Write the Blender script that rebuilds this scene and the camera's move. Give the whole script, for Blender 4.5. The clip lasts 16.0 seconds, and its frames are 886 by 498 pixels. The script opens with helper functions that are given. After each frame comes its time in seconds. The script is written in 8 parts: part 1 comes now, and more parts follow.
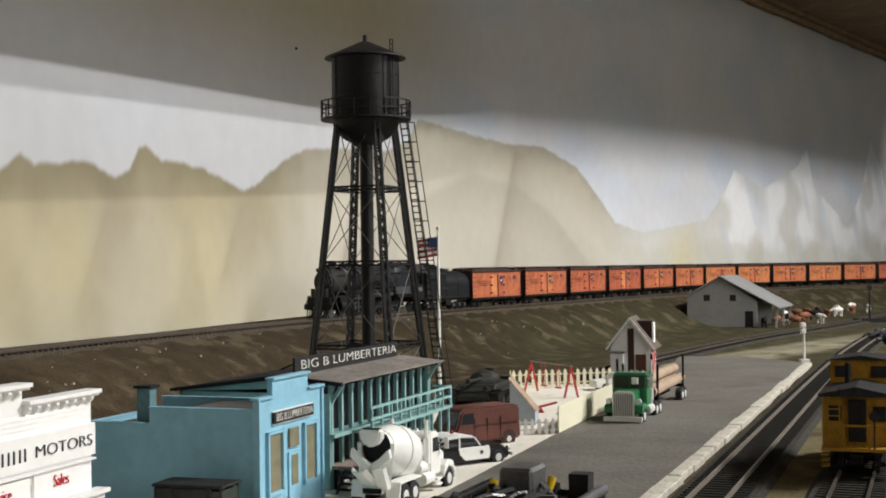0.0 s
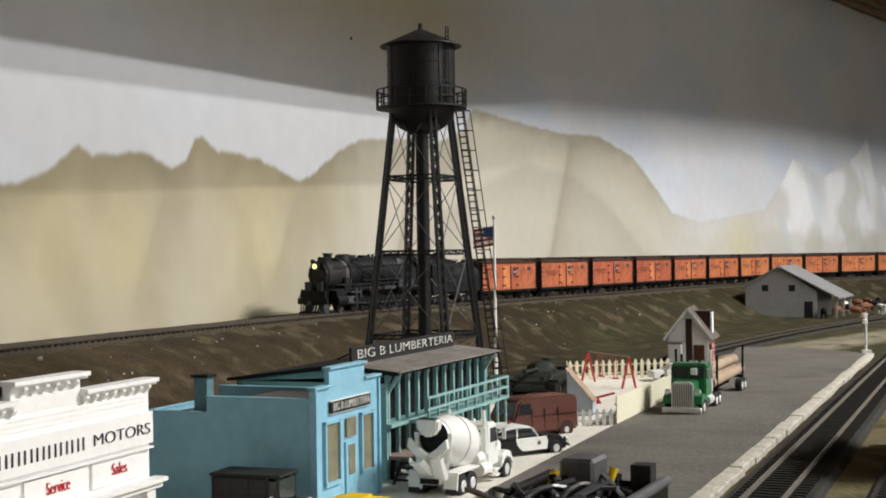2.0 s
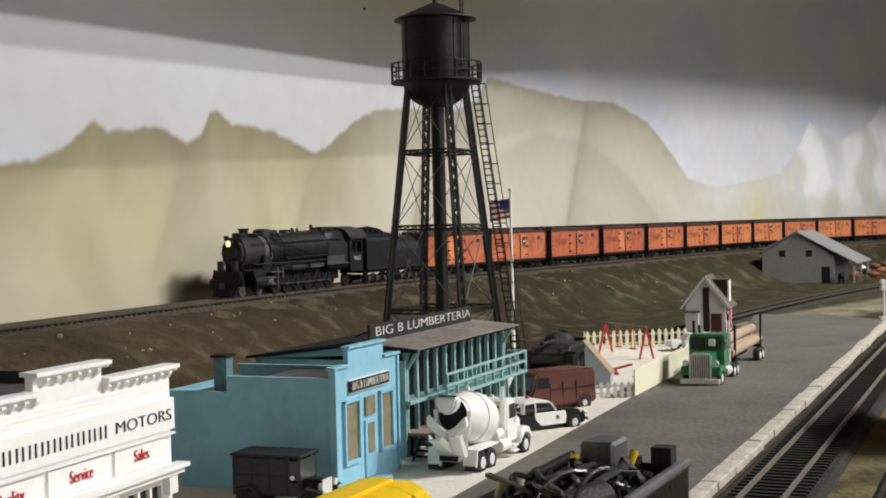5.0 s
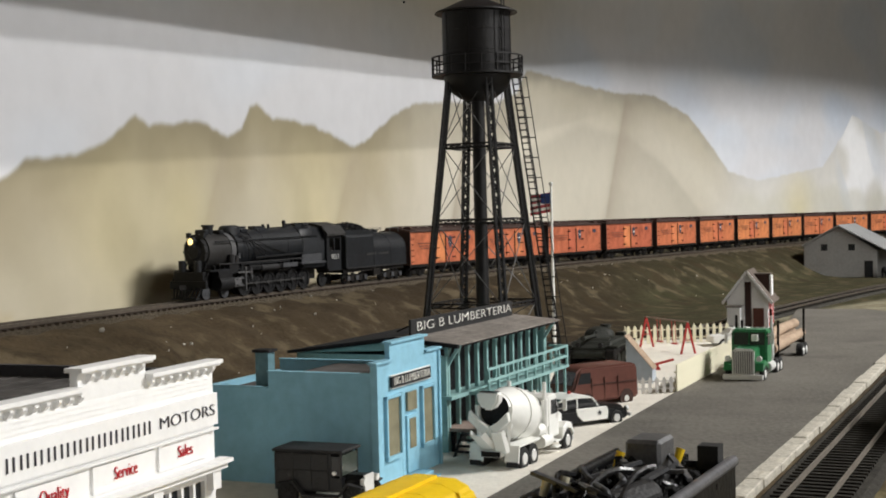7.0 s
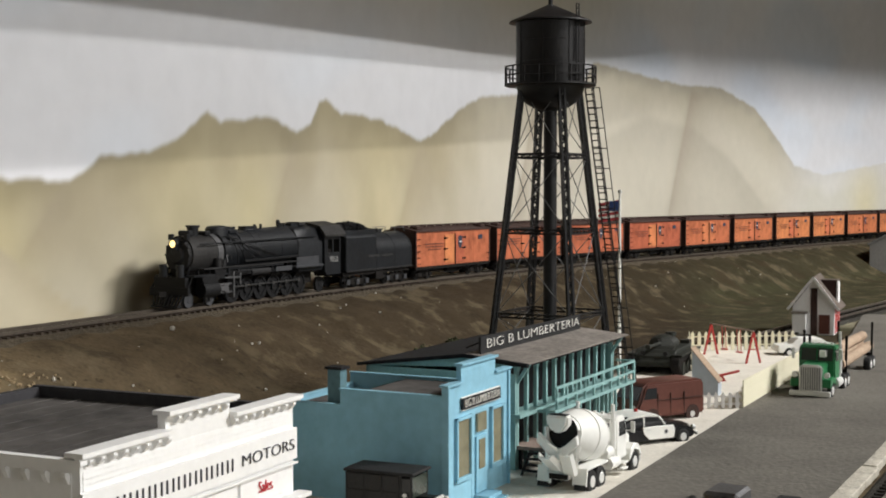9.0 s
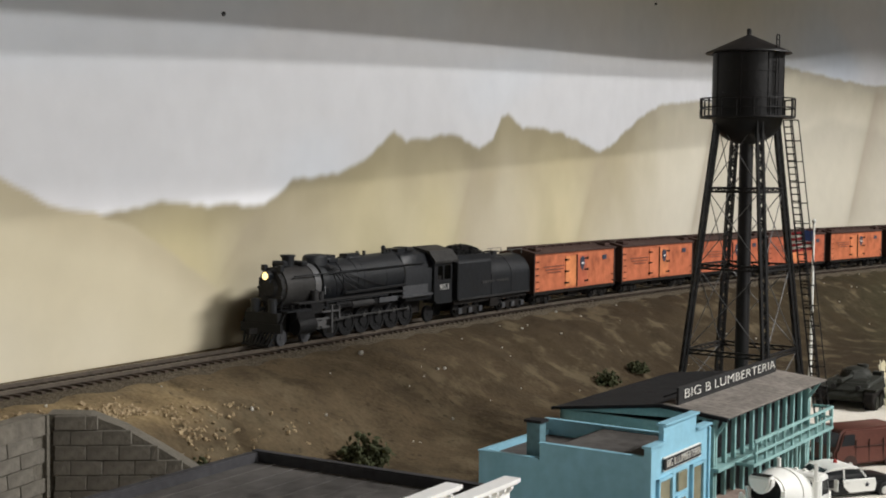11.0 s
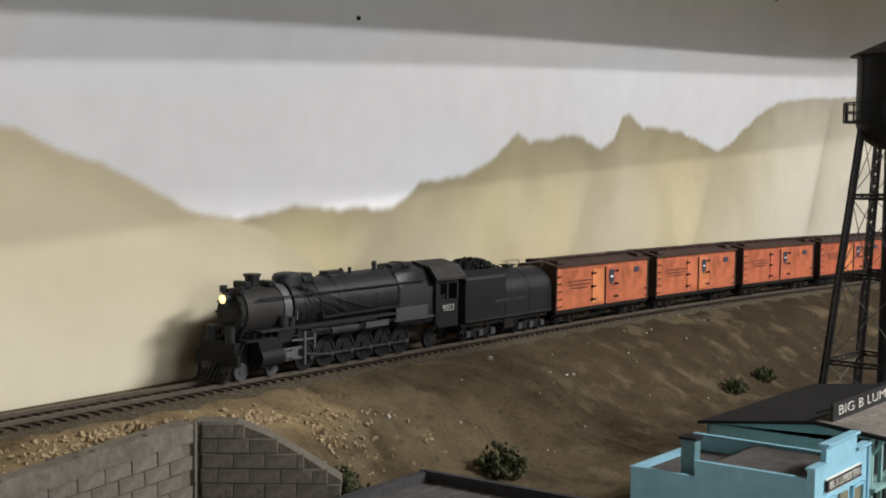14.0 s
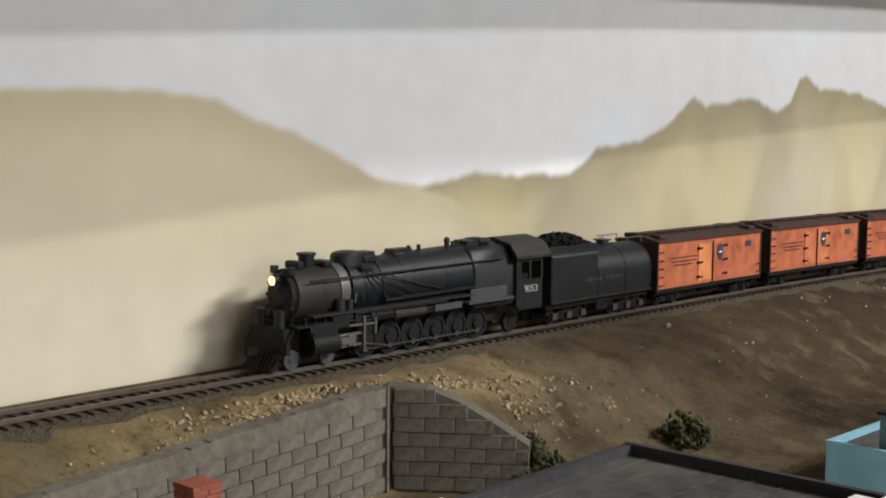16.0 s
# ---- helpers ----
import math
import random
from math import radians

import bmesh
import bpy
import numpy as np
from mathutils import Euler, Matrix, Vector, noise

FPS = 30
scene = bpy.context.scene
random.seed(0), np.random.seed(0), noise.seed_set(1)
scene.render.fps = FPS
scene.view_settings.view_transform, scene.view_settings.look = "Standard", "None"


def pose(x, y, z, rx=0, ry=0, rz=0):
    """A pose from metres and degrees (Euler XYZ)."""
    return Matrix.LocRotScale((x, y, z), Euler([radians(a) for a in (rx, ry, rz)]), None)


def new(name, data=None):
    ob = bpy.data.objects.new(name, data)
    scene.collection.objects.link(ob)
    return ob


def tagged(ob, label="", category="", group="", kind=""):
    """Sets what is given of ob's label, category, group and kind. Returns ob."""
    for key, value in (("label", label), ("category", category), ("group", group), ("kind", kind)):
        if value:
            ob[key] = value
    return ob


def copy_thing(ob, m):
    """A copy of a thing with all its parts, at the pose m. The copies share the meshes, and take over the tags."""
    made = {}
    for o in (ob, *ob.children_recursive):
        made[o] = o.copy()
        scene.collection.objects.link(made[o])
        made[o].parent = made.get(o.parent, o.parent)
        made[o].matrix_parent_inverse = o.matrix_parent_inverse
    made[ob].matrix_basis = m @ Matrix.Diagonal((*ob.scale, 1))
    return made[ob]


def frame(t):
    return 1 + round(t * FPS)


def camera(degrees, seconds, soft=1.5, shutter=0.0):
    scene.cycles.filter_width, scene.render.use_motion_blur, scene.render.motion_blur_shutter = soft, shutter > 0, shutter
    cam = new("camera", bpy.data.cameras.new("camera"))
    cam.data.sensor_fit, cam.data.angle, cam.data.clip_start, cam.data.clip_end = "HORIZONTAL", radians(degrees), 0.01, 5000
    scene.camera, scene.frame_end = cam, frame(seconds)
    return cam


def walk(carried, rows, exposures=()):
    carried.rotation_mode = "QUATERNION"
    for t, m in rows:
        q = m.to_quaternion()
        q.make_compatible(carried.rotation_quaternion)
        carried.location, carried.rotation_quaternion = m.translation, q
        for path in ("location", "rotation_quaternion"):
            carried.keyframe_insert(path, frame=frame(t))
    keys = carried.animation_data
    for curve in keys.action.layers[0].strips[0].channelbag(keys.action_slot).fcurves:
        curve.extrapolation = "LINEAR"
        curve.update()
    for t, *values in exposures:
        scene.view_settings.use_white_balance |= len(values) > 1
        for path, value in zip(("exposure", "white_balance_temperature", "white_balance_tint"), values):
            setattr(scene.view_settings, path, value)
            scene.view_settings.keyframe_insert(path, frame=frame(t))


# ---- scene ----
cam = camera(37.0, 16.0, soft=1.9)


def aim(x, y, z, yaw, pitch, roll):
    return pose(x, y, z, 90 + pitch, 0, yaw) @ pose(0, 0, 0, 0, 0, roll)


walk(cam, [
    (0, aim(0.0000, 0.0000, 0.1116, 0.00, 0.53, -0.74)),
    (0.5, aim(-0.0002, 0.0015, 0.1109, 0.53, 0.56, -0.84)),
    (1, aim(-0.0000, 0.0040, 0.1101, 1.20, 0.34, -0.85)),
    (1.5, aim(-0.0004, 0.0040, 0.1102, 1.86, 0.18, -0.92)),
    (2, aim(-0.0014, 0.0057, 0.1105, 2.35, 0.18, -0.86)),
    (2.5, aim(-0.0012, 0.0048, 0.1112, 2.62, 0.21, -0.84)),
    (3, aim(-0.0021, 0.0045, 0.1120, 2.64, 0.29, -0.75)),
    (3.5, aim(-0.0034, 0.0067, 0.1136, 2.59, 0.12, -0.91)),
    (4, aim(-0.0021, 0.0061, 0.1148, 2.50, -0.79, -1.21)),
    (6.5, aim(-0.0031, 0.0069, 0.1169, 4.28, -1.50, -1.54)),
    (7, aim(-0.0042, 0.0090, 0.1169, 4.68, -1.57, -1.44)),
    (7.5, aim(-0.0066, 0.0087, 0.1221, 5.27, -1.55, -1.10)),
    (8, aim(-0.0074, 0.0096, 0.1260, 5.78, -1.81, -0.63)),
    (8.2, aim(-0.0087, 0.0113, 0.1269, 5.96, -2.02, -0.47)),
    (10.3, aim(-0.0213, -0.0025, 0.1597, 10.78, -2.96, 0.25)),
    (10.5, aim(-0.0253, -0.0013, 0.1620, 11.57, -3.03, 0.35)),
    (11, aim(-0.0310, 0.0069, 0.1691, 14.00, -3.46, 0.56)),
    (11.5, aim(-0.0379, 0.0083, 0.1726, 14.78, -3.14, 0.62)),
    (12, aim(-0.0466, 0.0122, 0.1732, 14.84, -3.33, 0.51)),
    (12.5, aim(-0.0512, 0.0109, 0.1757, 15.32, -3.60, 0.60)),
    (13, aim(-0.0562, 0.0100, 0.1777, 16.18, -3.80, 0.77)),
    (13.5, aim(-0.0588, 0.0078, 0.1784, 16.99, -3.96, 0.76)),
    (14, aim(-0.0613, 0.0067, 0.1781, 17.72, -3.94, 0.72)),
    (14.5, aim(-0.0669, 0.0033, 0.1797, 19.35, -4.25, 0.71)),
    (15, aim(-0.0715, 0.0025, 0.1795, 21.29, -4.65, 0.44)),
    (15.5, aim(-0.0749, -0.0006, 0.1818, 22.63, -5.15, 0.57)),
    (16, aim(-0.0791, -0.0046, 0.1841, 24.07, -5.86, 0.52)),
], exposures=[(0.0, -0.04), (9.0, -0.05), (12.5, -0.03), (16.0, 0.11)])

# ---- light: long ceiling tubes over the aisle, cut off from the upper backdrop by the deck above ----
world = bpy.data.worlds.new("room_air")
scene.world = world
world.use_nodes = True
world.node_tree.nodes["Background"].inputs[0].default_value = (0.9, 0.95, 1.0, 1)
world.node_tree.nodes["Background"].inputs[1].default_value = 0.07
EDGE = Vector((0.213, 0.977, 0))      # along the edge of the deck above
EOUT = Vector((0.977, -0.213, 0))     # from that edge out over the aisle
EDGE0 = Vector((0.330, 0.243, 0.727))  # a point of the edge


def tube_lamp(name, along, out, up, length, watts, color, wide=0.04):
    """An area lamp parallel to the deck's edge, for the fluorescent tubes and the fill."""
    data = bpy.data.lights.new(name, "AREA")
    data.shape, data.size, data.size_y, data.energy, data.color = "RECTANGLE", length, wide, watts, color
    ob = new(name, data)
    eye = EDGE0 + EDGE * along + EOUT * out + Vector((0, 0, up))
    fwd = (-EOUT * out - Vector((0, 0, up + 0.4))).normalized()
    ob.matrix_world = Matrix.Translation(eye) @ Matrix((EDGE, (-fwd).cross(EDGE), -fwd)).transposed().to_4x4()


WARM = (1.0, 0.985, 0.965)
tube_lamp("ceiling_tube", 1.20, 1.460, 0.82, 1.0, 33, WARM, 0.008)
tube_lamp("ceiling_tube", 1.20, 1.393, 0.82, 1.0, 27, WARM, 0.008)
tube_lamp("ceiling_tube", 1.20, 1.180, 0.82, 1.0, 22, WARM, 0.008)
# wide fill lamp added across the aisle for soft bounce; no window stands there
tube_lamp("window_light", -1.3, 3.7, 0.05, 3.0, 58, (1.0, 0.99, 0.97), 1.3)


# ---- materials ----
def mat(name, col, rough=0.7, var=0.2, scale=90.0, bump=0.15, metal=0.0, fine=6.0, rnd=0.0, attr="", emit=0.0, hue=0.0, spec=None):
    m = bpy.data.materials.new(name)
    m.use_nodes = True
    nt = m.node_tree
    b = nt.nodes["Principled BSDF"]
    b.inputs["Roughness"].default_value = rough
    b.inputs["Metallic"].default_value = metal
    b.inputs["Specular IOR Level"].default_value = spec if spec is not None else (0.3 if rough > 0.38 else 0.5)
    tc = nt.nodes.new("ShaderNodeTexCoord")

    def noise_tex(sc, detail):
        n = nt.nodes.new("ShaderNodeTexNoise")
        n.inputs["Scale"].default_value, n.inputs["Detail"].default_value = sc, detail
        nt.links.new(tc.outputs["Object"], n.inputs["Vector"])
        return n

    big, small = noise_tex(scale, 4), noise_tex(scale * fine, 3)
    add = nt.nodes.new("ShaderNodeMath")
    add.operation = "ADD"
    nt.links.new(big.outputs["Fac"], add.inputs[0])
    nt.links.new(small.outputs["Fac"], add.inputs[1])
    rng = nt.nodes.new("ShaderNodeMapRange")
    rng.inputs["From Min"].default_value, rng.inputs["From Max"].default_value = 0.6, 1.4
    rng.inputs["To Min"].default_value, rng.inputs["To Max"].default_value = 1 - var, 1 + var
    nt.links.new(add.outputs[0], rng.inputs["Value"])
    mul = nt.nodes.new("ShaderNodeVectorMath")
    mul.operation = "SCALE"
    mul.inputs[0].default_value = col
    nt.links.new(rng.outputs[0], mul.inputs["Scale"])
    if attr:
        at = nt.nodes.new("ShaderNodeAttribute")
        at.attribute_name = attr
        nt.links.new(at.outputs["Color"], mul.inputs[0])
    out = mul.outputs[0]
    if rnd:
        info = nt.nodes.new("ShaderNodeObjectInfo")
        hsv = nt.nodes.new("ShaderNodeHueSaturation")
        r2 = nt.nodes.new("ShaderNodeMapRange")
        r2.inputs["To Min"].default_value, r2.inputs["To Max"].default_value = 1 - rnd, 1 + rnd
        nt.links.new(info.outputs["Random"], r2.inputs["Value"])
        nt.links.new(r2.outputs[0], hsv.inputs["Value"])
        if hue:
            r3 = nt.nodes.new("ShaderNodeMapRange")
            r3.inputs["To Min"].default_value, r3.inputs["To Max"].default_value = 0.5 - hue, 0.502
            nt.links.new(info.outputs["Random"], r3.inputs["Value"])
            nt.links.new(r3.outputs[0], hsv.inputs["Hue"])
        nt.links.new(out, hsv.inputs["Color"])
        out = hsv.outputs[0]
    nt.links.new(out, b.inputs["Base Color"])
    if bump:
        bp = nt.nodes.new("ShaderNodeBump")
        bp.inputs["Strength"].default_value, bp.inputs["Distance"].default_value = bump, 0.002
        nt.links.new(add.outputs[0], bp.inputs["Height"])
        nt.links.new(bp.outputs[0], b.inputs["Normal"])
    if emit:
        b.inputs["Emission Color"].default_value = (*col, 1)
        b.inputs["Emission Strength"].default_value = emit
    return m


M = {
    "mural": mat("painted_backdrop", (0.7, 0.7, 0.7), 0.85, 0.05, 5, 0.03, fine=9, attr="paint"),
    "earth": mat("earth_scenery", (0.2, 0.16, 0.1), 0.95, 0.30, 60, 0.45, fine=6, attr="paint", spec=0.1),
    "asphalt": mat("lot_asphalt", (0.145, 0.136, 0.119), 0.9, 0.30, 16, 0.3, fine=22, spec=0.15),
    "concrete": mat("pale_concrete", (0.74, 0.70, 0.62), 0.9, 0.12, 40, 0.2, fine=10),
    "kerb": mat("kerb_plaster", (0.50, 0.47, 0.40), 0.9, 0.30, 70, 0.5),
    "wood_deck": mat("deck_wood", (0.26, 0.17, 0.095), 0.7, 0.3, 9, 0.3),
    "plain": mat("room_paint", (0.55, 0.54, 0.50), 0.9, 0.08, 3, 0.05),
    "floor": mat("room_carpet", (0.22, 0.21, 0.20), 0.95, 0.2, 20, 0.1),
    "rail": mat("rail_steel", (0.20, 0.17, 0.14), 0.35, 0.3, 200, 0.1, metal=0.7),
    "tie": mat("tie_wood", (0.055, 0.040, 0.030), 0.85, 0.3, 250, 0.3, rnd=0.3),
    "ballast": mat("ballast_grit", (0.092, 0.074, 0.050), 0.95, 0.45, 300, 1.0, fine=4),
    "black": mat("weathered_black", (0.009, 0.0092, 0.010), 0.30, 0.4, 90, 0.15, spec=0.35),
    "loco": mat("locomotive_black", (0.0058, 0.0070, 0.0092), 0.50, 0.55, 45, 0.08, spec=0.40),
    "grimy": mat("grimy_grey", (0.024, 0.0235, 0.024), 0.6, 0.5, 120, 0.3, spec=0.2),
    "steel": mat("worn_steel", (0.12, 0.12, 0.123), 0.45, 0.3, 150, 0.1, metal=0.4),
    "silver": mat("graphite_grey", (0.07, 0.072, 0.078), 0.45, 0.3, 120, 0.1, metal=0.3),
    "coal": mat("coal_load", (0.010, 0.010, 0.0105), 0.55, 0.5, 300, 1.0, spec=0.15),
    "orange": mat("reefer_orange", (0.46, 0.163, 0.066), 0.66, 0.42, 26, 0.10, fine=5, rnd=0.18, hue=0.018, spec=0.2),
    "oxide": mat("oxide_brown", (0.046, 0.024, 0.019), 0.75, 0.3, 90, 0.2),
    "under": mat("underframe_dark", (0.014, 0.0125, 0.0115), 0.8, 0.35, 150, 0.2, spec=0.1),
    "navy": mat("badge_navy", (0.035, 0.042, 0.065), 0.6, 0.2, 100, 0),
    "white": mat("white_paint", (0.86, 0.86, 0.855), 0.6, 0.05, 60, 0.06),
    "whitepl": mat("white_plastic", (0.83, 0.83, 0.79), 0.4, 0.05, 60, 0.0),
    "cream": mat("cream_plastic", (0.80, 0.76, 0.58), 0.5, 0.06, 60, 0.05),
    "blue": mat("light_blue_clapboard", (0.250, 0.49, 0.62), 0.65, 0.14, 30, 0.1),
    "teal": mat("teal_trim", (0.25, 0.42, 0.41), 0.65, 0.16, 80, 0.1),
    "roofgrey": mat("weathered_roof_boards", (0.21, 0.188, 0.168), 0.85, 0.42, 34, 0.3, fine=8),
    "tar": mat("tar_roof", (0.018, 0.018, 0.0195), 0.85, 0.3, 70, 0.3, spec=0.12),
    "towerblack": mat("tower_black", (0.0110, 0.0104, 0.0112), 0.50, 0.35, 45, 0.1, spec=0.28),
    "glass": mat("shop_glass", (0.22, 0.20, 0.13), 0.15, 0.3, 30, 0.0),
    "darkglass": mat("dark_glass", (0.02, 0.022, 0.025), 0.12, 0.2, 30, 0.0),
    "signblack": mat("sign_black", (0.02, 0.02, 0.021), 0.6, 0.2, 60, 0.05),
    "signwhite": mat("sign_white", (0.82, 0.80, 0.75), 0.6, 0.05, 60, 0.0),
    "signred": mat("sign_red", (0.55, 0.02, 0.03), 0.6, 0.05, 60, 0.0),
    "letter": mat("letter_grey", (0.05, 0.05, 0.06), 0.6, 0.05, 60, 0.0),
    "red": mat("red_paint", (0.40, 0.030, 0.025), 0.5, 0.1, 60, 0.0),
    "yellow": mat("bright_yellow", (0.90, 0.60, 0.015), 0.45, 0.08, 60, 0.05),
    "caboose": mat("caboose_yellow", (0.36, 0.185, 0.014), 0.6, 0.4, 45, 0.1),
    "van": mat("van_rust_red", (0.115, 0.042, 0.031), 0.45, 0.18, 60, 0.05),
    "green": mat("truck_green", (0.028, 0.175, 0.068), 0.3, 0.12, 60, 0.0),
    "chrome": mat("chrome_plastic", (0.70, 0.70, 0.68), 0.35, 0.1, 60, 0.0, metal=0.25),
    "tyre": mat("tyre_rubber", (0.022, 0.022, 0.022), 0.8, 0.2, 200, 0.1),
    "army": mat("army_olive", (0.021, 0.0225, 0.018), 0.65, 0.4, 80, 0.2),
    "log": mat("peeled_log", (0.38, 0.28, 0.20), 0.8, 0.25, 80, 0.3),
    "barn": mat("barn_grey_boards", (0.27, 0.27, 0.265), 0.85, 0.14, 40, 0.15),
    "barnroof": mat("barn_roof_grey", (0.23, 0.235, 0.235), 0.8, 0.15, 40, 0.15),
    "brick": mat("chimney_brick", (0.28, 0.085, 0.056), 0.85, 0.25, 120, 0.4),
    "stone": mat("retaining_block", (0.150, 0.137, 0.116), 0.92, 0.38, 40, 0.45, rnd=0.07, spec=0.1),
    "mortar": mat("wall_mortar", (0.122, 0.110, 0.090), 0.95, 0.25, 80, 0.4),
    "leaf": mat("bush_foliage", (0.050, 0.056, 0.025), 0.9, 0.4, 300, 0.4),
    "cowbrown": mat("cow_brown", (0.22, 0.09, 0.05), 0.7, 0.3, 150, 0.0),
    "cowwhite": mat("cow_white", (0.72, 0.70, 0.66), 0.7, 0.15, 150, 0.0),
    "lamp_on": mat("headlight_glow", (1.0, 0.74, 0.30), 0.4, 0.0, 10, 0.0, emit=2.0),
    "flagred": mat("flag_red", (0.42, 0.05, 0.06), 0.7, 0.05, 60, 0.0),
    "flagblue": mat("flag_blue", (0.03, 0.05, 0.16), 0.7, 0.05, 60, 0.0),
    "rampgrey": mat("ramp_blue_grey", (0.42, 0.47, 0.53), 0.7, 0.1, 60, 0.05),
    "band": mat("wall_plaster", (0.148, 0.133, 0.110), 0.92, 0.38, 35, 0.5),
    "brownroof": mat("cottage_roof_brown", (0.115, 0.092, 0.078), 0.85, 0.25, 60, 0.3),
    "dockwood": mat("dock_planks", (0.30, 0.225, 0.19), 0.85, 0.25, 60, 0.3),
    "gear": mat("running_gear_black", (0.0085, 0.0085, 0.0092), 0.6, 0.5, 120, 0.2, spec=0.22),
    "gearsteel": mat("oily_rod_steel", (0.050, 0.049, 0.048), 0.5, 0.45, 150, 0.1, metal=0.2),
    "graphite": mat("smokebox_graphite", (0.021, 0.0198, 0.019), 0.62, 0.55, 70, 0.1, spec=0.3),
    "roofwash": mat("sun_bleached_roof", (0.092, 0.086, 0.082), 0.85, 0.45, 26, 0.3, spec=0.12),
    "slateblue": mat("chimney_slate_blue", (0.10, 0.19, 0.22), 0.7, 0.25, 60, 0.1),
    "lining": mat("parapet_slate", (0.050, 0.049, 0.053), 0.8, 0.3, 50, 0.2, spec=0.15),
    "roadbed": mat("grey_track_bed", (0.048, 0.045, 0.039), 0.95, 0.4, 120, 0.6, spec=0.1),
    "greytie": mat("buried_grey_ties", (0.038, 0.035, 0.030), 0.9, 0.35, 200, 0.3, rnd=0.2, spec=0.1),
    "brightrail": mat("bright_rail", (0.24, 0.215, 0.18), 0.4, 0.25, 200, 0.1, metal=0.3),
    "sheen": mat("light_sheen_grey", (0.16, 0.16, 0.17), 0.3, 0.3, 80, 0.1, metal=0.3),
    "clearglass": mat("cab_glass", (0.045, 0.055, 0.045), 0.12, 0.2, 30, 0.0),
    "pebble": mat("pale_pebble", (0.62, 0.60, 0.55), 0.85, 0.2, 200, 0.3, rnd=0.2),
}


def blotch(m, colour, scale, lo, hi, amount):
    """Patches of another colour laid over a material's base colour."""
    nt = m.node_tree
    b = nt.nodes["Principled BSDF"]
    old = b.inputs["Base Color"].links[0].from_socket
    tc = nt.nodes.new("ShaderNodeTexCoord")
    n = nt.nodes.new("ShaderNodeTexNoise")
    n.inputs["Scale"].default_value, n.inputs["Detail"].default_value, n.inputs["Roughness"].default_value = scale, 6, 0.62
    nt.links.new(tc.outputs["Object"], n.inputs["Vector"])
    r = nt.nodes.new("ShaderNodeMapRange")
    r.interpolation_type = "SMOOTHSTEP"
    r.inputs["From Min"].default_value, r.inputs["From Max"].default_value, r.inputs["To Max"].default_value = lo, hi, amount
    nt.links.new(n.outputs["Fac"], r.inputs["Value"])
    mx = nt.nodes.new("ShaderNodeMix")
    mx.data_type = "RGBA"
    mx.inputs[7].default_value = (*colour, 1)
    nt.links.new(r.outputs[0], mx.inputs[0])
    nt.links.new(old, mx.inputs[6])
    nt.links.new(mx.outputs[2], b.inputs["Base Color"])


blotch(M["earth"], (0.044, 0.032, 0.018), 22, 0.51, 0.66, 0.75)
blotch(M["earth"], (0.14, 0.112, 0.070), 34, 0.50, 0.66, 0.60)
blotch(M["earth"], (0.030, 0.023, 0.013), 150, 0.58, 0.68, 0.6)
blotch(M["earth"], (0.20, 0.165, 0.11), 420, 0.64, 0.74, 0.4)
blotch(M["asphalt"], (0.085, 0.080, 0.070), 11, 0.52, 0.68, 0.55)
blotch(M["asphalt"], (0.21, 0.20, 0.17), 330, 0.62, 0.72, 0.45)
blotch(M["concrete"], (0.40, 0.37, 0.30), 20, 0.52, 0.7, 0.5)
blotch(M["orange"], (0.085, 0.035, 0.022), 34, 0.60, 0.78, 0.60)
blotch(M["orange"], (0.50, 0.235, 0.14), 13, 0.52, 0.75, 0.40)
blotch(M["caboose"], (0.05, 0.032, 0.012), 60, 0.52, 0.70, 0.70)
blotch(M["loco"], (0.022, 0.022, 0.023), 60, 0.54, 0.75, 0.6)
blotch(M["stone"], (0.060, 0.052, 0.038), 24, 0.56, 0.74, 0.5)
blotch(M["band"], (0.060, 0.052, 0.035), 30, 0.54, 0.72, 0.6)
blotch(M["wood_deck"], (0.40, 0.31, 0.20), 14, 0.50, 0.68, 0.6)
blotch(M["blue"], (0.16, 0.36, 0.46), 22, 0.56, 0.76, 0.40)


# ---- mesh helpers ----
def box(bm, x, y, z, sx, sy, sz, m=None):
    """A box by its centre and sizes."""
    g = bmesh.ops.create_cube(bm, size=1, matrix=(m or Matrix()) @ Matrix.Translation((x, y, z)) @ Matrix.Diagonal((sx, sy, sz, 1)))
    return g["verts"]


def span(bm, x0, x1, y0, y1, z0, z1, m=None):
    return box(bm, (x0 + x1) / 2, (y0 + y1) / 2, (z0 + z1) / 2, abs(x1 - x0), abs(y1 - y0), abs(z1 - z0), m)


def rod(bm, a, b, r, r2=None, seg=8, m=None):
    a, b = Vector(a), Vector(b)
    d = b - a
    t = Matrix.Translation((a + b) / 2) @ d.to_track_quat("Z", "Y").to_matrix().to_4x4()
    bmesh.ops.create_cone(bm, cap_ends=True, segments=seg, radius1=r, radius2=r if r2 is None else r2, depth=d.length, matrix=(m or Matrix()) @ t)


def bar(bm, a, b, w, h=None, m=None):
    """A square bar between two points."""
    a, b = Vector(a), Vector(b)
    d = b - a
    t = Matrix.Translation((a + b) / 2) @ d.to_track_quat("Z", "Y").to_matrix().to_4x4()
    bmesh.ops.create_cube(bm, size=1, matrix=(m or Matrix()) @ t @ Matrix.Diagonal((w, h or w, d.length, 1)))


def ball(bm, x, y, z, r, sx=1, sy=1, sz=1, seg=12, m=None):
    bmesh.ops.create_uvsphere(bm, u_segments=seg, v_segments=max(6, seg // 2 + 2), radius=r, matrix=(m or Matrix()) @ Matrix.Translation((x, y, z)) @ Matrix.Diagonal((sx, sy, sz, 1)))


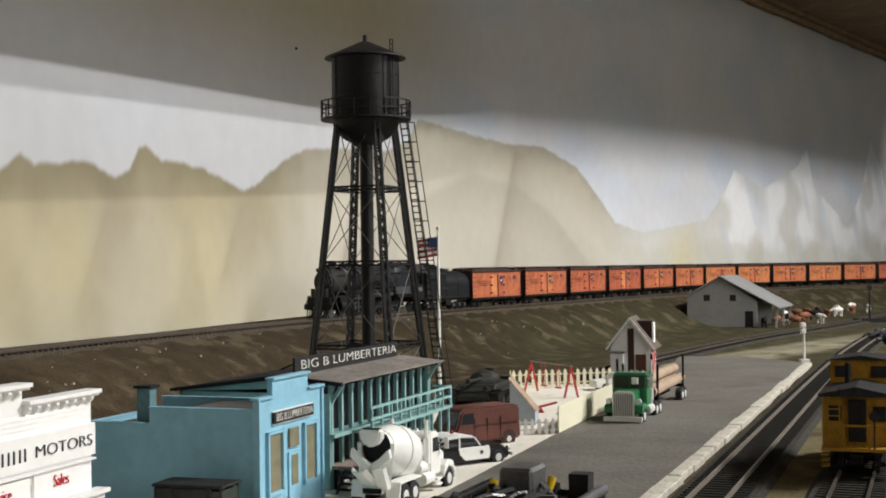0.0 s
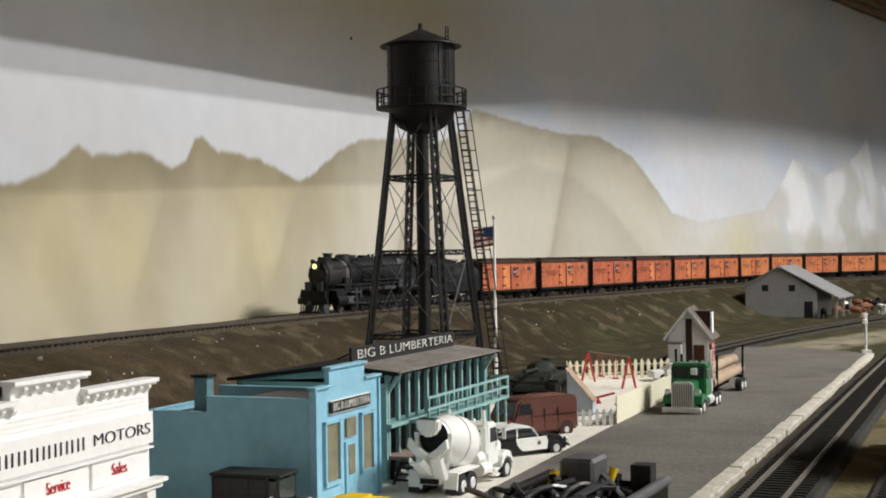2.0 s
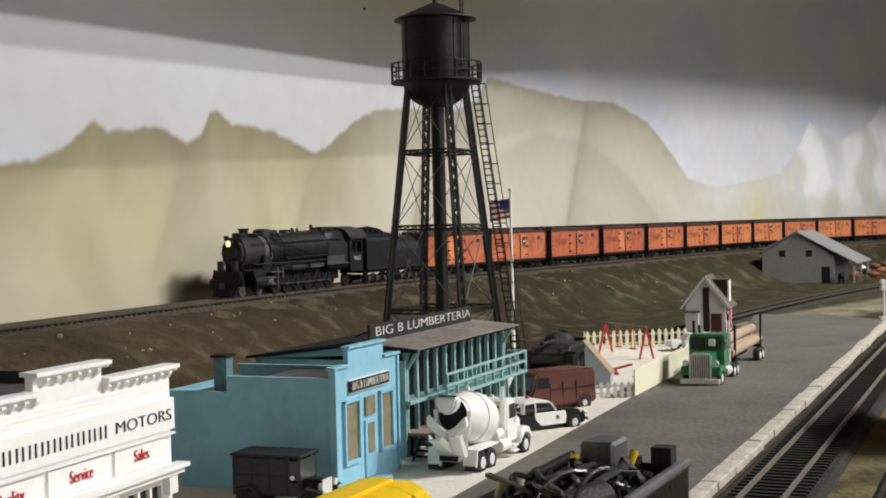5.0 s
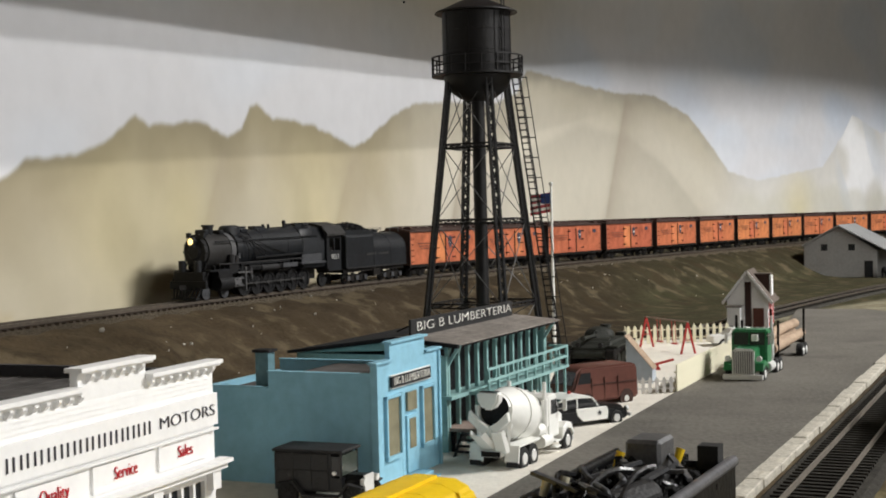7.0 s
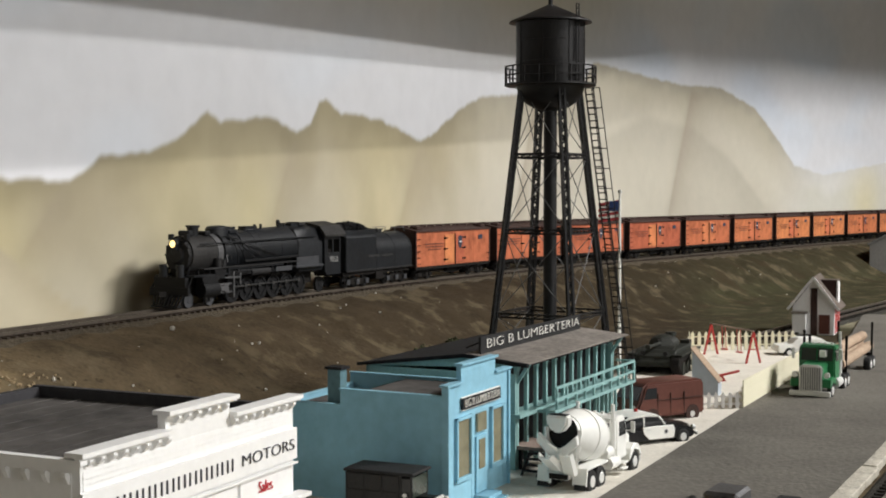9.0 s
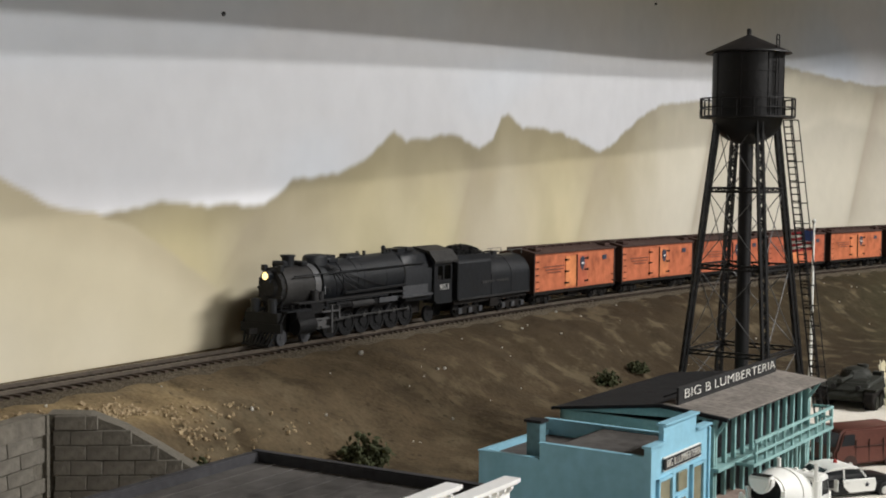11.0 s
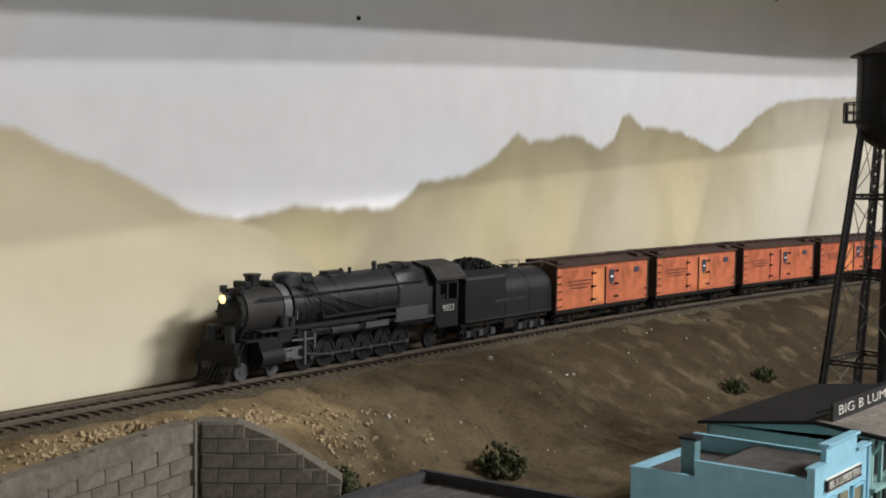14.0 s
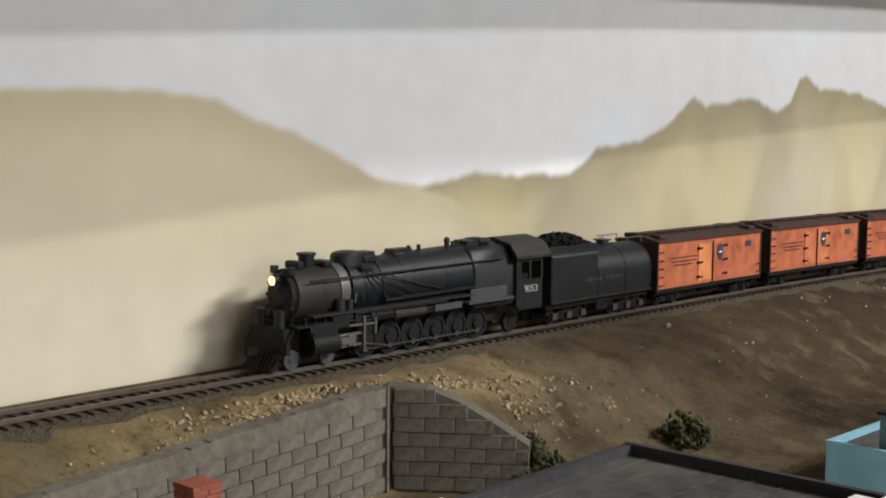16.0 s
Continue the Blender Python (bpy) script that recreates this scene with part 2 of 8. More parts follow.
def tube(bm, pts, r, seg=7):
    """A bent round bar through points, as one piece."""
    rings = []
    for i, p in enumerate(pts):
        d = (pts[min(i + 1, len(pts) - 1)] - pts[max(i - 1, 0)]).normalized()
        side = d.cross(Vector((0.13, 0.21, 0.97))).normalized()
        up = side.cross(d)
        rings.append([bm.verts.new(p + side * r * math.cos(k * math.tau / seg) + up * r * math.sin(k * math.tau / seg)) for k in range(seg)])
    for a, b in zip(rings, rings[1:]):
        for k in range(seg):
            bm.faces.new((a[k], a[(k + 1) % seg], b[(k + 1) % seg], b[k]))
    bm.faces.new(rings[0])
    bm.faces.new(rings[-1])
    bmesh.ops.recalc_face_normals(bm, faces=bm.faces)


def prism(bm, pts, axis, lo, hi, m=None):
    """An outline of 2D points drawn out along one axis: axis 'y' takes (x, z), 'x' takes (y, z), 'z' takes (x, y)."""
    def at(p, k):
        v = {"y": (p[0], k, p[1]), "x": (k, p[0], p[1]), "z": (p[0], p[1], k)}[axis]
        return (m or Matrix()) @ Vector(v)
    a, b = [bm.verts.new(at(p, lo)) for p in pts], [bm.verts.new(at(p, hi)) for p in pts]
    n = len(pts)
    fs = [bm.faces.new(a), bm.faces.new(b[::-1])]
    for i in range(n):
        fs.append(bm.faces.new((a[i], b[i], b[(i + 1) % n], a[(i + 1) % n])))
    bmesh.ops.recalc_face_normals(bm, faces=fs)


def soften(bm, w, seg=1):
    es = [e for e in bm.edges if len(e.link_faces) == 2 and e.calc_face_angle(0) > 0.6]
    bmesh.ops.bevel(bm, geom=es, offset=w, segments=seg, affect="EDGES", clamp_overlap=True)


def mesh_of(bm, material, smooth=False):
    me = bpy.data.meshes.new("mesh")
    bm.to_mesh(me)
    bm.free()
    me.materials.append(material)
    if smooth:
        for p in me.polygons:
            p.use_smooth = True
        me.set_sharp_from_angle(angle=radians(38))
    return me


def part(name, bm, material, parent, label="", smooth=False, at=None):
    ob = new(name, mesh_of(bm, material, smooth))
    if parent is not None:
        ob.parent = parent
    if at is not None:
        ob.matrix_basis = at
    if label:
        tagged(ob, label)
    return ob


def repeat(ob, at):
    """Another piece on the same mesh under the same thing."""
    o = ob.copy()
    scene.collection.objects.link(o)
    o.parent = ob.parent
    o.matrix_basis = at
    return o


def thing(name, label, category, at=None, group=""):
    ob = new(name)
    ob.empty_display_size = 0.01
    if at is not None:
        ob.matrix_basis = at
    return tagged(ob, label, category, group)


def structure(name, bm, material, label, smooth=False):
    return tagged(part(name, bm, material, None, "", smooth), label, "", "", "structure")


def writing(body, size, material, parent, at, name="lettering", stretch=1.0, width=None):
    cu = bpy.data.curves.new("text", "FONT")
    cu.offset = -0.022 * size
    cu.body, cu.size, cu.extrude, cu.align_x, cu.align_y = body, size, 0.0002, "CENTER", "CENTER"
    tmp = bpy.data.objects.new("tmp", cu)
    scene.collection.objects.link(tmp)
    bpy.context.view_layer.update()
    me = bpy.data.meshes.new_from_object(tmp.evaluated_get(bpy.context.evaluated_depsgraph_get()))
    bpy.data.objects.remove(tmp)
    xs = [v.co.x for v in me.vertices]
    k = width / (max(xs) - min(xs)) if width else stretch
    me.transform(Matrix.Diagonal((k, 1, 1, 1)))
    me.materials.clear()
    me.materials.append(material)
    ob = new(name, me)
    ob.parent = parent
    ob.matrix_basis = at
    return ob


B = bmesh.new


# ---- lines of the plan: each starts somewhere and turns by a heading that is known every 0.4 m ----
class Line:
    def __init__(self, x, y, headings, step=0.4):
        n = int(round(step * (len(headings) - 1) / 0.005)) + 1
        self.s = np.arange(n) * 0.005
        h = np.radians(np.interp(self.s, np.arange(len(headings)) * step, headings))
        mid = (h[1:] + h[:-1]) / 2
        self.h = h
        self.x = x + np.concatenate([[0], np.cumsum(np.sin(mid) * 0.005)])
        self.y = y + np.concatenate([[0], np.cumsum(np.cos(mid) * 0.005)])

    def at(self, s, off=0.0):
        """Place and heading at s; off: metres to the right."""
        x, y, h = (float(np.interp(s, self.s, a)) for a in (self.x, self.y, self.h))
        return x + off * math.cos(h), y - off * math.sin(h), h


MAIN = Line(-0.681, -0.2, [17.7, 18.5, 18.9, 18.9, 25.0, 29.4, 28.6, 31.0, 42.6, 47.0, 48.0, 48.0, 48.0, 48.0])
WALL = Line(-0.712, -0.19, [17.7, 18.4, 18.4, 17.0, 16.5, 16.5, 24.0, 38.0, 37.0, 34.0, 34.0, 34.0, 34.0])


def bed(s):
    """Height of the raised track's ties."""
    return 0.0525 - 0.003 * min(max(s - 1.6, 0.0), 2.0)


# ---- the painted backdrop ----
RIDGE = [(0.60, 0.13), (0.93, 0.137), (0.95, 0.140), (1.00, 0.147), (1.03, 0.144), (1.06, 0.1445), (1.10, 0.143), (1.135, 0.160), (1.19, 0.166), (1.225, 0.177),
         (1.255, 0.194), (1.263, 0.198), (1.281, 0.192), (1.32, 0.196), (1.354, 0.199), (1.385, 0.192), (1.400, 0.186), (1.425, 0.198), (1.440, 0.216),
         (1.452, 0.219), (1.481, 0.208), (1.53, 0.208), (1.567, 0.205), (1.61, 0.197), (1.66, 0.188), (1.70, 0.200), (1.76, 0.226), (1.805, 0.240), (1.85, 0.248),
         (1.94, 0.255), (2.10, 0.262), (2.20, 0.285), (2.24, 0.322), (2.40, 0.318), (2.59, 0.310), (2.711, 0.314), (2.827, 0.284), (2.907, 0.229), (2.969, 0.181),
         (3.081, 0.164), (3.366, 0.194), (3.48, 0.27), (3.527, 0.312), (3.703, 0.274), (3.95, 0.34), (4.027, 0.393), (4.076, 0.296), (4.361, 0.196), (4.50, 0.30), (4.592, 0.449), (4.8, 0.30)]
HILL = [(0.0, 0.17), (0.5, 0.188), (0.726, 0.194), (0.763, 0.194), (0.799, 0.190), (0.824, 0.179), (0.851, 0.173), (0.891, 0.157), (0.913, 0.146), (0.946, 0.141),
        (0.976, 0.133), (0.996, 0.123), (1.03, 0.103), (1.10, 0.06), (1.2, 0.02), (4.0, 0.0)]
FOLDS = [(1.400, 0.186, 0.55), (1.66, 0.189, 0.6), (2.02, 0.255, 0.5), (2.62, 0.31, 0.4), (1.10, 0.145, 0.9)]
YELLOWS = [(1.24, 0.09, 0.06), (1.02, 0.08, 0.05), (1.56, 0.10, 0.07), (1.33, 0.11, 0.04), (3.25, 0.11, 0.06)]


def mix(a, b, k):
    return a + (b - a) * np.clip(k, 0, 1)[..., None]


def smooth(k):
    k = np.clip(k, 0, 1)
    return k * k * (3 - 2 * k)


def wobble(s, z, f, seed):
    out = np.zeros_like(s)
    for i in range(5):
        a = seed * 1.7 + i * 2.4
        out += np.sin(s * f * (1 + 0.37 * i) * math.cos(a) + z * f * (1 + 0.53 * i) * math.sin(a) + a * 3) / 5
    return out


def mural_colour(s, z):
    sky = np.array([0.60, 0.605, 0.63])
    c = np.broadcast_to(sky, s.shape + (3,)).copy()
    c = mix(c, np.array([0.57, 0.615, 0.68]), 0.45 * smooth(wobble(s, z, 16, 1) * 2))
    c = mix(c, np.array([0.47, 0.54, 0.64]), smooth(wobble(s, z * 1.6, 9, 2) * 1.6 + 0.2) * smooth((s - 1.9) / 0.5) * smooth((z - 0.2) / 0.1) * 0.6)
    # upper sky darkened to olive: the deck's shade put into the paint
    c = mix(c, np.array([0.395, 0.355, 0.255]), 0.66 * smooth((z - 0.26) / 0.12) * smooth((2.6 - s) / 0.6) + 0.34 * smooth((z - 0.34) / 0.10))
    c = mix(c, np.array([0.76, 0.76, 0.79]), smooth((0.165 - z) / 0.03) * smooth((1.2 - s) / 0.1))
    r = np.interp(s, *np.array(RIDGE).T)
    r = r + 0.0012 * wobble(s, z * 0, 260, 3) + 0.002 * wobble(s, z * 0, 90, 5)
    hl = np.interp(s, *np.array(HILL).T) + 0.001 * wobble(s, z * 0, 200, 4)
    cream, tan, olive = np.array([0.50, 0.46, 0.365]), np.array([0.37, 0.325, 0.225]), np.array([0.235, 0.205, 0.135])
    # olive ridge tops: mural paint, deepened for the shade band lying on them
    body = mix(np.broadcast_to(olive, c.shape), tan, smooth((r - z) / 0.034 + 0.12 + 0.3 * wobble(s, z, 60, 14)))
    body = mix(body, cream, smooth((r - z) / 0.085 - 0.15 + 0.16 * wobble(s, z, 26, 6)))
    body = mix(body, np.array([0.50, 0.48, 0.42]), 0.45 * smooth((s - 1.68) / 0.2))
    far_right = smooth((s - 2.85) / 0.25)
    body = mix(body, np.array([0.72, 0.73, 0.74]), far_right * 0.55)
    snow = smooth((s - 3.40) / 0.08) * smooth((r - z) / 0.05 + 0.75 + 0.5 * wobble(s, z * 0.6, 26, 31))
    body = mix(body, np.array([0.82, 0.83, 0.85]), 0.85 * snow * smooth(wobble(s, z * 0.8, 20, 32) * 1.6 + 0.7))
    body = mix(body, np.array([0.44, 0.50, 0.58]), smooth((s - 3.40) / 0.08) * 0.38 * smooth(wobble(s + 0.5 * z, z * 0.4, 27, 33) * 2.0 - 0.1))
    body = mix(body, np.array([0.50, 0.49, 0.40]), smooth((s - 2.95) / 0.1) * smooth((0.17 + 0.03 * wobble(s, z, 30, 34) - z) / 0.05) * 0.5)
    inner = np.interp(s, [2.0, 2.25, 2.45, 2.62, 2.75, 2.86], [0.14, 0.215, 0.262, 0.25, 0.20, 0.12])
    body = mix(body, np.array([0.34, 0.315, 0.26]), 0.45 * smooth((s - 1.95) / 0.2) * smooth((2.92 - s) / 0.1) * smooth((inner - z) / 0.02) * smooth((z - inner + 0.11) / 0.10))
    for fs, fz, k in FOLDS:
        line = fs - (fz - z) * k
        dist = s - line
        shade = np.where(dist > 0, np.exp(-dist / 0.055), np.exp(dist / 0.008)) * smooth((fz + 0.01 - z) / 0.03) * smooth((z - 0.05) / 0.06)
        body = mix(body, np.array([0.30, 0.26, 0.20]), 0.70 * shade)
    for ys, yz, yr in YELLOWS:
        body = mix(body, np.array([0.60, 0.52, 0.26]), 0.5 * np.exp(-((s - ys) ** 2 + ((z - yz) * 0.8) ** 2) / (yr * yr)))
    body = mix(body, cream * 1.04, smooth((0.11 - z) / 0.06) * 0.45)
    murk = smooth((1.95 - s) / 0.25) * smooth((s - 1.02) / 0.12)
    body = mix(body, np.array([0.33, 0.29, 0.19]), murk * (0.30 + 0.30 * smooth(wobble(s, z * 0.5, 34, 41) * 1.6 + 0.1)))
    c = mix(c, body, smooth((r - z) / 0.006 + 0.5))
    hb = mix(np.broadcast_to(np.array([0.44, 0.385, 0.27]), c.shape), np.array([0.53, 0.475, 0.345]), smooth((hl - z) / 0.03))
    hb = mix(hb, np.array([0.61, 0.56, 0.44]), smooth((hl - z) / 0.10 - 0.35 + 0.15 * wobble(s, z, 35, 7)))
    c = mix(c, hb, smooth((hl - z) / 0.005 + 0.5))
    streak = 1 + 0.020 * wobble(s, z * 0.3, 70, 8) * (0.5 + 0.5 * wobble(s, z, 20, 15)) + 0.035 * wobble(s, z, 12, 9)
    return np.clip(c * streak[..., None], 0.02, 0.85)


def paint(me, cols):
    a = me.color_attributes.new("paint", "FLOAT_COLOR", "POINT")
    a.data.foreach_set("color", np.concatenate([cols.reshape(-1, 3), np.ones((cols.size // 3, 1))], 1).ravel().astype(np.float32))


def grid_mesh(P, name):
    """A sheet from an array of rows and columns of points."""
    n, m = P.shape[:2]
    idx = np.arange(n * m).reshape(n, m)
    quads = np.stack([idx[:-1, :-1], idx[1:, :-1], idx[1:, 1:], idx[:-1, 1:]], -1).reshape(-1, 4)
    me = bpy.data.meshes.new(name)
    me.from_pydata(P.reshape(-1, 3).tolist(), [], quads.tolist())
    return me


def backdrop():
    s = np.arange(0, 4.8, 0.003)
    z = np.concatenate([np.concatenate([np.arange(-0.06, 0.09, 0.006), np.arange(0.09, 0.35, 0.002)]), np.linspace(0.352, 0.73, 30)])
    S, Z = np.meshgrid(s, z, indexing="ij")
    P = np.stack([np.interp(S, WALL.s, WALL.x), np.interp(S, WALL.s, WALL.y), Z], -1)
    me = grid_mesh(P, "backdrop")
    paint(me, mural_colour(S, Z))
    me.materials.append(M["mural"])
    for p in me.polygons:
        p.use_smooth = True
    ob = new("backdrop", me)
    so = ob.modifiers.new("board", "SOLIDIFY")
    so.thickness, so.offset = 0.006, 1 if me.polygons[0].normal.dot(Vector((-1, 0.3, 0))) > 0 else -1
    for x, y, zz in ((-0.3585, 0.763, 0.262), (-0.160, 1.468, 0.350)):
        bm = B()
        ball(bm, x, y, zz, 0.0015, seg=8)
        part("nail_head", bm, M["tar"], ob)
    tagged(ob, "curved backdrop board painted with hazy tan mountains and pale sky", "", "", "structure")


def upper_deck():
    """The wooden deck above the scene, from the backdrop to an edge over the aisle."""
    bm = B()
    edge = [tuple((EDGE0 + EDGE * k).xy) for k in (-0.8, 0.4, 1.27)] + [(0.646, 1.761), (0.750, 1.935), (0.880, 2.117), (1.230, 2.636), (1.553, 3.135)]
    back = [(-0.83, -0.36), (-0.40, 0.80), (-0.13, 1.65), (-0.02, 2.06), (0.14, 2.33), (0.33, 2.62), (0.85, 3.36), (1.40, 4.10)]
    lo, hi = 0.727, 0.77
    for i in range(7):
        v = [bm.verts.new((*p, k)) for k in (lo, hi) for p in (edge[i], edge[i + 1], back[i + 1], back[i])]
        for f in ((0, 1, 2, 3), (7, 6, 5, 4), (0, 4, 5, 1), (2, 6, 7, 3), (0, 3, 7, 4), (1, 5, 6, 2)):
            bm.faces.new([v[j] for j in f])
    bmesh.ops.recalc_face_normals(bm, faces=bm.faces)
    structure("upper_deck", bm, M["wood_deck"], "raw brown plywood underside of the deck above")
    bm = B()
    for i in range(7):
        bar(bm, (*edge[i], 0.738), (*edge[i + 1], 0.738), 0.018, 0.02)
    structure("trim", bm, M["wood_deck"], "rough wooden edge batten of the deck above")
    rnd = random.Random(41)
    for off, z0, z1, nm in ((0.004, 0.7045, 0.7268, "cleat_board"), (0.020, 0.7165, 0.7266, "rough_batten")):
        bm = B()
        k = [2.2 + 0.2 * i for i in range(14)]
        for a, b in zip(k, k[1:]):
            pts = []
            for q, zz in ((a, z0), (b - 0.0004, z0), (b - 0.0004, z1), (a, z1)):
                x, y, h = WALL.at(q, off)
                pts.append((x, y, zz + (rnd.uniform(-0.002, 0.002) if zz == z0 else 0), h))
            f = [bm.verts.new(v[:3]) for v in pts]
            g = [bm.verts.new((v[0] + 0.014 * math.cos(v[3]), v[1] - 0.014 * math.sin(v[3]), v[2])) for v in pts]
            bm.faces.new(f)
            bm.faces.new(g[::-1])
            for i in range(4):
                bm.faces.new((f[i], g[i], g[(i + 1) % 4], f[(i + 1) % 4]))
        bmesh.ops.recalc_face_normals(bm, faces=bm.faces)
        structure("trim", bm, M["wood_deck"], "rough brown wooden cleat where the backdrop meets the deck" if off < 0.01 else "split wooden batten under the deck")


def room():
    for name, a in (("floor", (-3, 5, -3, 6, -1.15, -1.10)), ("ceiling", (-3, 5, -3, 6, 1.60, 1.65)), ("wall_west", (-3.1, -3, -3, 6, -1.1, 1.6)), ("wall_east", (5, 5.1, -3, 6, -1.1, 1.6)),
                    ("wall_south", (-3, 5, -3.1, -3, -1.1, 1.6)), ("wall_north", (-3, 5, 6, 6.1, -1.1, 1.6))):
        bm = B()
        span(bm, *a)
        structure(name, bm, M["floor"] if name == "floor" else M["plain"], "plain painted train room " + name.split("_")[0])


# ---- ground: one sheet, a flat town lot that climbs to the raised track ----
LOT = [(-0.13, 0.25), (-0.029, 0.546), (0.071, 0.838), (0.160, 1.090), (0.215, 1.28), (0.262, 1.48), (0.330, 1.46), (0.374, 1.372), (0.096, 0.618), (-0.045, 0.25)]


def nearest(line, X, Y):
    """Distance to a line (positive on its right) and how far along it."""
    best, sg, al = np.full(X.shape, 9.0), np.zeros(X.shape), np.zeros(X.shape)
    for i in range(0, len(line.s), 8):
        dx, dy = X - line.x[i], Y - line.y[i]
        d = np.hypot(dx, dy)
        side = dx * math.cos(line.h[i]) - dy * math.sin(line.h[i])
        k = d < best
        best, sg, al = np.where(k, d, best), np.where(k, side, sg), np.where(k, line.s[i], al)
    return np.where(sg > 0, best, -best), al


def ground_height(X, Y):
    q, s = nearest(MAIN, X, Y)
    top = 0.0505 - 0.003 * np.clip(s - 1.6, 0, 2.0)
    wide = np.interp(s, [0, 0.75, 1.1, 1.7, 2.2, 4], [1.0, 1.0, 1.0, 0.96, 0.80, 0.85])
    k = (q - 0.018) / wide
    rough = 0.0035 * wobble(X, Y, 55, 11) + 0.0018 * wobble(X, Y, 150, 12)
    prof = np.interp(k, [0, 0.012, 0.045, 0.085, 0.115, 0.15], [1.0, 0.95, 0.76, 0.28, 0.08, 0.0])
    near = smooth((0.835 - s) / 0.02)
    low = 1.7 * np.clip(0.824 - s, 0, 0.4)
    wall_prof = np.interp(q, [0.0, 0.024, 0.030], [1.0, 0.99, 0.96]) * np.where(q > 0.0545, 0, 1) - np.where(q > 0.0545, 0, np.clip((q - 0.026) / 0.034, 0, 1) * low)
    slope = 4 * prof * (1 - prof) * (1 - near)
    prof = prof * (1 - near) + wall_prof * near
    # level ground before the retaining wall's wing
    xe, ye, _ = MAIN.at(0.824, 0.062)
    ahead, side = (X - xe) * 0.949 + (Y - ye) * 0.316, (X - xe) * 0.316 - (Y - ye) * 0.949
    before = smooth((side + 0.012) / 0.006) * smooth((0.072 - ahead) / 0.012) * np.where(ahead > -0.03, 1, 0)
    prof, slope = prof * (1 - before), slope * (1 - before)
    return top * prof + rough * slope - 0.0004, q, s, prof


def ground():
    x, y = np.arange(-0.85, 2.4, 0.010), np.arange(-0.30, 4.1, 0.010)
    X, Y = np.meshgrid(x, y, indexing="ij")
    Z, q, s, prof = ground_height(X, Y)
    flat = prof < 0.01
    Z = Z + np.where(flat, 0.0004 * wobble(X, Y, 120, 13), 0)
    earth = np.array([0.115, 0.084, 0.050])
    c = np.broadcast_to(earth, X.shape + (3,)).copy()
    c = mix(c, np.array([0.085, 0.066, 0.042]), 0.5 * smooth(wobble(X, Y, 45, 21) * 1.6))
    c = mix(c, np.array([0.165, 0.125, 0.075]), 0.4 * smooth(wobble(X, Y, 75, 22) * 2 - 0.4) + 0.45 * smooth((1.25 - s) / 0.3))
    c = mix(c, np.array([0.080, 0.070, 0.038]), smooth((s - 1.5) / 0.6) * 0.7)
    c = mix(c, np.array([0.34, 0.25, 0.135]), smooth((0.034 - np.abs(q - 0.046)) / 0.02) * smooth((0.98 - s) / 0.08) * smooth((s - 0.60) / 0.1) * smooth(wobble(X, Y, 60, 23) + 0.75))
    c = mix(c, np.array([0.19, 0.15, 0.07]), smooth((0.78 - s) / 0.1) * 0.55)
    # brightness graded into the earth colour: brighter near the start, darker further along
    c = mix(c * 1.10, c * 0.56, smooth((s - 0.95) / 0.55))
    lawn = smooth((X - 0.05) / 0.08) * smooth((Y - 1.2) / 0.15) * np.where(prof < 0.3, 1, 0.35)
    c = mix(c, np.array([0.066, 0.064, 0.032]), lawn * 0.85)
    c = mix(c, np.array([0.11, 0.10, 0.055]), smooth(wobble(X, Y, 35, 24) * 2) * lawn * 0.45)
    # sandy strip past the end of the lot
    across = (X - 0.27) * 0.80 - (Y - 1.42) * 0.60
    onward = (X - 0.27) * 0.60 + (Y - 1.42) * 0.80
    sandy = smooth((0.055 - np.abs(across - 0.012)) / 0.03) * smooth((onward + 0.10) / 0.05) * smooth((0.75 - onward) / 0.4)
    c = mix(c, np.array([0.42, 0.385, 0.27]), sandy * (0.72 + 0.28 * smooth(wobble(X, Y, 50, 25) + 0.5)))
    front = smooth((X - (Y - 0.38) * 0.37 - 0.03) / 0.03) * np.where(Y < 1.5, 1, 0)
    c = mix(c, np.array([0.25, 0.21, 0.11]), front * 0.9)
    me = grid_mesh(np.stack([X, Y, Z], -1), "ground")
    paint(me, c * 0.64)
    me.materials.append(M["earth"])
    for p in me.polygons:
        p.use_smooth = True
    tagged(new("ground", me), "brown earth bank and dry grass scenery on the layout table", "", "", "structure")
    bm = B()
    prism(bm, LOT, "z", -0.002, 0.0022)
    structure("road", bm, M["asphalt"], "worn dark grey asphalt lot")
    bm = B()
    prism(bm, [(-0.30, 0.25), (-0.19, 0.50), (-0.165, 0.60), (-0.07, 0.90), (0.0, 1.02), (0.055, 1.17), (0.15, 1.17), (0.173, 1.14), (0.160, 1.090), (0.071, 0.838), (-0.029, 0.546), (-0.13, 0.25)], "z", -0.002, 0.0016)
    structure("pavement", bm, M["concrete"], "pale concrete apron before the shops")
    k = structure("kerb", B(), M["kerb"], "broken pale kerb strip along the lot")
    rnd = random.Random(3)
    for i in range(34):
        a = i / 34
        bm = B()
        x0, y0 = -0.045 + 0.417 * a, 0.25 + 1.122 * a
        box(bm, 0, 0, 0, 0.0076 + rnd.uniform(-0.0014, 0.0014), 0.0350, 0.0042)
        soften(bm, 0.0004)
        part("kerb_stone", bm, M["kerb"], k, at=Matrix.Translation((x0 + 0.006, y0, 0.0012 + rnd.uniform(-.0003, .0003))) @ pose(0, 0, 0, 0, 0, -20.4 + rnd.uniform(-0.6, 0.6)))


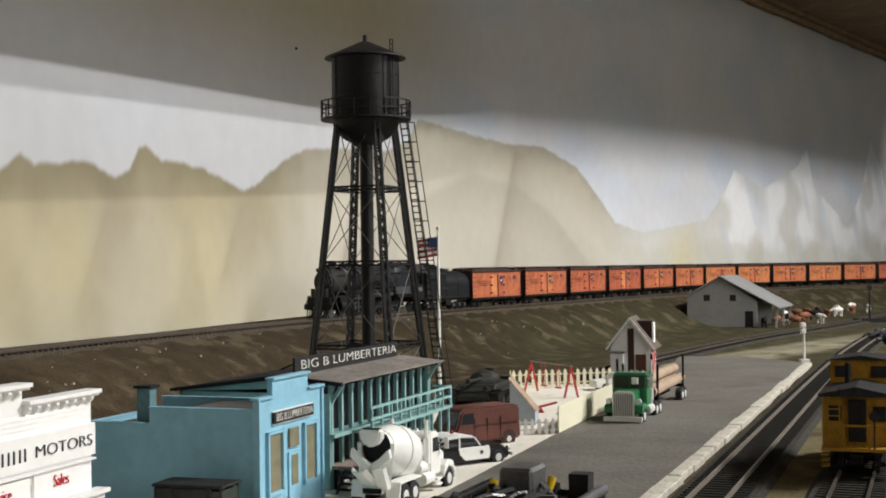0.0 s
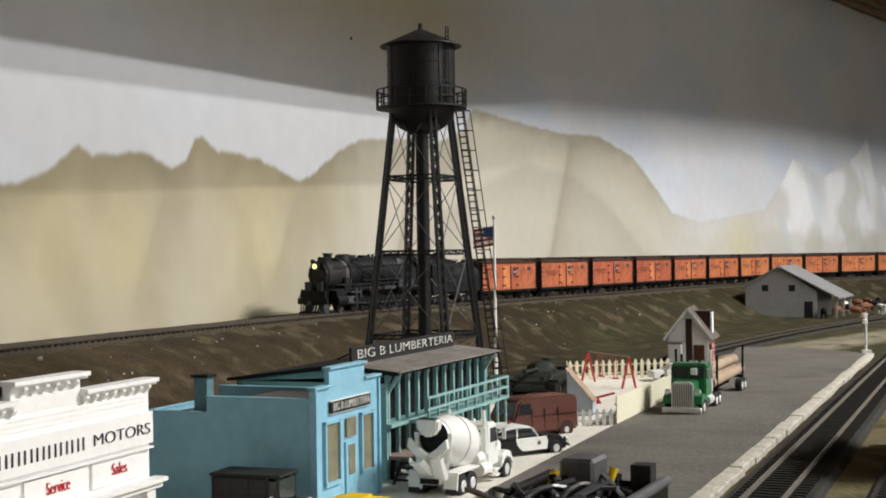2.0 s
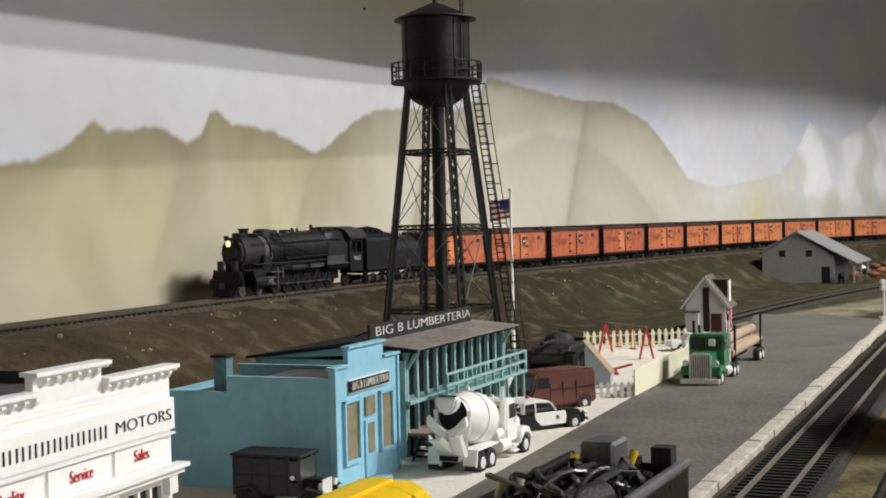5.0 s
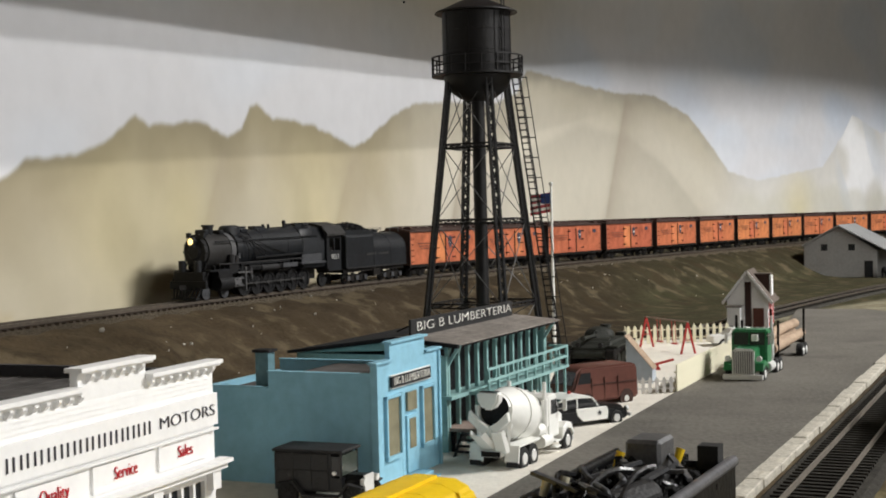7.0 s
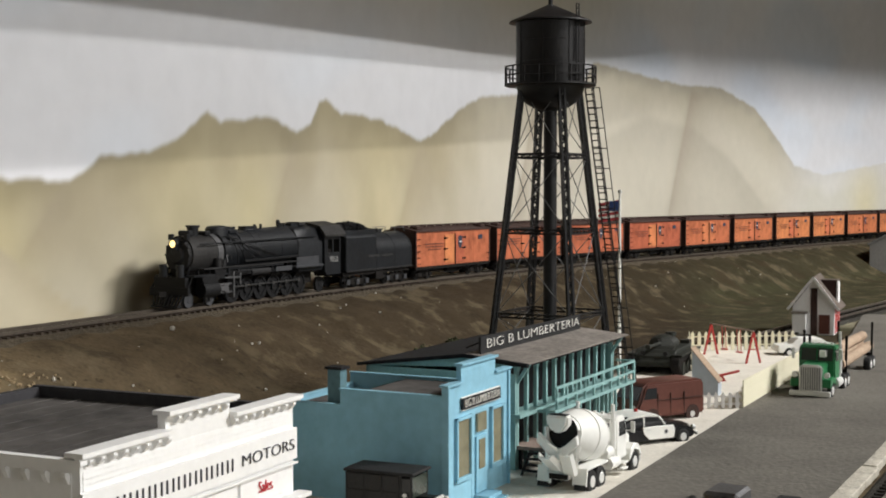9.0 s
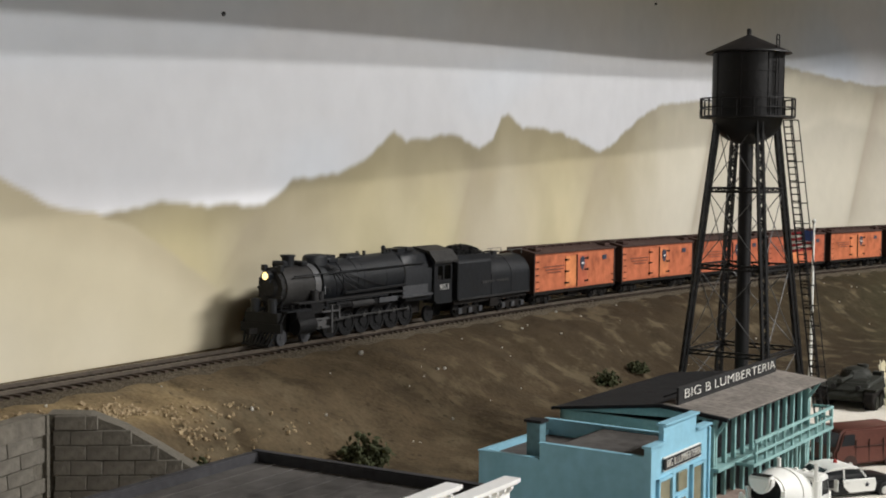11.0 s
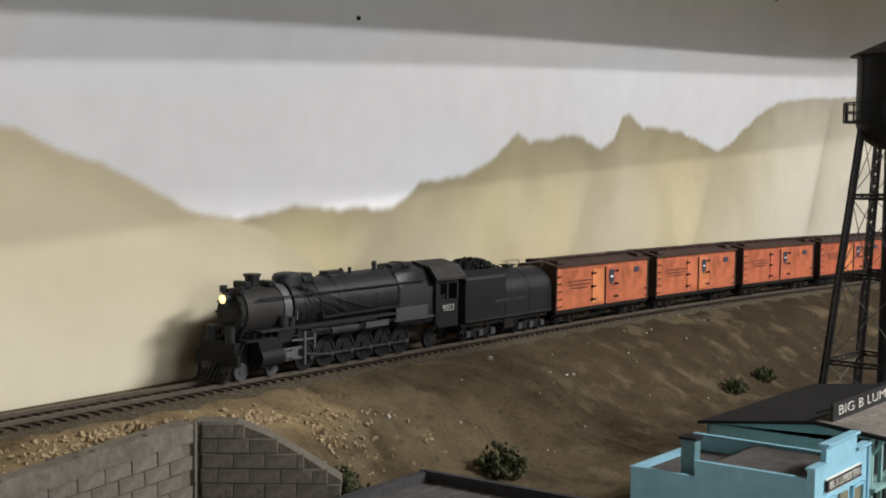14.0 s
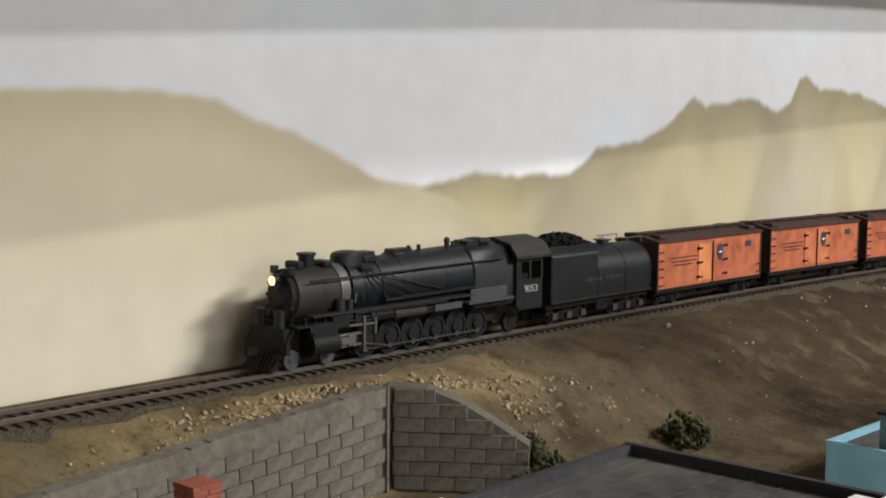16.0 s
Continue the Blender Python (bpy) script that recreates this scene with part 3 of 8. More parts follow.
# ---- tracks ----
def track(name, line, s0, s1, height, label, tie_gap=0.0068, each=0, mats=("ballast", "rail", "tie")):
    ob = structure(name, B(), M[mats[0]], label)
    n = int((s1 - s0) / 0.02)
    bm = B()
    prev = None
    for i in range(n + 1):
        s = s0 + (s1 - s0) * i / n
        z = height(s)
        row = []
        for off, dz in ((-0.024, -0.006), (-0.018, -0.0012), (0.018, -0.0012), (0.025, -0.006)):
            x, y, h = line.at(s, off)
            row.append(bm.verts.new((x, y, z + dz)))
        if prev:
            for j in range(3):
                bm.faces.new((prev[j], prev[j + 1], row[j + 1], row[j]))
        prev = row
    bmesh.ops.recalc_face_normals(bm, faces=bm.faces)
    part("ballast_bed", bm, M[mats[0]], ob)
    for off in (-0.00825, 0.00825):
        bm = B()
        for i in range(n):
            a, b = s0 + (s1 - s0) * i / n, s0 + (s1 - s0) * (i + 1) / n
            xa, ya, h = line.at(a, off)
            xb, yb, h = line.at(b, off)
            bar(bm, (xa, ya, height(a) + 0.0012), (xb, yb, height(b) + 0.0012), 0.0011, 0.0021)
        part("rail", bm, M[mats[1]], ob)
    bm = B()
    box(bm, 0, 0, 0, 0.030, 0.0028, 0.0022)
    me = mesh_of(bm, M[mats[2]])
    count = int((s1 - s0) / tie_gap)
    rnd = random.Random(5)
    rest = []
    for i in range(count):
        s = s0 + tie_gap * (i + 0.5)
        x, y, h = line.at(s)
        m = Matrix.Translation((x, y, height(s) - 0.0011)) @ Matrix.Rotation(-h + rnd.uniform(-.02, .02), 4, "Z")
        if i < each:
            o = new("tie", me)
            o.parent, o.matrix_basis = ob, m
        else:
            rest.append(m)
    if rest:
        bm = B()
        for m in rest:
            box(bm, 0, 0, 0, 0.030, 0.0028, 0.0022, m)
        tagged(part("ties", bm, M[mats[2]], ob), "", "", "", "stuff")
    return ob


# ---- the train; each vehicle faces +x, its camera side is +y, z = 0 is the top of the rails ----
def wheel_mesh(r, material, spokes=0):
    bm = B()
    rod(bm, (0, -0.0012, 0), (0, 0.0012, 0), r, seg=20)
    rod(bm, (0, 0.0012, 0), (0, 0.0016, 0), r * 0.35, seg=10)
    return mesh_of(bm, material, True)


def bogie(parent, x, wheelbase, r=0.0048, name="bogie"):
    """A two-axle truck with side frames, springs and four wheels."""
    t = thing(name, "", "", pose(x, 0, 0))
    t.parent = parent
    bm = B()
    for s in (-1, 1):
        prism(bm, [(-wheelbase / 2 - 0.0045, r + 0.0012), (-wheelbase / 2 - 0.0045, r - 0.0012), (-0.003, 0.0024), (0.003, 0.0024), (wheelbase / 2 + 0.0045, r - 0.0012), (wheelbase / 2 + 0.0045, r + 0.0012),
                   (0.004, r + 0.0034), (-0.004, r + 0.0034)], "y", s * 0.0115 - 0.0009, s * 0.0115 + 0.0009)
        for k in (-0.0018, 0.0018):
            rod(bm, (k, s * 0.0127, 0.003), (k, s * 0.0127, r + 0.0015), 0.0011, seg=6)
        for k in (-wheelbase / 2, wheelbase / 2):
            box(bm, k, s * 0.0127, r, 0.0036, 0.0012, 0.0034)
    box(bm, 0, 0, r + 0.0015, 0.006, 0.022, 0.003)
    part("side_frame", bm, M["under"], t)
    me = WHEELS["small"]
    for k in (-wheelbase / 2, wheelbase / 2):
        for s in (-1, 1):
            w = new("wheel", me)
            w.parent, w.matrix_basis = t, pose(k, s * 0.0088, r)
    return t


WHEELS = {"small": wheel_mesh(0.0048, M["grimy"])}


def reefer():
    car = thing("freight_car", "weathered orange wood-sided refrigerator car with brown roof in a train", "freight car", group="orange freight cars of the train")
    L, Wd, z0, z1 = 0.1355, 0.0335, 0.0120, 0.0395
    bm = B()
    span(bm, -L / 2, L / 2, -Wd / 2 + 0.0006, Wd / 2 - 0.0006, z0, z1)
    part("body", bm, M["oxide"], car)
    for sy in (1, -1):
        bm = B()
        n = 44
        for i in range(n):
            a = -L / 2 + 0.0012 + (L - 0.0024) * i / n
            span(bm, a, a + (L - 0.0024) / n - 0.00010, sy * (Wd / 2 - 0.0008), sy * Wd / 2, z0 + 0.0008, z1 - 0.0002)
        tagged(part("side", bm, M["orange"], car, "orange tongue-and-groove side boards"), kind="stuff")
        for k in (-1, 1):
            bm = B()
            cx = k * 0.0092
            span(bm, cx - 0.0088, cx + 0.0088, sy * Wd / 2, sy * (Wd / 2 + 0.0007), z0 + 0.0022, z1 - 0.0028)
            soften(bm, 0.0002)
            door = part("door", bm, M["orange"], car)
            for zz in (0.017, 0.0255, 0.034):
                bm = B()
                span(bm, cx + k * 0.0085, cx + k * 0.004, sy * (Wd / 2 + 0.0007), sy * (Wd / 2 + 0.0013), zz - 0.0005, zz + 0.0005)
                box(bm, cx + k * 0.0092, sy * (Wd / 2 + 0.0008), zz, 0.0012, 0.0016, 0.0016)
                part("hinge", bm, M["under"], door)
        bm = B()
        rod(bm, (0.0002, sy * (Wd / 2 + 0.0012), z0 + 0.001), (0.0002, sy * (Wd / 2 + 0.0012), z1 - 0.002), 0.0006, seg=6)
        part("lock_bar", bm, M["under"], car)
        # badge on the door next to the bar, small dark plates, grab irons
        bm = B()
        prism(bm, [(-sy * 0.0095 + px, 0.0305 + pz) for px, pz in ((0, 0.0052), (0.0034, 0.0040), (0.0038, -0.0010), (0.0022, -0.0038), (0, -0.0054), (-0.0022, -0.0038), (-0.0038, -0.0010), (-0.0034, 0.0040))], "y", sy * (Wd / 2 + 0.0007), sy * (Wd / 2 + 0.0011))
        badge = part("badge", bm, M["navy"], car, "dark shield badge")
        bm = B()
        box(bm, -sy * 0.0095, sy * (Wd / 2 + 0.0012), 0.0305, 0.0034, 0.0003, 0.0010)
        part("badge_bar", bm, M["signwhite"], badge)
        bm = B()
        box(bm, -sy * 0.049, sy * (Wd / 2 + 0.0003), 0.0335, 0.0075, 0.0006, 0.0034)
        part("stencil", bm, M["navy"], car)
        bm = B()
        for j in range(3):
            box(bm, sy * 0.036, sy * (Wd / 2 + 0.0002), 0.030 - j * 0.0022, (0.034, 0.030, 0.022)[j], 0.0004, 0.0007)
        part("stencil", bm, M["van"], car, "faded unreadable lettering")
        for k in (-1, 1):
            bm = B()
            for j in range(5 if k * sy > 0 else 2):
                bar(bm, (k * 0.0615, sy * (Wd / 2 + 0.001), 0.0150 + j * 0.0048), (k * 0.0660, sy * (Wd / 2 + 0.001), 0.0150 + j * 0.0048), 0.0006)
            part("grab_iron", bm, M["under"], car)
            bm = B()
            span(bm, k * (L / 2 - 0.0012), k * (L / 2 + 0.0004), sy * (Wd / 2 - 0.001), sy * (Wd / 2 + 0.0004), z0 - 0.0004, z1 + 0.0002)
            part("corner_post", bm, M["oxide"], car)
    bm = B()
    prism(bm, [(-Wd / 2 - 0.0012, z1), (-Wd / 2 - 0.0012, z1 + 0.0012), (0, z1 + 0.0042), (Wd / 2 + 0.0012, z1 + 0.0012), (Wd / 2 + 0.0012, z1)], "x", -L / 2 - 0.001, L / 2 + 0.001)
    roof = part("roof", bm, M["oxide"], car, "dirty dark brown roof")
    bm = B()
    for j in (-1, 0, 1):
        span(bm, -L / 2 - 0.002, L / 2 + 0.002, j * 0.0022 - 0.0009, j * 0.0022 + 0.0009, z1 + 0.0046, z1 + 0.0053)
    for i in range(9):
        box(bm, -L / 2 + 0.008 + i * 0.015, 0, z1 + 0.0042, 0.0012, 0.0066, 0.001)
    part("roof_walk", bm, M["oxide"], roof)
    for a in (-1, 1):
        for sy in (-1, 1):
            bm = B()
            box(bm, a * 0.058, sy * 0.0105, z1 + 0.0032, 0.009, 0.0085, 0.0022)
            soften(bm, 0.0003)
            part("ice_hatch", bm, M["oxide"], roof)
    bm = B()
    span(bm, -L / 2 + 0.002, L / 2 - 0.002, -0.004, 0.004, 0.0072, z0)
    for sy in (-1, 1):
        span(bm, -L / 2, L / 2, sy * (Wd / 2 - 0.0012), sy * Wd / 2, z0 - 0.0016, z0 + 0.0004)
        bar(bm, (-0.040, sy * 0.011, 0.0115), (-0.016, sy * 0.011, 0.0065), 0.0007)
        bar(bm, (0.040, sy * 0.011, 0.0115), (0.016, sy * 0.011, 0.0065), 0.0007)
        bar(bm, (-0.016, sy * 0.011, 0.0065), (0.016, sy * 0.011, 0.0065), 0.0007)
    part("underframe", bm, M["under"], car)
    bm = B()
    rod(bm, (-0.012, 0.009, 0.0085), (0.004, 0.009, 0.0085), 0.0026, seg=10)
    part("brake_cylinder", bm, M["under"], car)
    for a in (-1, 1):
        bogie(car, a * 0.0475, 0.0195)
        bm = B()
        box(bm, a * (L / 2 + 0.0045), 0, 0.0093, 0.009, 0.003, 0.003)
        part("coupler", bm, M["under"], car)
    bm = B()
    rod(bm, (-L / 2 - 0.0012, -0.006, 0.012), (-L / 2 - 0.0012, -0.006, 0.0435), 0.0005, seg=6)
    rod(bm, (-L / 2 - 0.0012, -0.006, 0.0425), (-L / 2 - 0.0010, -0.006, 0.0430), 0.0022, seg=10)
    part("brake_wheel", bm, M["under"], car)
    # full height of the body over the rails
    for o in car.children_recursive:
        if o.type == "MESH" and not o.parent.name.startswith("bogie"):
            o.data.transform(Matrix.Translation((0, 0, -0.0029)) @ Matrix.Diagonal((1, 1, 1.1745, 1)))
    return car


def tender():
    t = thing("tender", "black weathered coal tender of the steam locomotive", "tender")
    L, Wd = 0.108, 0.034
    bm = B()
    prism(bm, [(-Wd / 2, 0.0125), (-Wd / 2, 0.0385), (-Wd / 2 + 0.0022, 0.0405), (Wd / 2 - 0.0022, 0.0405), (Wd / 2, 0.0385), (Wd / 2, 0.0125)], "x", 0.0045, L / 2 - 0.002)
    soften(bm, 0.0007)
    part("front_body", bm, M["loco"], t)
    bm = B()
    arc = [(Wd / 2 * math.cos(k * math.pi / 20), 0.0262 + 0.0144 * math.sin(k * math.pi / 20)) for k in range(21)]
    prism(bm, [(Wd / 2, 0.0125)] + arc + [(-Wd / 2, 0.0125)], "x", -L / 2, 0.0045)
    part("tank", bm, M["loco"], t, "round-topped water tank with a worn sheen", True)
    for x in (-L / 2 + 0.001, -0.026):
        bm = B()
        prism(bm, [(y * 1.012, z + (0.0002 if z > 0.02 else 0)) for y, z in [(Wd / 2, 0.0130)] + arc + [(-Wd / 2, 0.0130)]], "x", x, x + 0.0010)
        part("tank_band", bm, M["loco"], t, smooth=True)
    for sy in (-1, 1):
        bm = B()
        span(bm, -L / 2, L / 2 - 0.002, sy * Wd / 2, sy * (Wd / 2 + 0.0005), 0.0128, 0.0140)
        part("sill", bm, M["grimy"], t)
    bm = B()
    span(bm, 0.006, L / 2 - 0.001, Wd / 2 - 0.0030, Wd / 2 - 0.0015, 0.0385, 0.0435)
    span(bm, 0.006, L / 2 - 0.001, -Wd / 2 + 0.0015, -Wd / 2 + 0.0030, 0.0385, 0.0435)
    span(bm, 0.004, 0.006, -Wd / 2 + 0.0015, Wd / 2 - 0.0015, 0.0385, 0.0435)
    part("coal_bunker", bm, M["loco"], t)
    rnd = random.Random(8)
    bm = B()
    for i in range(230):
        a, b = rnd.uniform(-1, 1), rnd.uniform(-1, 1)
        hgt = 0.0415 + 0.0075 * max(0, 1 - a * a) * (1 - 0.6 * b * b)
        r = rnd.uniform(0.0012, 0.0024)
        bmesh.ops.create_icosphere(bm, subdivisions=1, radius=r, matrix=Matrix.Translation((0.026 + a * 0.026, b * 0.0125, hgt - r * 0.3)) @ Euler((rnd.random() * 6, rnd.random() * 6, 0)).to_matrix().to_4x4() @ Matrix.Diagonal((1, rnd.uniform(.6, 1), rnd.uniform(.6, 1), 1)))
    tagged(part("coal", bm, M["coal"], t, "heaped black coal"), kind="stuff")
    bm = B()
    rod(bm, (-0.022, 0, 0.0402), (-0.022, 0, 0.0425), 0.0042, seg=14)
    box(bm, -0.022, 0, 0.0428, 0.009, 0.008, 0.0008)
    part("water_hatch", bm, M["loco"], t)
    bm = B()
    for k in (-1, 1):
        bar(bm, (-0.052, k * 0.010, 0.0405), (-0.052, k * 0.010, 0.0440), 0.0005)
        bar(bm, (-0.036, k * 0.010, 0.0405), (-0.036, k * 0.010, 0.0440), 0.0005)
        bar(bm, (-0.052, k * 0.010, 0.0440), (-0.030, k * 0.010, 0.0440), 0.0005)
    part("handrail", bm, M["steel"], t)
    for sy in (-1, 1):
        bm = B()
        for i in range(11):
            if i != 5:
                box(bm, -sy * (0.019 - i * 0.0036), sy * (Wd / 2 + 0.0002), 0.0235, 0.0022, 0.0003, 0.0018)
        part("lettering", bm, M["gearsteel"], t, "faded unreadable lettering in grey")
    bm = B()
    span(bm, -L / 2 + 0.001, L / 2, -0.0145, 0.0145, 0.0098, 0.0125)
    box(bm, -0.002, 0.0125, 0.0085, 0.012, 0.006, 0.006)
    part("underframe", bm, M["under"], t)
    for x in (-0.033, 0.030):
        g = bogie(t, x, 0.0290)
        bm = B()
        w = new("wheel", WHEELS["small"])
        w.parent, w.matrix_basis = g, pose(0, 0.0088, 0.0048)
        for k in range(3):
            box(bm, -0.0145 + k * 0.0145, 0.0135, 0.0050, 0.0046, 0.0012, 0.0042)
        part("journal_box", bm, M["silver"], g)
    for o in t.children:
        if o.type == "MESH":
            o.data.transform(Matrix.Translation((0, 0, -0.0007)) @ Matrix.Diagonal((1, 1, 1.13, 1)))
    return t


def locomotive():
    e = thing("steam_locomotive", "large weathered black steam locomotive with lit headlight pulling the train", "locomotive")
    # boiler in courses, then the wide firebox and the cab
    bm = B()
    rod(bm, (0.094, 0, 0.0325), (0.058, 0, 0.0325), 0.0118, seg=28)
    part("smokebox", bm, M["graphite"], e, "dull grey-brown smokebox", True)
    bm = B()
    rod(bm, (0.058, 0, 0.0325), (0.020, 0, 0.0330), 0.0124, 0.0132, seg=28)
    rod(bm, (0.020, 0, 0.0330), (-0.040, 0, 0.0335), 0.0134, 0.0142, seg=28)
    rod(bm, (-0.040, 0, 0.0335), (-0.066, 0, 0.0335), 0.0142, 0.0144, seg=28)
    boiler = part("boiler", bm, M["loco"], e, smooth=True)
    bm = B()
    for x in (0.0575, 0.036, 0.012, -0.014, -0.038):
        rod(bm, (x - 0.0007, 0, 0.0330), (x + 0.0007, 0, 0.0330), 0.0130 + (0.058 - x) * 0.014, seg=28)
    part("boiler_band", bm, M["loco"], boiler)
    bm = B()
    rod(bm, (0.0655, 0, 0.0325), (0.0595, 0, 0.0325), 0.01235, seg=28)
    part("smokebox_ring", bm, M["steel"], boiler, "pale grey ring round the smokebox", True)
    bm = B()
    rod(bm, (0.0935, 0, 0.0325), (0.0965, 0, 0.0325), 0.0112, 0.0095, seg=24)
    rod(bm, (0.0965, 0, 0.0325), (0.0985, 0, 0.0325), 0.0060, 0.0045, seg=18)
    for i in range(12):
        a = i * math.pi / 6
        box(bm, 0.0962, 0.0098 * math.cos(a), 0.0325 + 0.0098 * math.sin(a), 0.0015, 0.0012, 0.0012)
    part("smokebox_door", bm, M["grimy"], e, smooth=True)
    bm = B()
    rod(bm, (0.0950, 0, 0.0395), (0.1015, 0, 0.0395), 0.0028, seg=16)
    box(bm, 0.0975, 0, 0.0366, 0.006, 0.004, 0.002)
    lamp = part("headlight", bm, M["loco"], e, smooth=True)
    bm = B()
    rod(bm, (0.1015, 0, 0.0395), (0.1022, 0, 0.0395), 0.0021, seg=16)
    part("lens", bm, M["lamp_on"], lamp, "glowing warm headlight lens")
    bm = B()
    for sy in (-1, 1):
        box(bm, 0.0945, sy * 0.0065, 0.0435, 0.003, 0.003, 0.0034)
    part("marker_lamp", bm, M["loco"], e)
    # stack, domes, pipes on the boiler top
    bm = B()
    rod(bm, (0.0790, 0, 0.043), (0.0790, 0, 0.0495), 0.0036, 0.0042, seg=16)
    rod(bm, (0.0790, 0, 0.0492), (0.0790, 0, 0.0503), 0.0050, seg=16)
    part("smoke_stack", bm, M["loco"], e, smooth=True)
    bm = B()
    box(bm, 0.0870, 0, 0.0455, 0.005, 0.010, 0.0035)
    soften(bm, 0.0008)
    part("feedwater_heater", bm, M["loco"], e)
    for x, l, w, h, nm in ((0.0390, 0.014, 0.013, 0.0062, "dome_cover"), (0.0120, 0.019, 0.011, 0.0058, "steam_dome")):
        bm = B()
        box(bm, x, 0, 0.0455, l, w, h)
        soften(bm, 0.0022, 3)
        part(nm, bm, M["loco"], e, smooth=True)
    bm = B()
    for r0, r1, z0, z1 in ((0.0078, 0.0074, 0.0430, 0.0478), (0.0074, 0.0064, 0.0478, 0.0490), (0.0064, 0.0040, 0.0490, 0.0496)):
        rod(bm, (0.0510, 0, z0), (0.0510, 0, z1), r0, r1, seg=24)
    for v in bm.verts:
        v.co.x = 0.0510 + (v.co.x - 0.0510) * 1.25
    part("sand_dome", bm, M["loco"], e, smooth=True)
    bm = B()
    box(bm, 0.0690, 0.001, 0.0452, 0.006, 0.010, 0.0028)
    soften(bm, 0.0007)
    part("bell_bracket", bm, M["loco"], e)
    bm = B()
    rod(bm, (-0.0240, 0.0030, 0.0455), (-0.0240, 0.0030, 0.0500), 0.0014, seg=10)
    ball(bm, -0.0240, 0.0030, 0.0503, 0.0018, seg=8)
    part("whistle", bm, M["loco"], e)
    bm = B()
    box(bm, -0.0540, 0.0, 0.0486, 0.0100, 0.0120, 0.0024)
    soften(bm, 0.0006)
    part("roof_box", bm, M["grimy"], e)
    for sy in (-1, 1):
        for x1, z1, drop in ((0.0440, 0.0262, 0.0), (0.0330, 0.0258, 0.002), (0.0200, 0.0256, 0.003), (0.0060, 0.0262, 0.004), (-0.0100, 0.0285, 0.004)):
            bm = B()
            pts = []
            for k in range(9):
                u = k / 8
                x, z = 0.0505 + (x1 - 0.0505) * u, 0.0440 + (z1 - 0.0440) * (u ** (1.0 - 0.06 * abs(x1 - 0.05) * 100 / 6)) - drop * math.sin(math.pi * u) * 0.3
                y = math.sqrt(max(0.0, 0.0140 ** 2 - (z - 0.0330) ** 2)) if abs(z - 0.0330) < 0.0139 else 0.004
                pts.append(Vector((x, sy * (y + 0.0006), z)))
            tube(bm, pts, 0.00034, 6)
            part("sand_pipe", bm, M["gear"], e)
        bm = B()
        span(bm, 0.0900, -0.0300, sy * 0.0118, sy * 0.0176, 0.0236, 0.0244)
        part("walkway", bm, M["grimy"], e, "dusty walkway along the boiler")
        bm = B()
        rod(bm, (0.0480, sy * 0.0135, 0.0205), (0.0320, sy * 0.0135, 0.0205), 0.0026, seg=14)
        for x in (0.044, 0.036):
            rod(bm, (x - 0.0004, sy * 0.0135, 0.0205), (x + 0.0004, sy * 0.0135, 0.0205), 0.0028, seg=14)
        part("air_tank", bm, M["gear"], e, smooth=True)
        bm = B()
        box(bm, 0.0700, sy * 0.0140, 0.0205, 0.0120, 0.0055, 0.0070)
        box(bm, 0.0560, sy * 0.0130, 0.0208, 0.0070, 0.0050, 0.0060)
        soften(bm, 0.0006)
        part("lubricator", bm, M["gear"], e)
    bm = B()
    box(bm, -0.044, 0.0, 0.0478, 0.010, 0.010, 0.003)
    part("turret_cover", bm, M["loco"], e)
    for x in (0.006, -0.002, -0.030, -0.034):
        bm = B()
        rod(bm, (x, 0.002, 0.046), (x, 0.002, 0.0495), 0.0011, seg=8)
        part("safety_valve", bm, M["loco"], e)
    bm = B()
    for sy in (-1, 1):
        for x0, x1 in ((0.046, 0.034), (0.046, 0.020), (0.048, 0.058), (0.050, 0.052)):
            rod(bm, (x0, sy * 0.0060, 0.0445), (x1, sy * 0.0140, 0.0270), 0.00045, seg=6)
        rod(bm, (0.088, sy * 0.0128, 0.0390), (-0.058, sy * 0.0152, 0.0400), 0.00045, seg=6)
        for i in range(8):
            x = 0.080 - i * 0.019
            rod(bm, (x, sy * 0.0105, 0.0388), (x, sy * 0.0135, 0.0392), 0.0004, seg=6)
    part("pipework", bm, M["loco"], e)
    for sy in (-1, 1):
        bm = B()
        rod(bm, (0.0675, sy * 0.0125, 0.0240), (0.0675, sy * 0.0125, 0.0300), 0.0030, seg=12)
        rod(bm, (0.0610, sy * 0.0125, 0.0240), (0.0610, sy * 0.0125, 0.0290), 0.0022, seg=12)
        box(bm, 0.0645, sy * 0.0125, 0.0225, 0.0120, 0.0060, 0.0030)
        part("air_pump", bm, M["grimy"], e, smooth=True)
        bm = B()
        for x in [0.092 - i * 0.0065 for i in range(24)]:
            box(bm, x, sy * 0.0128, 0.0218, 0.0009, 0.0030, 0.0030)
        for x0, x1, z in ((0.056, -0.030, 0.0205), (0.052, 0.0, 0.0190)):
            rod(bm, (x0, sy * 0.0150, z), (x1, sy * 0.0150, z), 0.0007, seg=6)
        rod(bm, (0.036, sy * 0.0135, 0.0265), (-0.034, sy * 0.0150, 0.0275), 0.0009, seg=6)
        part("side_piping", bm, M["gear"], e)
        bm = B()
        rod(bm, (0.030, sy * 0.0140, 0.0195), (0.006, sy * 0.0140, 0.0195), 0.0024, seg=12)
        part("air_reservoir", bm, M["grimy"], e, smooth=True)
    # firebox and cab
    bm = B()
    prism(bm, [(-0.0150, 0.016), (-0.0152, 0.036), (-0.0105, 0.0455), (0, 0.0480), (0.0105, 0.0455), (0.0152, 0.036), (0.0150, 0.016)], "x", -0.070, -0.034)
    soften(bm, 0.001)
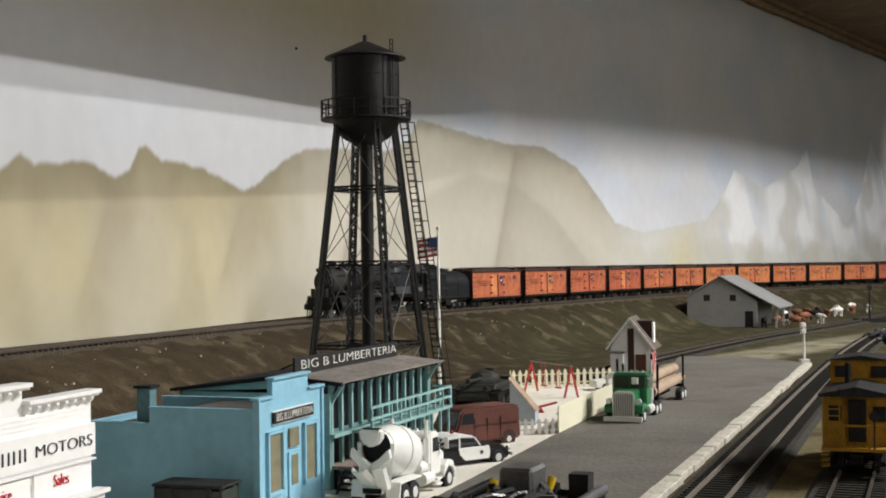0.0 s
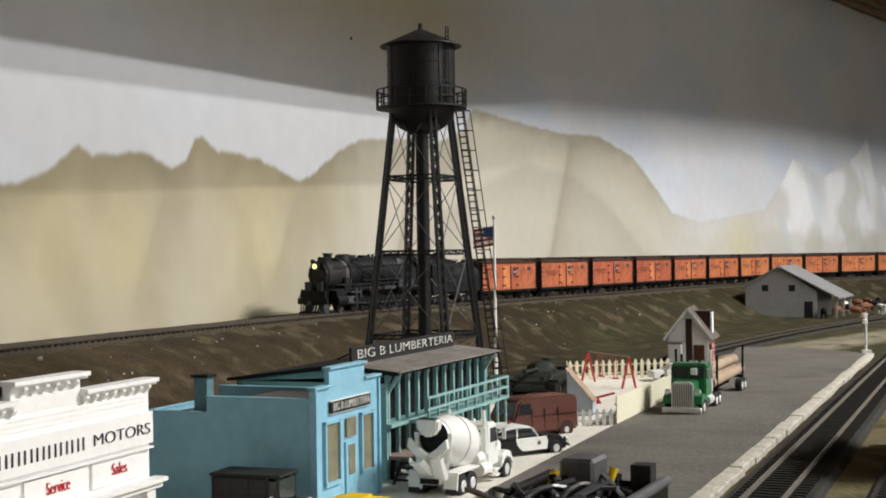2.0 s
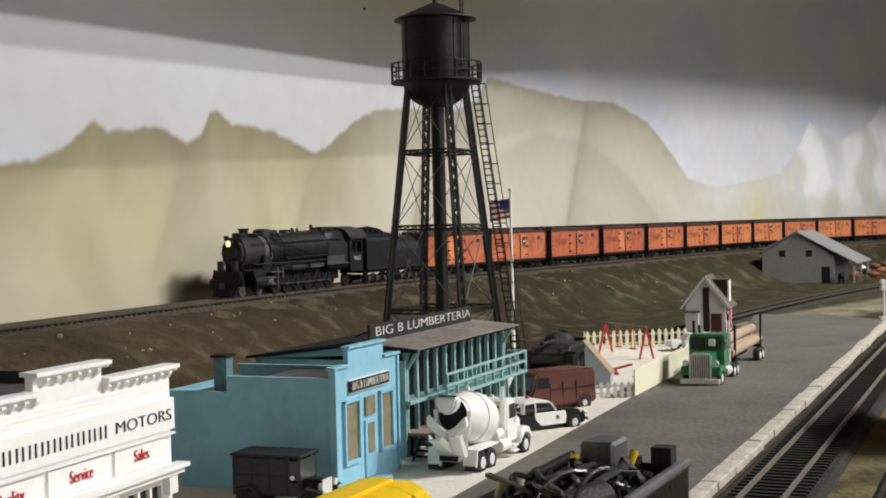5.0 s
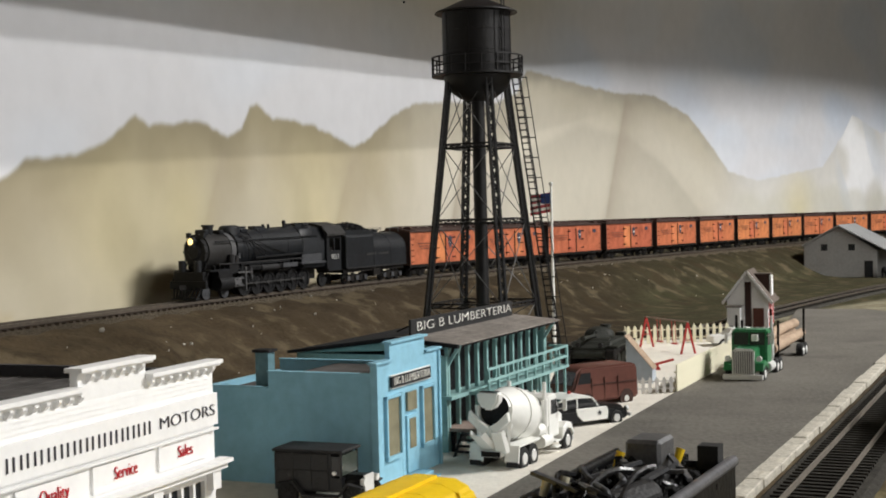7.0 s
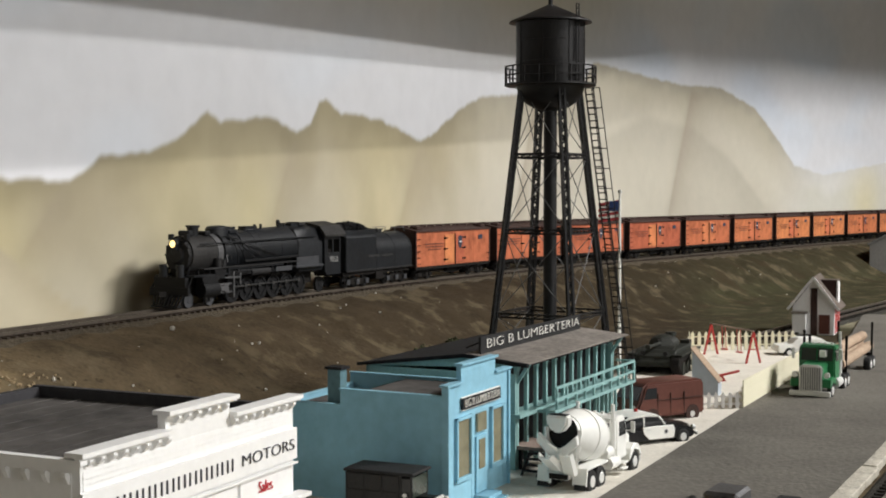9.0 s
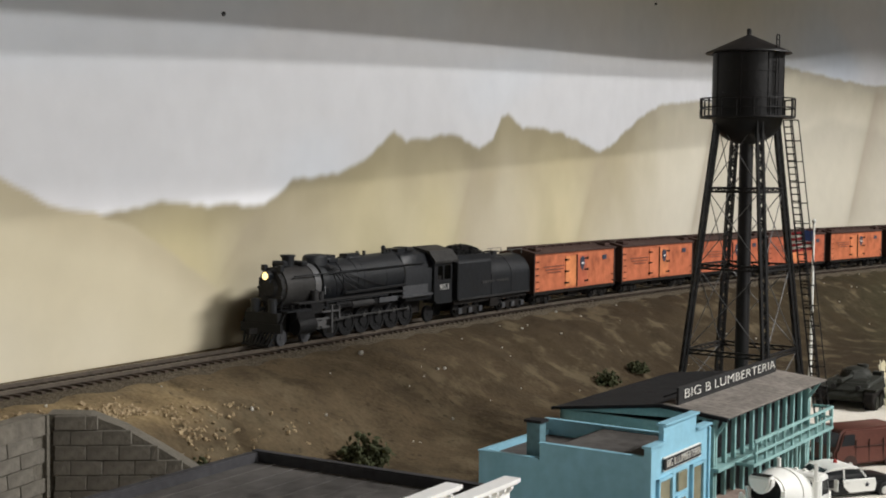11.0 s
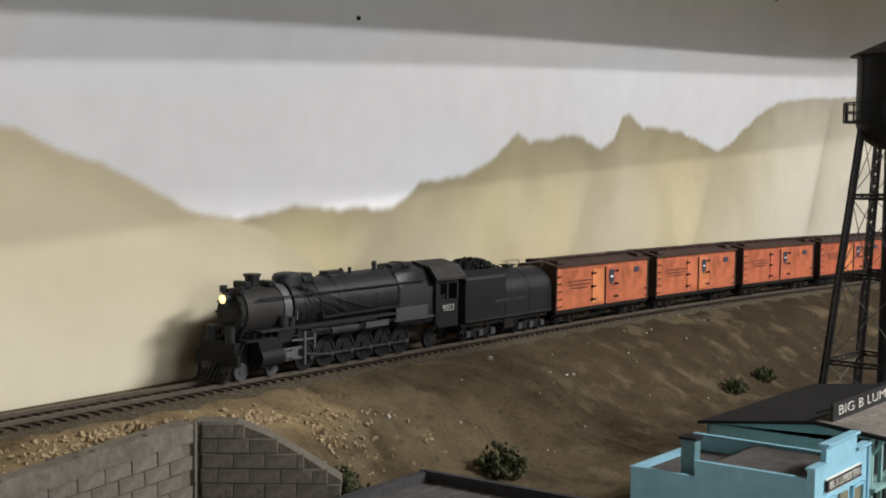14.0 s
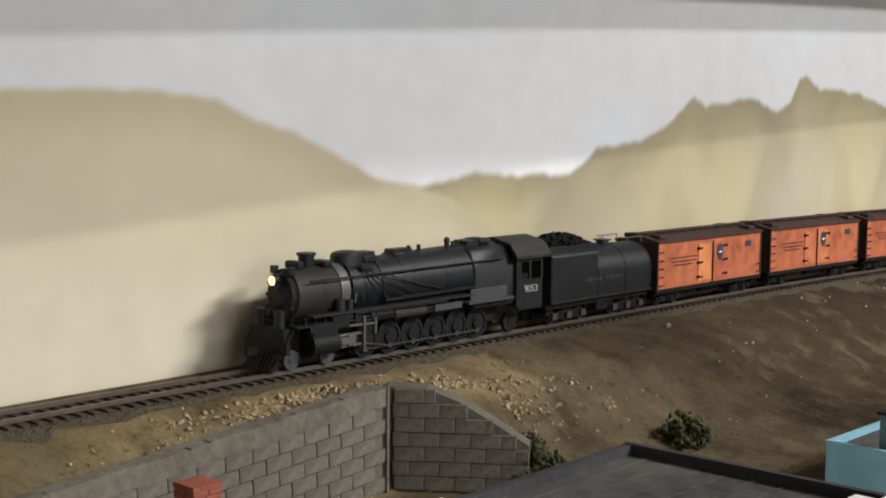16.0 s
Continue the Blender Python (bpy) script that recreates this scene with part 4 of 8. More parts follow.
    part("firebox", bm, M["loco"], e, smooth=True)
    bm = B()
    outer = [(-0.0172, 0.0150), (-0.0172, 0.0425), (-0.0125, 0.0475), (0, 0.0495), (0.0125, 0.0475), (0.0172, 0.0425), (0.0172, 0.0150)]
    prism(bm, outer, "x", -0.0712, -0.0690)
    for sy in (-1, 1):
        yy = (sy * 0.0160, sy * 0.0172)
        span(bm, -0.0930, -0.0712, *yy, 0.0130, 0.0290)
        span(bm, -0.0930, -0.0712, *yy, 0.0385, 0.0430)
        for x in (-0.0725, -0.0815, -0.0925):
            span(bm, x - 0.001, x + 0.001, *yy, 0.0290, 0.0385)
    cab = part("cab", bm, M["loco"], e)
    bm = B()
    prism(bm, [(-0.0195, 0.0405), (-0.0135, 0.0468), (0, 0.0498), (0.0135, 0.0468), (0.0195, 0.0405), (0.0195, 0.0420), (0.0140, 0.0485), (0, 0.0513), (-0.0140, 0.0485), (-0.0195, 0.0420)], "x", -0.0985, -0.0665)
    part("cab_roof", bm, M["graphite"], cab, "dusty grey cab roof")
    bm = B()
    span(bm, -0.0890, -0.0730, -0.011, 0.011, 0.014, 0.030)
    part("backhead", bm, M["under"], cab)
    writing("9053", 0.0064, M["chrome"], e, Matrix.Translation((-0.0822, 0.0182, 0.0258)) @ pose(0, 0, 0, 90, 0, 180), "number")
    # running boards, ladder, pilot
    bm = B()
    for sy in (-1, 1):
        span(bm, 0.060, -0.010, sy * 0.0120, sy * 0.0170, 0.0225, 0.0235)
        span(bm, 0.100, 0.060, sy * 0.0080, sy * 0.0165, 0.0195, 0.0205)
        span(bm, 0.0605, 0.0595, sy * 0.0120, sy * 0.0170, 0.0195, 0.0235)
    part("running_board", bm, M["loco"], e)
    for sy in (-1, 1):
        bm = B()
        span(bm, -0.066, -0.026, sy * 0.0140, sy * 0.0182, 0.0195, 0.0207)
        span(bm, -0.062, -0.030, sy * 0.0150, sy * 0.0160, 0.0207, 0.0265)
        part("ash_pan", bm, M["silver"], e, "pale grey ash pan and board under the firebox")
        bm = B()
        span(bm, 0.000, -0.022, sy * 0.0150, sy * 0.0166, 0.0185, 0.0215)
        part("air_tank", bm, M["silver"], e)
    bm = B()
    span(bm, 0.104, 0.1065, -0.0160, 0.0160, 0.0085, 0.0135)
    box(bm, 0.1035, 0, 0.0165, 0.004, 0.026, 0.006)
    part("pilot_beam", bm, M["gear"], e)
    bm = B()
    box(bm, 0.1095, 0, 0.0022, 0.005, 0.022, 0.0012)
    pilot = part("pilot", bm, M["gear"], e)
    for i in range(9):
        y = -0.012 + i * 0.003
        bm = B()
        bar(bm, (0.1065, y, 0.0088), (0.1125 - abs(y) * 0.2, y * 0.85, 0.0018), 0.0012)
        part("pilot_bar", bm, M["gear"], pilot)
    for sy in (-1, 1):
        bm = B()
        bar(bm, (0.105, sy * 0.012, 0.0135), (0.0945, sy * 0.0085, 0.0250), 0.0009)
        part("brace", bm, M["gear"], e)
        bm = B()
        bar(bm, (0.1000, sy * 0.0145, 0.0195), (0.1055, sy * 0.0150, 0.0130), 0.0008)
        part("step_rail", bm, M["gear"], e)
        bm = B()
        rod(bm, (0.1030, sy * 0.0070, 0.0195), (0.1030, sy * 0.0070, 0.0270), 0.0028, seg=12)
        part("air_pump", bm, M["loco"], e)
    bm = B()
    box(bm, 0.1145, 0, 0.0098, 0.008, 0.003, 0.003)
    part("coupler", bm, M["under"], e)
    bm = B()
    span(bm, -0.066, 0.104, -0.0062, 0.0062, 0.0075, 0.0180)
    box(bm, 0.082, 0, 0.0185, 0.020, 0.016, 0.006)
    part("frame", bm, M["under"], e)
    for sy in (-1, 1):
        bm = B()
        rod(bm, (0.0900, sy * 0.0142, 0.0110), (0.0720, sy * 0.0142, 0.0110), 0.0047, seg=18)
        rod(bm, (0.0910, sy * 0.0140, 0.0178), (0.0720, sy * 0.0140, 0.0178), 0.0030, seg=14)
        box(bm, 0.0815, sy * 0.0135, 0.0145, 0.0165, 0.007, 0.010)
        part("cylinder", bm, M["gear"], e, smooth=True)
        bm = B()
        box(bm, 0.0660, sy * 0.0150, 0.0110, 0.0100, 0.0030, 0.0030)
        for zz in (0.0085, 0.0135):
            bar(bm, (0.072, sy * 0.0145, zz), (0.0530, sy * 0.0145, zz), 0.0012)
        box(bm, 0.0535, sy * 0.0145, 0.0130, 0.0014, 0.004, 0.0165)
        box(bm, 0.0620, sy * 0.0145, 0.0110, 0.0050, 0.0035, 0.0045)
        bar(bm, (0.070, sy * 0.0155, 0.0178), (0.0450, sy * 0.0155, 0.0172), 0.0010)
        bar(bm, (0.0450, sy * 0.0155, 0.0200), (0.0450, sy * 0.0155, 0.0125), 0.0014)
        part("crosshead_guide", bm, M["steel"], e)
    for o in e.children_recursive:
        if o.name.startswith("cab"):
            o.data.transform(Matrix.Diagonal((1, 1, 0.968, 1)))
        if not o.name.startswith("number"):
            o.data.transform(Matrix.Translation((0, 0, -0.0009)) @ Matrix.Diagonal((1, 1.04, 1.155, 1)))
    return e


DRIVER_X = [0.047 - i * 0.0178 for i in range(6)]
DRIVER_R = 0.0089


def driver_wheels(e):
    """Spoked driving wheels, the small guiding wheels and the rods, all of which turn or swing."""
    bm = B()
    for i in range(28):
        a0, a1 = i * math.tau / 28, (i + 1) * math.tau / 28
        for r0, r1, y0, y1 in ((0.0074, DRIVER_R, -0.0011, 0.0011),):
            q = [(r0 * math.cos(a0), r0 * math.sin(a0)), (r1 * math.cos(a0), r1 * math.sin(a0)), (r1 * math.cos(a1), r1 * math.sin(a1)), (r0 * math.cos(a1), r0 * math.sin(a1))]
            va, vb = [bm.verts.new((p[0], y0, p[1])) for p in q], [bm.verts.new((p[0], y1, p[1])) for p in q]
            for f in ((va[0], va[1], va[2], va[3]), (vb[3], vb[2], vb[1], vb[0]), (va[0], vb[0], vb[1], va[1]), (va[1], vb[1], vb[2], va[2]), (va[2], vb[2], vb[3], va[3]), (va[3], vb[3], vb[0], va[0])):
                bm.faces.new(f)
    for i in range(12):
        a = i * math.tau / 12
        bar(bm, (0, 0, 0), (0.0077 * math.cos(a), 0, 0.0077 * math.sin(a)), 0.0009, 0.0012)
    rod(bm, (0, -0.0006, 0), (0, 0.0002, 0), 0.0078, seg=28)
    rod(bm, (0, -0.0014, 0), (0, 0.0016, 0), 0.0030, seg=14)
    a = [(0.0074 * math.cos(math.pi + k), 0.0074 * math.sin(math.pi + k)) for k in np.linspace(-0.6, 0.6, 7)]
    prism(bm, a, "y", -0.0008, 0.0010)
    rod(bm, (0.0042, 0, 0), (0.0042, 0.0026, 0), 0.0009, seg=8)
    bmesh.ops.recalc_face_normals(bm, faces=bm.faces)
    me = mesh_of(bm, M["gear"])
    out = []
    for sy in (1, -1):
        for x in DRIVER_X:
            w = new("driving_wheel", me)
            w.parent = e
            w.matrix_basis = pose(x, sy * 0.0095, DRIVER_R)
            out.append((w, x, sy * 0.0095, DRIVER_R, DRIVER_R))
    small = wheel_mesh(0.0050, M["silver"])
    for sy in (1, -1):
        for x, r in ((0.098, 0.0050), (0.074, 0.0050), (-0.072, 0.0062)):
            w = new("guide_wheel", small if r < 0.006 else wheel_mesh(0.0062, M["gear"]))
            w.parent = e
            w.matrix_basis = pose(x, sy * 0.0095, r)
            out.append((w, x, sy * 0.0095, r, r))
    rods = []
    for sy in (1, -1):
        bm = B()
        bar(bm, (DRIVER_X[-1], 0, 0), (DRIVER_X[0], 0, 0), 0.0018, 0.0008)
        for x in DRIVER_X:
            rod(bm, (x, -0.0006, 0), (x, 0.0007, 0), 0.0016, seg=10)
        sr = part("side_rod", bm, M["gearsteel"], e)
        bm = B()
        bar(bm, (-0.0350, 0, 0), (0, 0, 0), 0.0020, 0.0008)
        rod(bm, (0, -0.0006, 0), (0, 0.0007, 0), 0.0017, seg=10)
        mr = part("main_rod", bm, M["gearsteel"], e)
        rods.append((sr, mr, sy))
    return out, rods


# ---- water tower ----
def water_tower():
    t = thing("water_tower", "tall black riveted steel water tower with conical roof and ladder", "water tower", pose(-0.048, 0.842, 0.031, 0, 0, -22))
    tank0, tank1, R = 0.172, 0.2105, 0.0215
    bm = B()
    rod(bm, (0, 0, tank0), (0, 0, tank1), R, seg=40)
    tank = part("tank", bm, M["towerblack"], t, smooth=True)
    bm = B()
    bmesh.ops.create_uvsphere(bm, u_segments=40, v_segments=20, radius=R, matrix=Matrix.Translation((0, 0, tank0)) @ Matrix.Diagonal((0.995, 0.995, 0.80, 1)))
    bmesh.ops.bisect_plane(bm, geom=bm.verts[:] + bm.edges[:] + bm.faces[:], plane_co=(0, 0, tank0), plane_no=(0, 0, 1), clear_outer=True)
    part("tank_bottom", bm, M["towerblack"], tank, smooth=True)
    bm = B()
    for a in range(8):
        an = a * math.tau / 8 + 0.2
        bar(bm, (R * math.cos(an), R * math.sin(an), tank0), (R * math.cos(an), R * math.sin(an), tank1), 0.0006)
    for zz in (tank0 + 0.0005, 0.186, 0.199):
        rod(bm, (0, 0, zz - 0.0003), (0, 0, zz + 0.0003), R + 0.0003, seg=40)
    part("seam", bm, M["towerblack"], tank)
    bm = B()
    rod(bm, (0, 0, tank1 - 0.0004), (0, 0, tank1 + 0.0004), R + 0.0045, R + 0.0040, seg=40)
    rod(bm, (0, 0, tank1 + 0.0004), (0, 0, tank1 + 0.0112), R + 0.0040, 0.0010, seg=40)
    roof = part("roof", bm, M["towerblack"], t, smooth=True)
    bm = B()
    rod(bm, (0, 0, tank1 + 0.0105), (0, 0, tank1 + 0.0130), 0.0014, seg=12)
    ball(bm, 0, 0, tank1 + 0.0136, 0.0015)
    part("finial", bm, M["towerblack"], roof)
    # walkway with railing
    bm = B()
    rod(bm, (0, 0, tank0 - 0.0012), (0, 0, tank0), R + 0.0072, seg=40)
    walk_way = part("walkway", bm, M["towerblack"], t)
    for zz, nm in ((tank0 + 0.0050, "guard_rail"), (tank0 + 0.0105, "guard_rail")):
        bm = B()
        n = 36
        for i in range(n):
            a, b = i * math.tau / n, (i + 1) * math.tau / n
            r = R + 0.0068
            bar(bm, (r * math.cos(a), r * math.sin(a), zz), (r * math.cos(b), r * math.sin(b), zz), 0.0008)
        part(nm, bm, M["towerblack"], walk_way)
    for i in range(18):
        a = i * math.tau / 18
        bm = B()
        r = R + 0.0068
        bar(bm, (r * math.cos(a), r * math.sin(a), tank0), (r * math.cos(a), r * math.sin(a), tank0 + 0.0108), 0.0008)
        part("rail_post", bm, M["towerblack"], walk_way)
    # four laced legs, leaning in, with rings of struts and rod bracing
    top, foot, z_top = 0.0188, 0.0400, tank0 - 0.002
    def leg_at(k, z):
        r = foot + (top - foot) * (z / z_top)
        a = k * math.pi / 2 + math.pi / 4
        return Vector((r * math.cos(a), r * math.sin(a), z))
    for k in range(4):
        bm = B()
        a = k * math.pi / 2 + math.pi / 4
        tang, rad = Vector((-math.sin(a), math.cos(a), 0)), Vector((math.cos(a), math.sin(a), 0))
        p0, p1 = leg_at(k, 0), leg_at(k, z_top)
        for u in (-1, 1):
            for w in (-1, 1):
                off = tang * 0.0017 * u + rad * 0.0011 * w
                bar(bm, p0 + off, p1 + off, 0.0012)
        n = 46
        for i in range(n):
            q0, q1 = p0.lerp(p1, i / n), p0.lerp(p1, (i + 1) / n)
            sgn = 1 if i % 2 else -1
            for w in (-1, 1):
                bar(bm, q0 + tang * 0.0017 * sgn + rad * 0.0011 * w, q1 - tang * 0.0017 * sgn + rad * 0.0011 * w, 0.0006)
            if i % 2:
                bar(bm, q0 - tang * 0.0017, q0 + tang * 0.0017, 0.0009, 0.0016)
        leg = part("leg", bm, M["towerblack"], t)
        bm = B()
        box(bm, *leg_at(k, 0.0005), 0.009, 0.009, 0.0016)
        part("foot_plate", bm, M["towerblack"], leg)
    for zz in (0.028, 0.080, 0.127):
        for k in range(4):
            bm = B()
            a, b = leg_at(k, zz), leg_at((k + 1) % 4, zz)
            for d in (-0.0012, 0.0012):
                bar(bm, a + Vector((0, 0, d)), b + Vector((0, 0, d)), 0.0011)
            for i in range(8):
                bar(bm, a.lerp(b, i / 8) + Vector((0, 0, -0.0012)), a.lerp(b, (i + 1) / 8) + Vector((0, 0, 0.0012)), 0.0006)
            part("strut", bm, M["towerblack"], t)
    for z0, z1 in ((0.0, 0.028), (0.028, 0.080), (0.080, 0.127), (0.127, z_top)):
        for k in range(4):
            bm = B()
            rod(bm, leg_at(k, z0), leg_at((k + 1) % 4, z1), 0.0003, seg=5)
            rod(bm, leg_at((k + 1) % 4, z0), leg_at(k, z1), 0.0003, seg=5)
            part("tie_rod", bm, M["steel"], t)
    bm = B()
    rod(bm, (0, 0, -0.03), (0, 0, tank0 - 0.014), 0.0042, seg=20)
    part("standpipe", bm, M["towerblack"], t, smooth=True)
    # ladder along the leg on the town side, then up the tank
    bm = B()
    k = 0
    o = Vector((0.0062, 0.0025, 0))
    a, b = leg_at(k, -0.02) + o * 1.4, leg_at(k, z_top) + o
    side = Vector((0.86, -0.10, 0)) * 0.0033
    for u in (-1, 1):
        bar(bm, a + side * u, b + side * u, 0.0008)
    for i in range(46):
        q = a.lerp(b, i / 46)
        bar(bm, q - side, q + side, 0.0007)
    for i in range(16):
        q = a.lerp(b, i / 15)
        bar(bm, q - side + o * 0.6, q + side + o * 0.6, 0.0006)
        for u in (-1, 1):
            bar(bm, q + side * u, q + side * u + o * 0.6, 0.0006)
    for u in (-1, 1):
        bar(bm, a + side * u + o * 0.6, b + side * u + o * 0.6, 0.0005)
    part("ladder", bm, M["towerblack"], t, "caged black ladder")
    bm = B()
    an = math.radians(-18)
    cx, cy = (R + 0.001) * math.cos(an), (R + 0.001) * math.sin(an)
    for u in (-0.0012, 0.0012):
        bar(bm, (cx - u * math.sin(an), cy + u * math.cos(an), tank0), (cx - u * math.sin(an), cy + u * math.cos(an), tank1 + 0.0095), 0.0006)
    for i in range(16):
        zz = tank0 + 0.003 + i * 0.003
        bar(bm, (cx + 0.0012 * math.sin(an), cy - 0.0012 * math.cos(an), zz), (cx - 0.0012 * math.sin(an), cy + 0.0012 * math.cos(an), zz), 0.0005)
    part("tank_ladder", bm, M["towerblack"], t)


# ---- shops: local x runs along the street away from the viewer's end, local y points back from the street ----
def street(x, y, heading):
    return Matrix.Translation((x, y, 0)) @ Matrix.Rotation(math.radians(90 - heading), 4, "Z")


def clapboards(bm, x0, x1, y, z0, z1, step=0.0022, out=0.0004, axis="x"):
    n = max(1, int((z1 - z0) / step))
    for i in range(n):
        a = z0 + (z1 - z0) * i / n
        b = z0 + (z1 - z0) * (i + 1) / n
        if axis == "x":
            prism(bm, [(y, a), (y - out, a), (y - out * 0.2, b), (y, b)], "x", x0, x1)
        else:
            prism(bm, [(y, a), (y - out, a), (y - out * 0.2, b), (y, b)], "y", x0, x1)


def blue_shop():
    sh = thing("shop", "light blue clapboard false-front store with dark roof and tall shop windows", "shop", street(-0.0785, 0.553, 19.5))
    L, D = 0.064, 0.083
    bm = B()
    prism(bm, [(0, 0), (0, 0.054), (0.0140, 0.0545), (0.0140, 0.0618), (0.0490, 0.0618), (0.0490, 0.0545), (L, 0.0545), (L, 0)], "y", 0, 0.0022)
    front = part("false_front", bm, M["blue"], sh)
    bm = B()
    for x0, x1, z0, z1 in ((0.0, 0.0065, 0.006, 0.054), (0.0575, 0.064, 0.006, 0.0545), (0.0, 0.064, 0.0400, 0.054), (0.0140, 0.0490, 0.054, 0.061), (0.0245, 0.0275, 0.003, 0.040), (0.0385, 0.0410, 0.003, 0.040)):
        clapboards(bm, x0, x1, 0, z0, z1, out=0.0002)
    tagged(part("clapboard", bm, M["blue"], front), kind="stuff")
    bm = B()
    for x0, x1, z in ((-0.001, 0.0145, 0.0548), (0.0130, 0.0500, 0.0623), (0.0485, 0.065, 0.0552)):
        span(bm, x0, x1, -0.0014, 0.0028, z - 0.0005, z + 0.0005)
    for x in (0.0008, 0.0632):
        box(bm, x, -0.0005, 0.027, 0.0018, 0.0012, 0.054)
    part("cornice", bm, M["blue"], front)
    for x0, x1 in ((0.0075, 0.0225), (0.0430, 0.0565)):
        bm = B()
        for a in ((x0, x0 + 0.0012, 0.0135, 0.0400), (x1 - 0.0012, x1, 0.0135, 0.0400), (x0, x1, 0.0388, 0.0400), (x0, x1, 0.0125, 0.0142)):
            span(bm, a[0], a[1], -0.0016, 0.0, a[2], a[3])
        win = part("window", bm, M["blue"], front)
        bm = B()
        span(bm, x0 + 0.001, x1 - 0.001, -0.0005, -0.0001, 0.014, 0.039)
        part("pane", bm, M["glass"], win, "dusty yellowish shop window pane")
    bm = B()
    span(bm, 0.0278, 0.0385, -0.0010, 0, 0.004, 0.0290)
    door = part("door", bm, M["blue"], front)
    bm = B()
    span(bm, 0.0300, 0.0362, -0.0013, -0.0008, 0.0145, 0.0275)
    part("pane", bm, M["glass"], door)
    bm = B()
    span(bm, 0.0285, 0.0378, -0.0012, -0.0002, 0.0310, 0.0392)
    part("transom", bm, M["glass"], front)
    bm = B()
    span(bm, 0.0265, 0.0400, -0.0075, 0, 0.0, 0.0036)
    span(bm, 0.0265, 0.0400, -0.0110, -0.0075, 0.0, 0.0020)
    part("step", bm, M["blue"], sh, "worn blue entry steps")
    bm = B()
    span(bm, 0.013, 0.052, -0.0016, -0.0005, 0.0430, 0.0480)
    board = part("sign_board", bm, M["signblack"], front)
    bm = B()
    span(bm, 0.0128, 0.0522, -0.0013, -0.0003, 0.0426, 0.0432)
    span(bm, 0.0128, 0.0522, -0.0013, -0.0003, 0.0478, 0.0484)
    part("sign_frame", bm, M["signwhite"], board)
    writing("BIG B LUMBERTERIA", 0.0048, M["signwhite"], board, Matrix.Translation((0.0325, -0.0018, 0.0455)) @ pose(0, 0, 0, 90, 0, 0), width=0.036)
    # side and rear walls, taller in front
    bm = B()
    span(bm, 0.0006, 0.0026, 0.0022, 0.052, 0, 0.0500)
    span(bm, 0.0006, 0.0026, 0.052, D, 0, 0.0430)
    span(bm, 0.0614, 0.0634, 0.0022, D, 0, 0.0478)
    span(bm, 0.0026, 0.0614, D - 0.002, D, 0, 0.0430)
    walls = part("wall", bm, M["blue"], sh, "blue clapboard side walls")
    bm = B()
    clapboards(bm, 0.0022, 0.052, 0.0006, 0.0, 0.0495, out=0.0002, axis="y")
    clapboards(bm, 0.052, D, 0.0006, 0.0, 0.0425, out=0.0002, axis="y")
    tagged(part("clapboard", bm, M["blue"], walls), kind="stuff")
    bm = B()
    span(bm, 0.0026, 0.0614, 0.0022, 0.0520, 0.0455, 0.0470)
    span(bm, 0.0026, 0.0614, 0.0520, D - 0.002, 0.0395, 0.0408)
    span(bm, 0.0026, 0.0614, 0.0512, 0.0520, 0.0408, 0.0470)
    part("roof", bm, M["roofwash"], sh, "flat worn grey-brown roof")
    bm = B()
    for a in ((0.0002, 0.0030, 0.0022, 0.0524, 0.0500, 0.0506), (0.0002, 0.0030, 0.0526, D + 0.0004, 0.0430, 0.0436), (0.0610, 0.0638, 0.0022, D + 0.0004, 0.0480, 0.0486), (0.0032, 0.0608, D - 0.0024, D + 0.0004, 0.0430, 0.0436)):
        span(bm, *a)
    part("coping", bm, M["blue"], walls, "pale blue wall coping")
    bm = B()
    box(bm, 0.008, 0.058, 0.047, 0.0055, 0.0065, 0.022)
    ch = part("chimney", bm, M["slateblue"], sh, "dark blue-grey boxed chimney")
    bm = B()
    box(bm, 0.008, 0.058, 0.0585, 0.0075, 0.0085, 0.0012)
    part("cap", bm, M["tar"], ch)


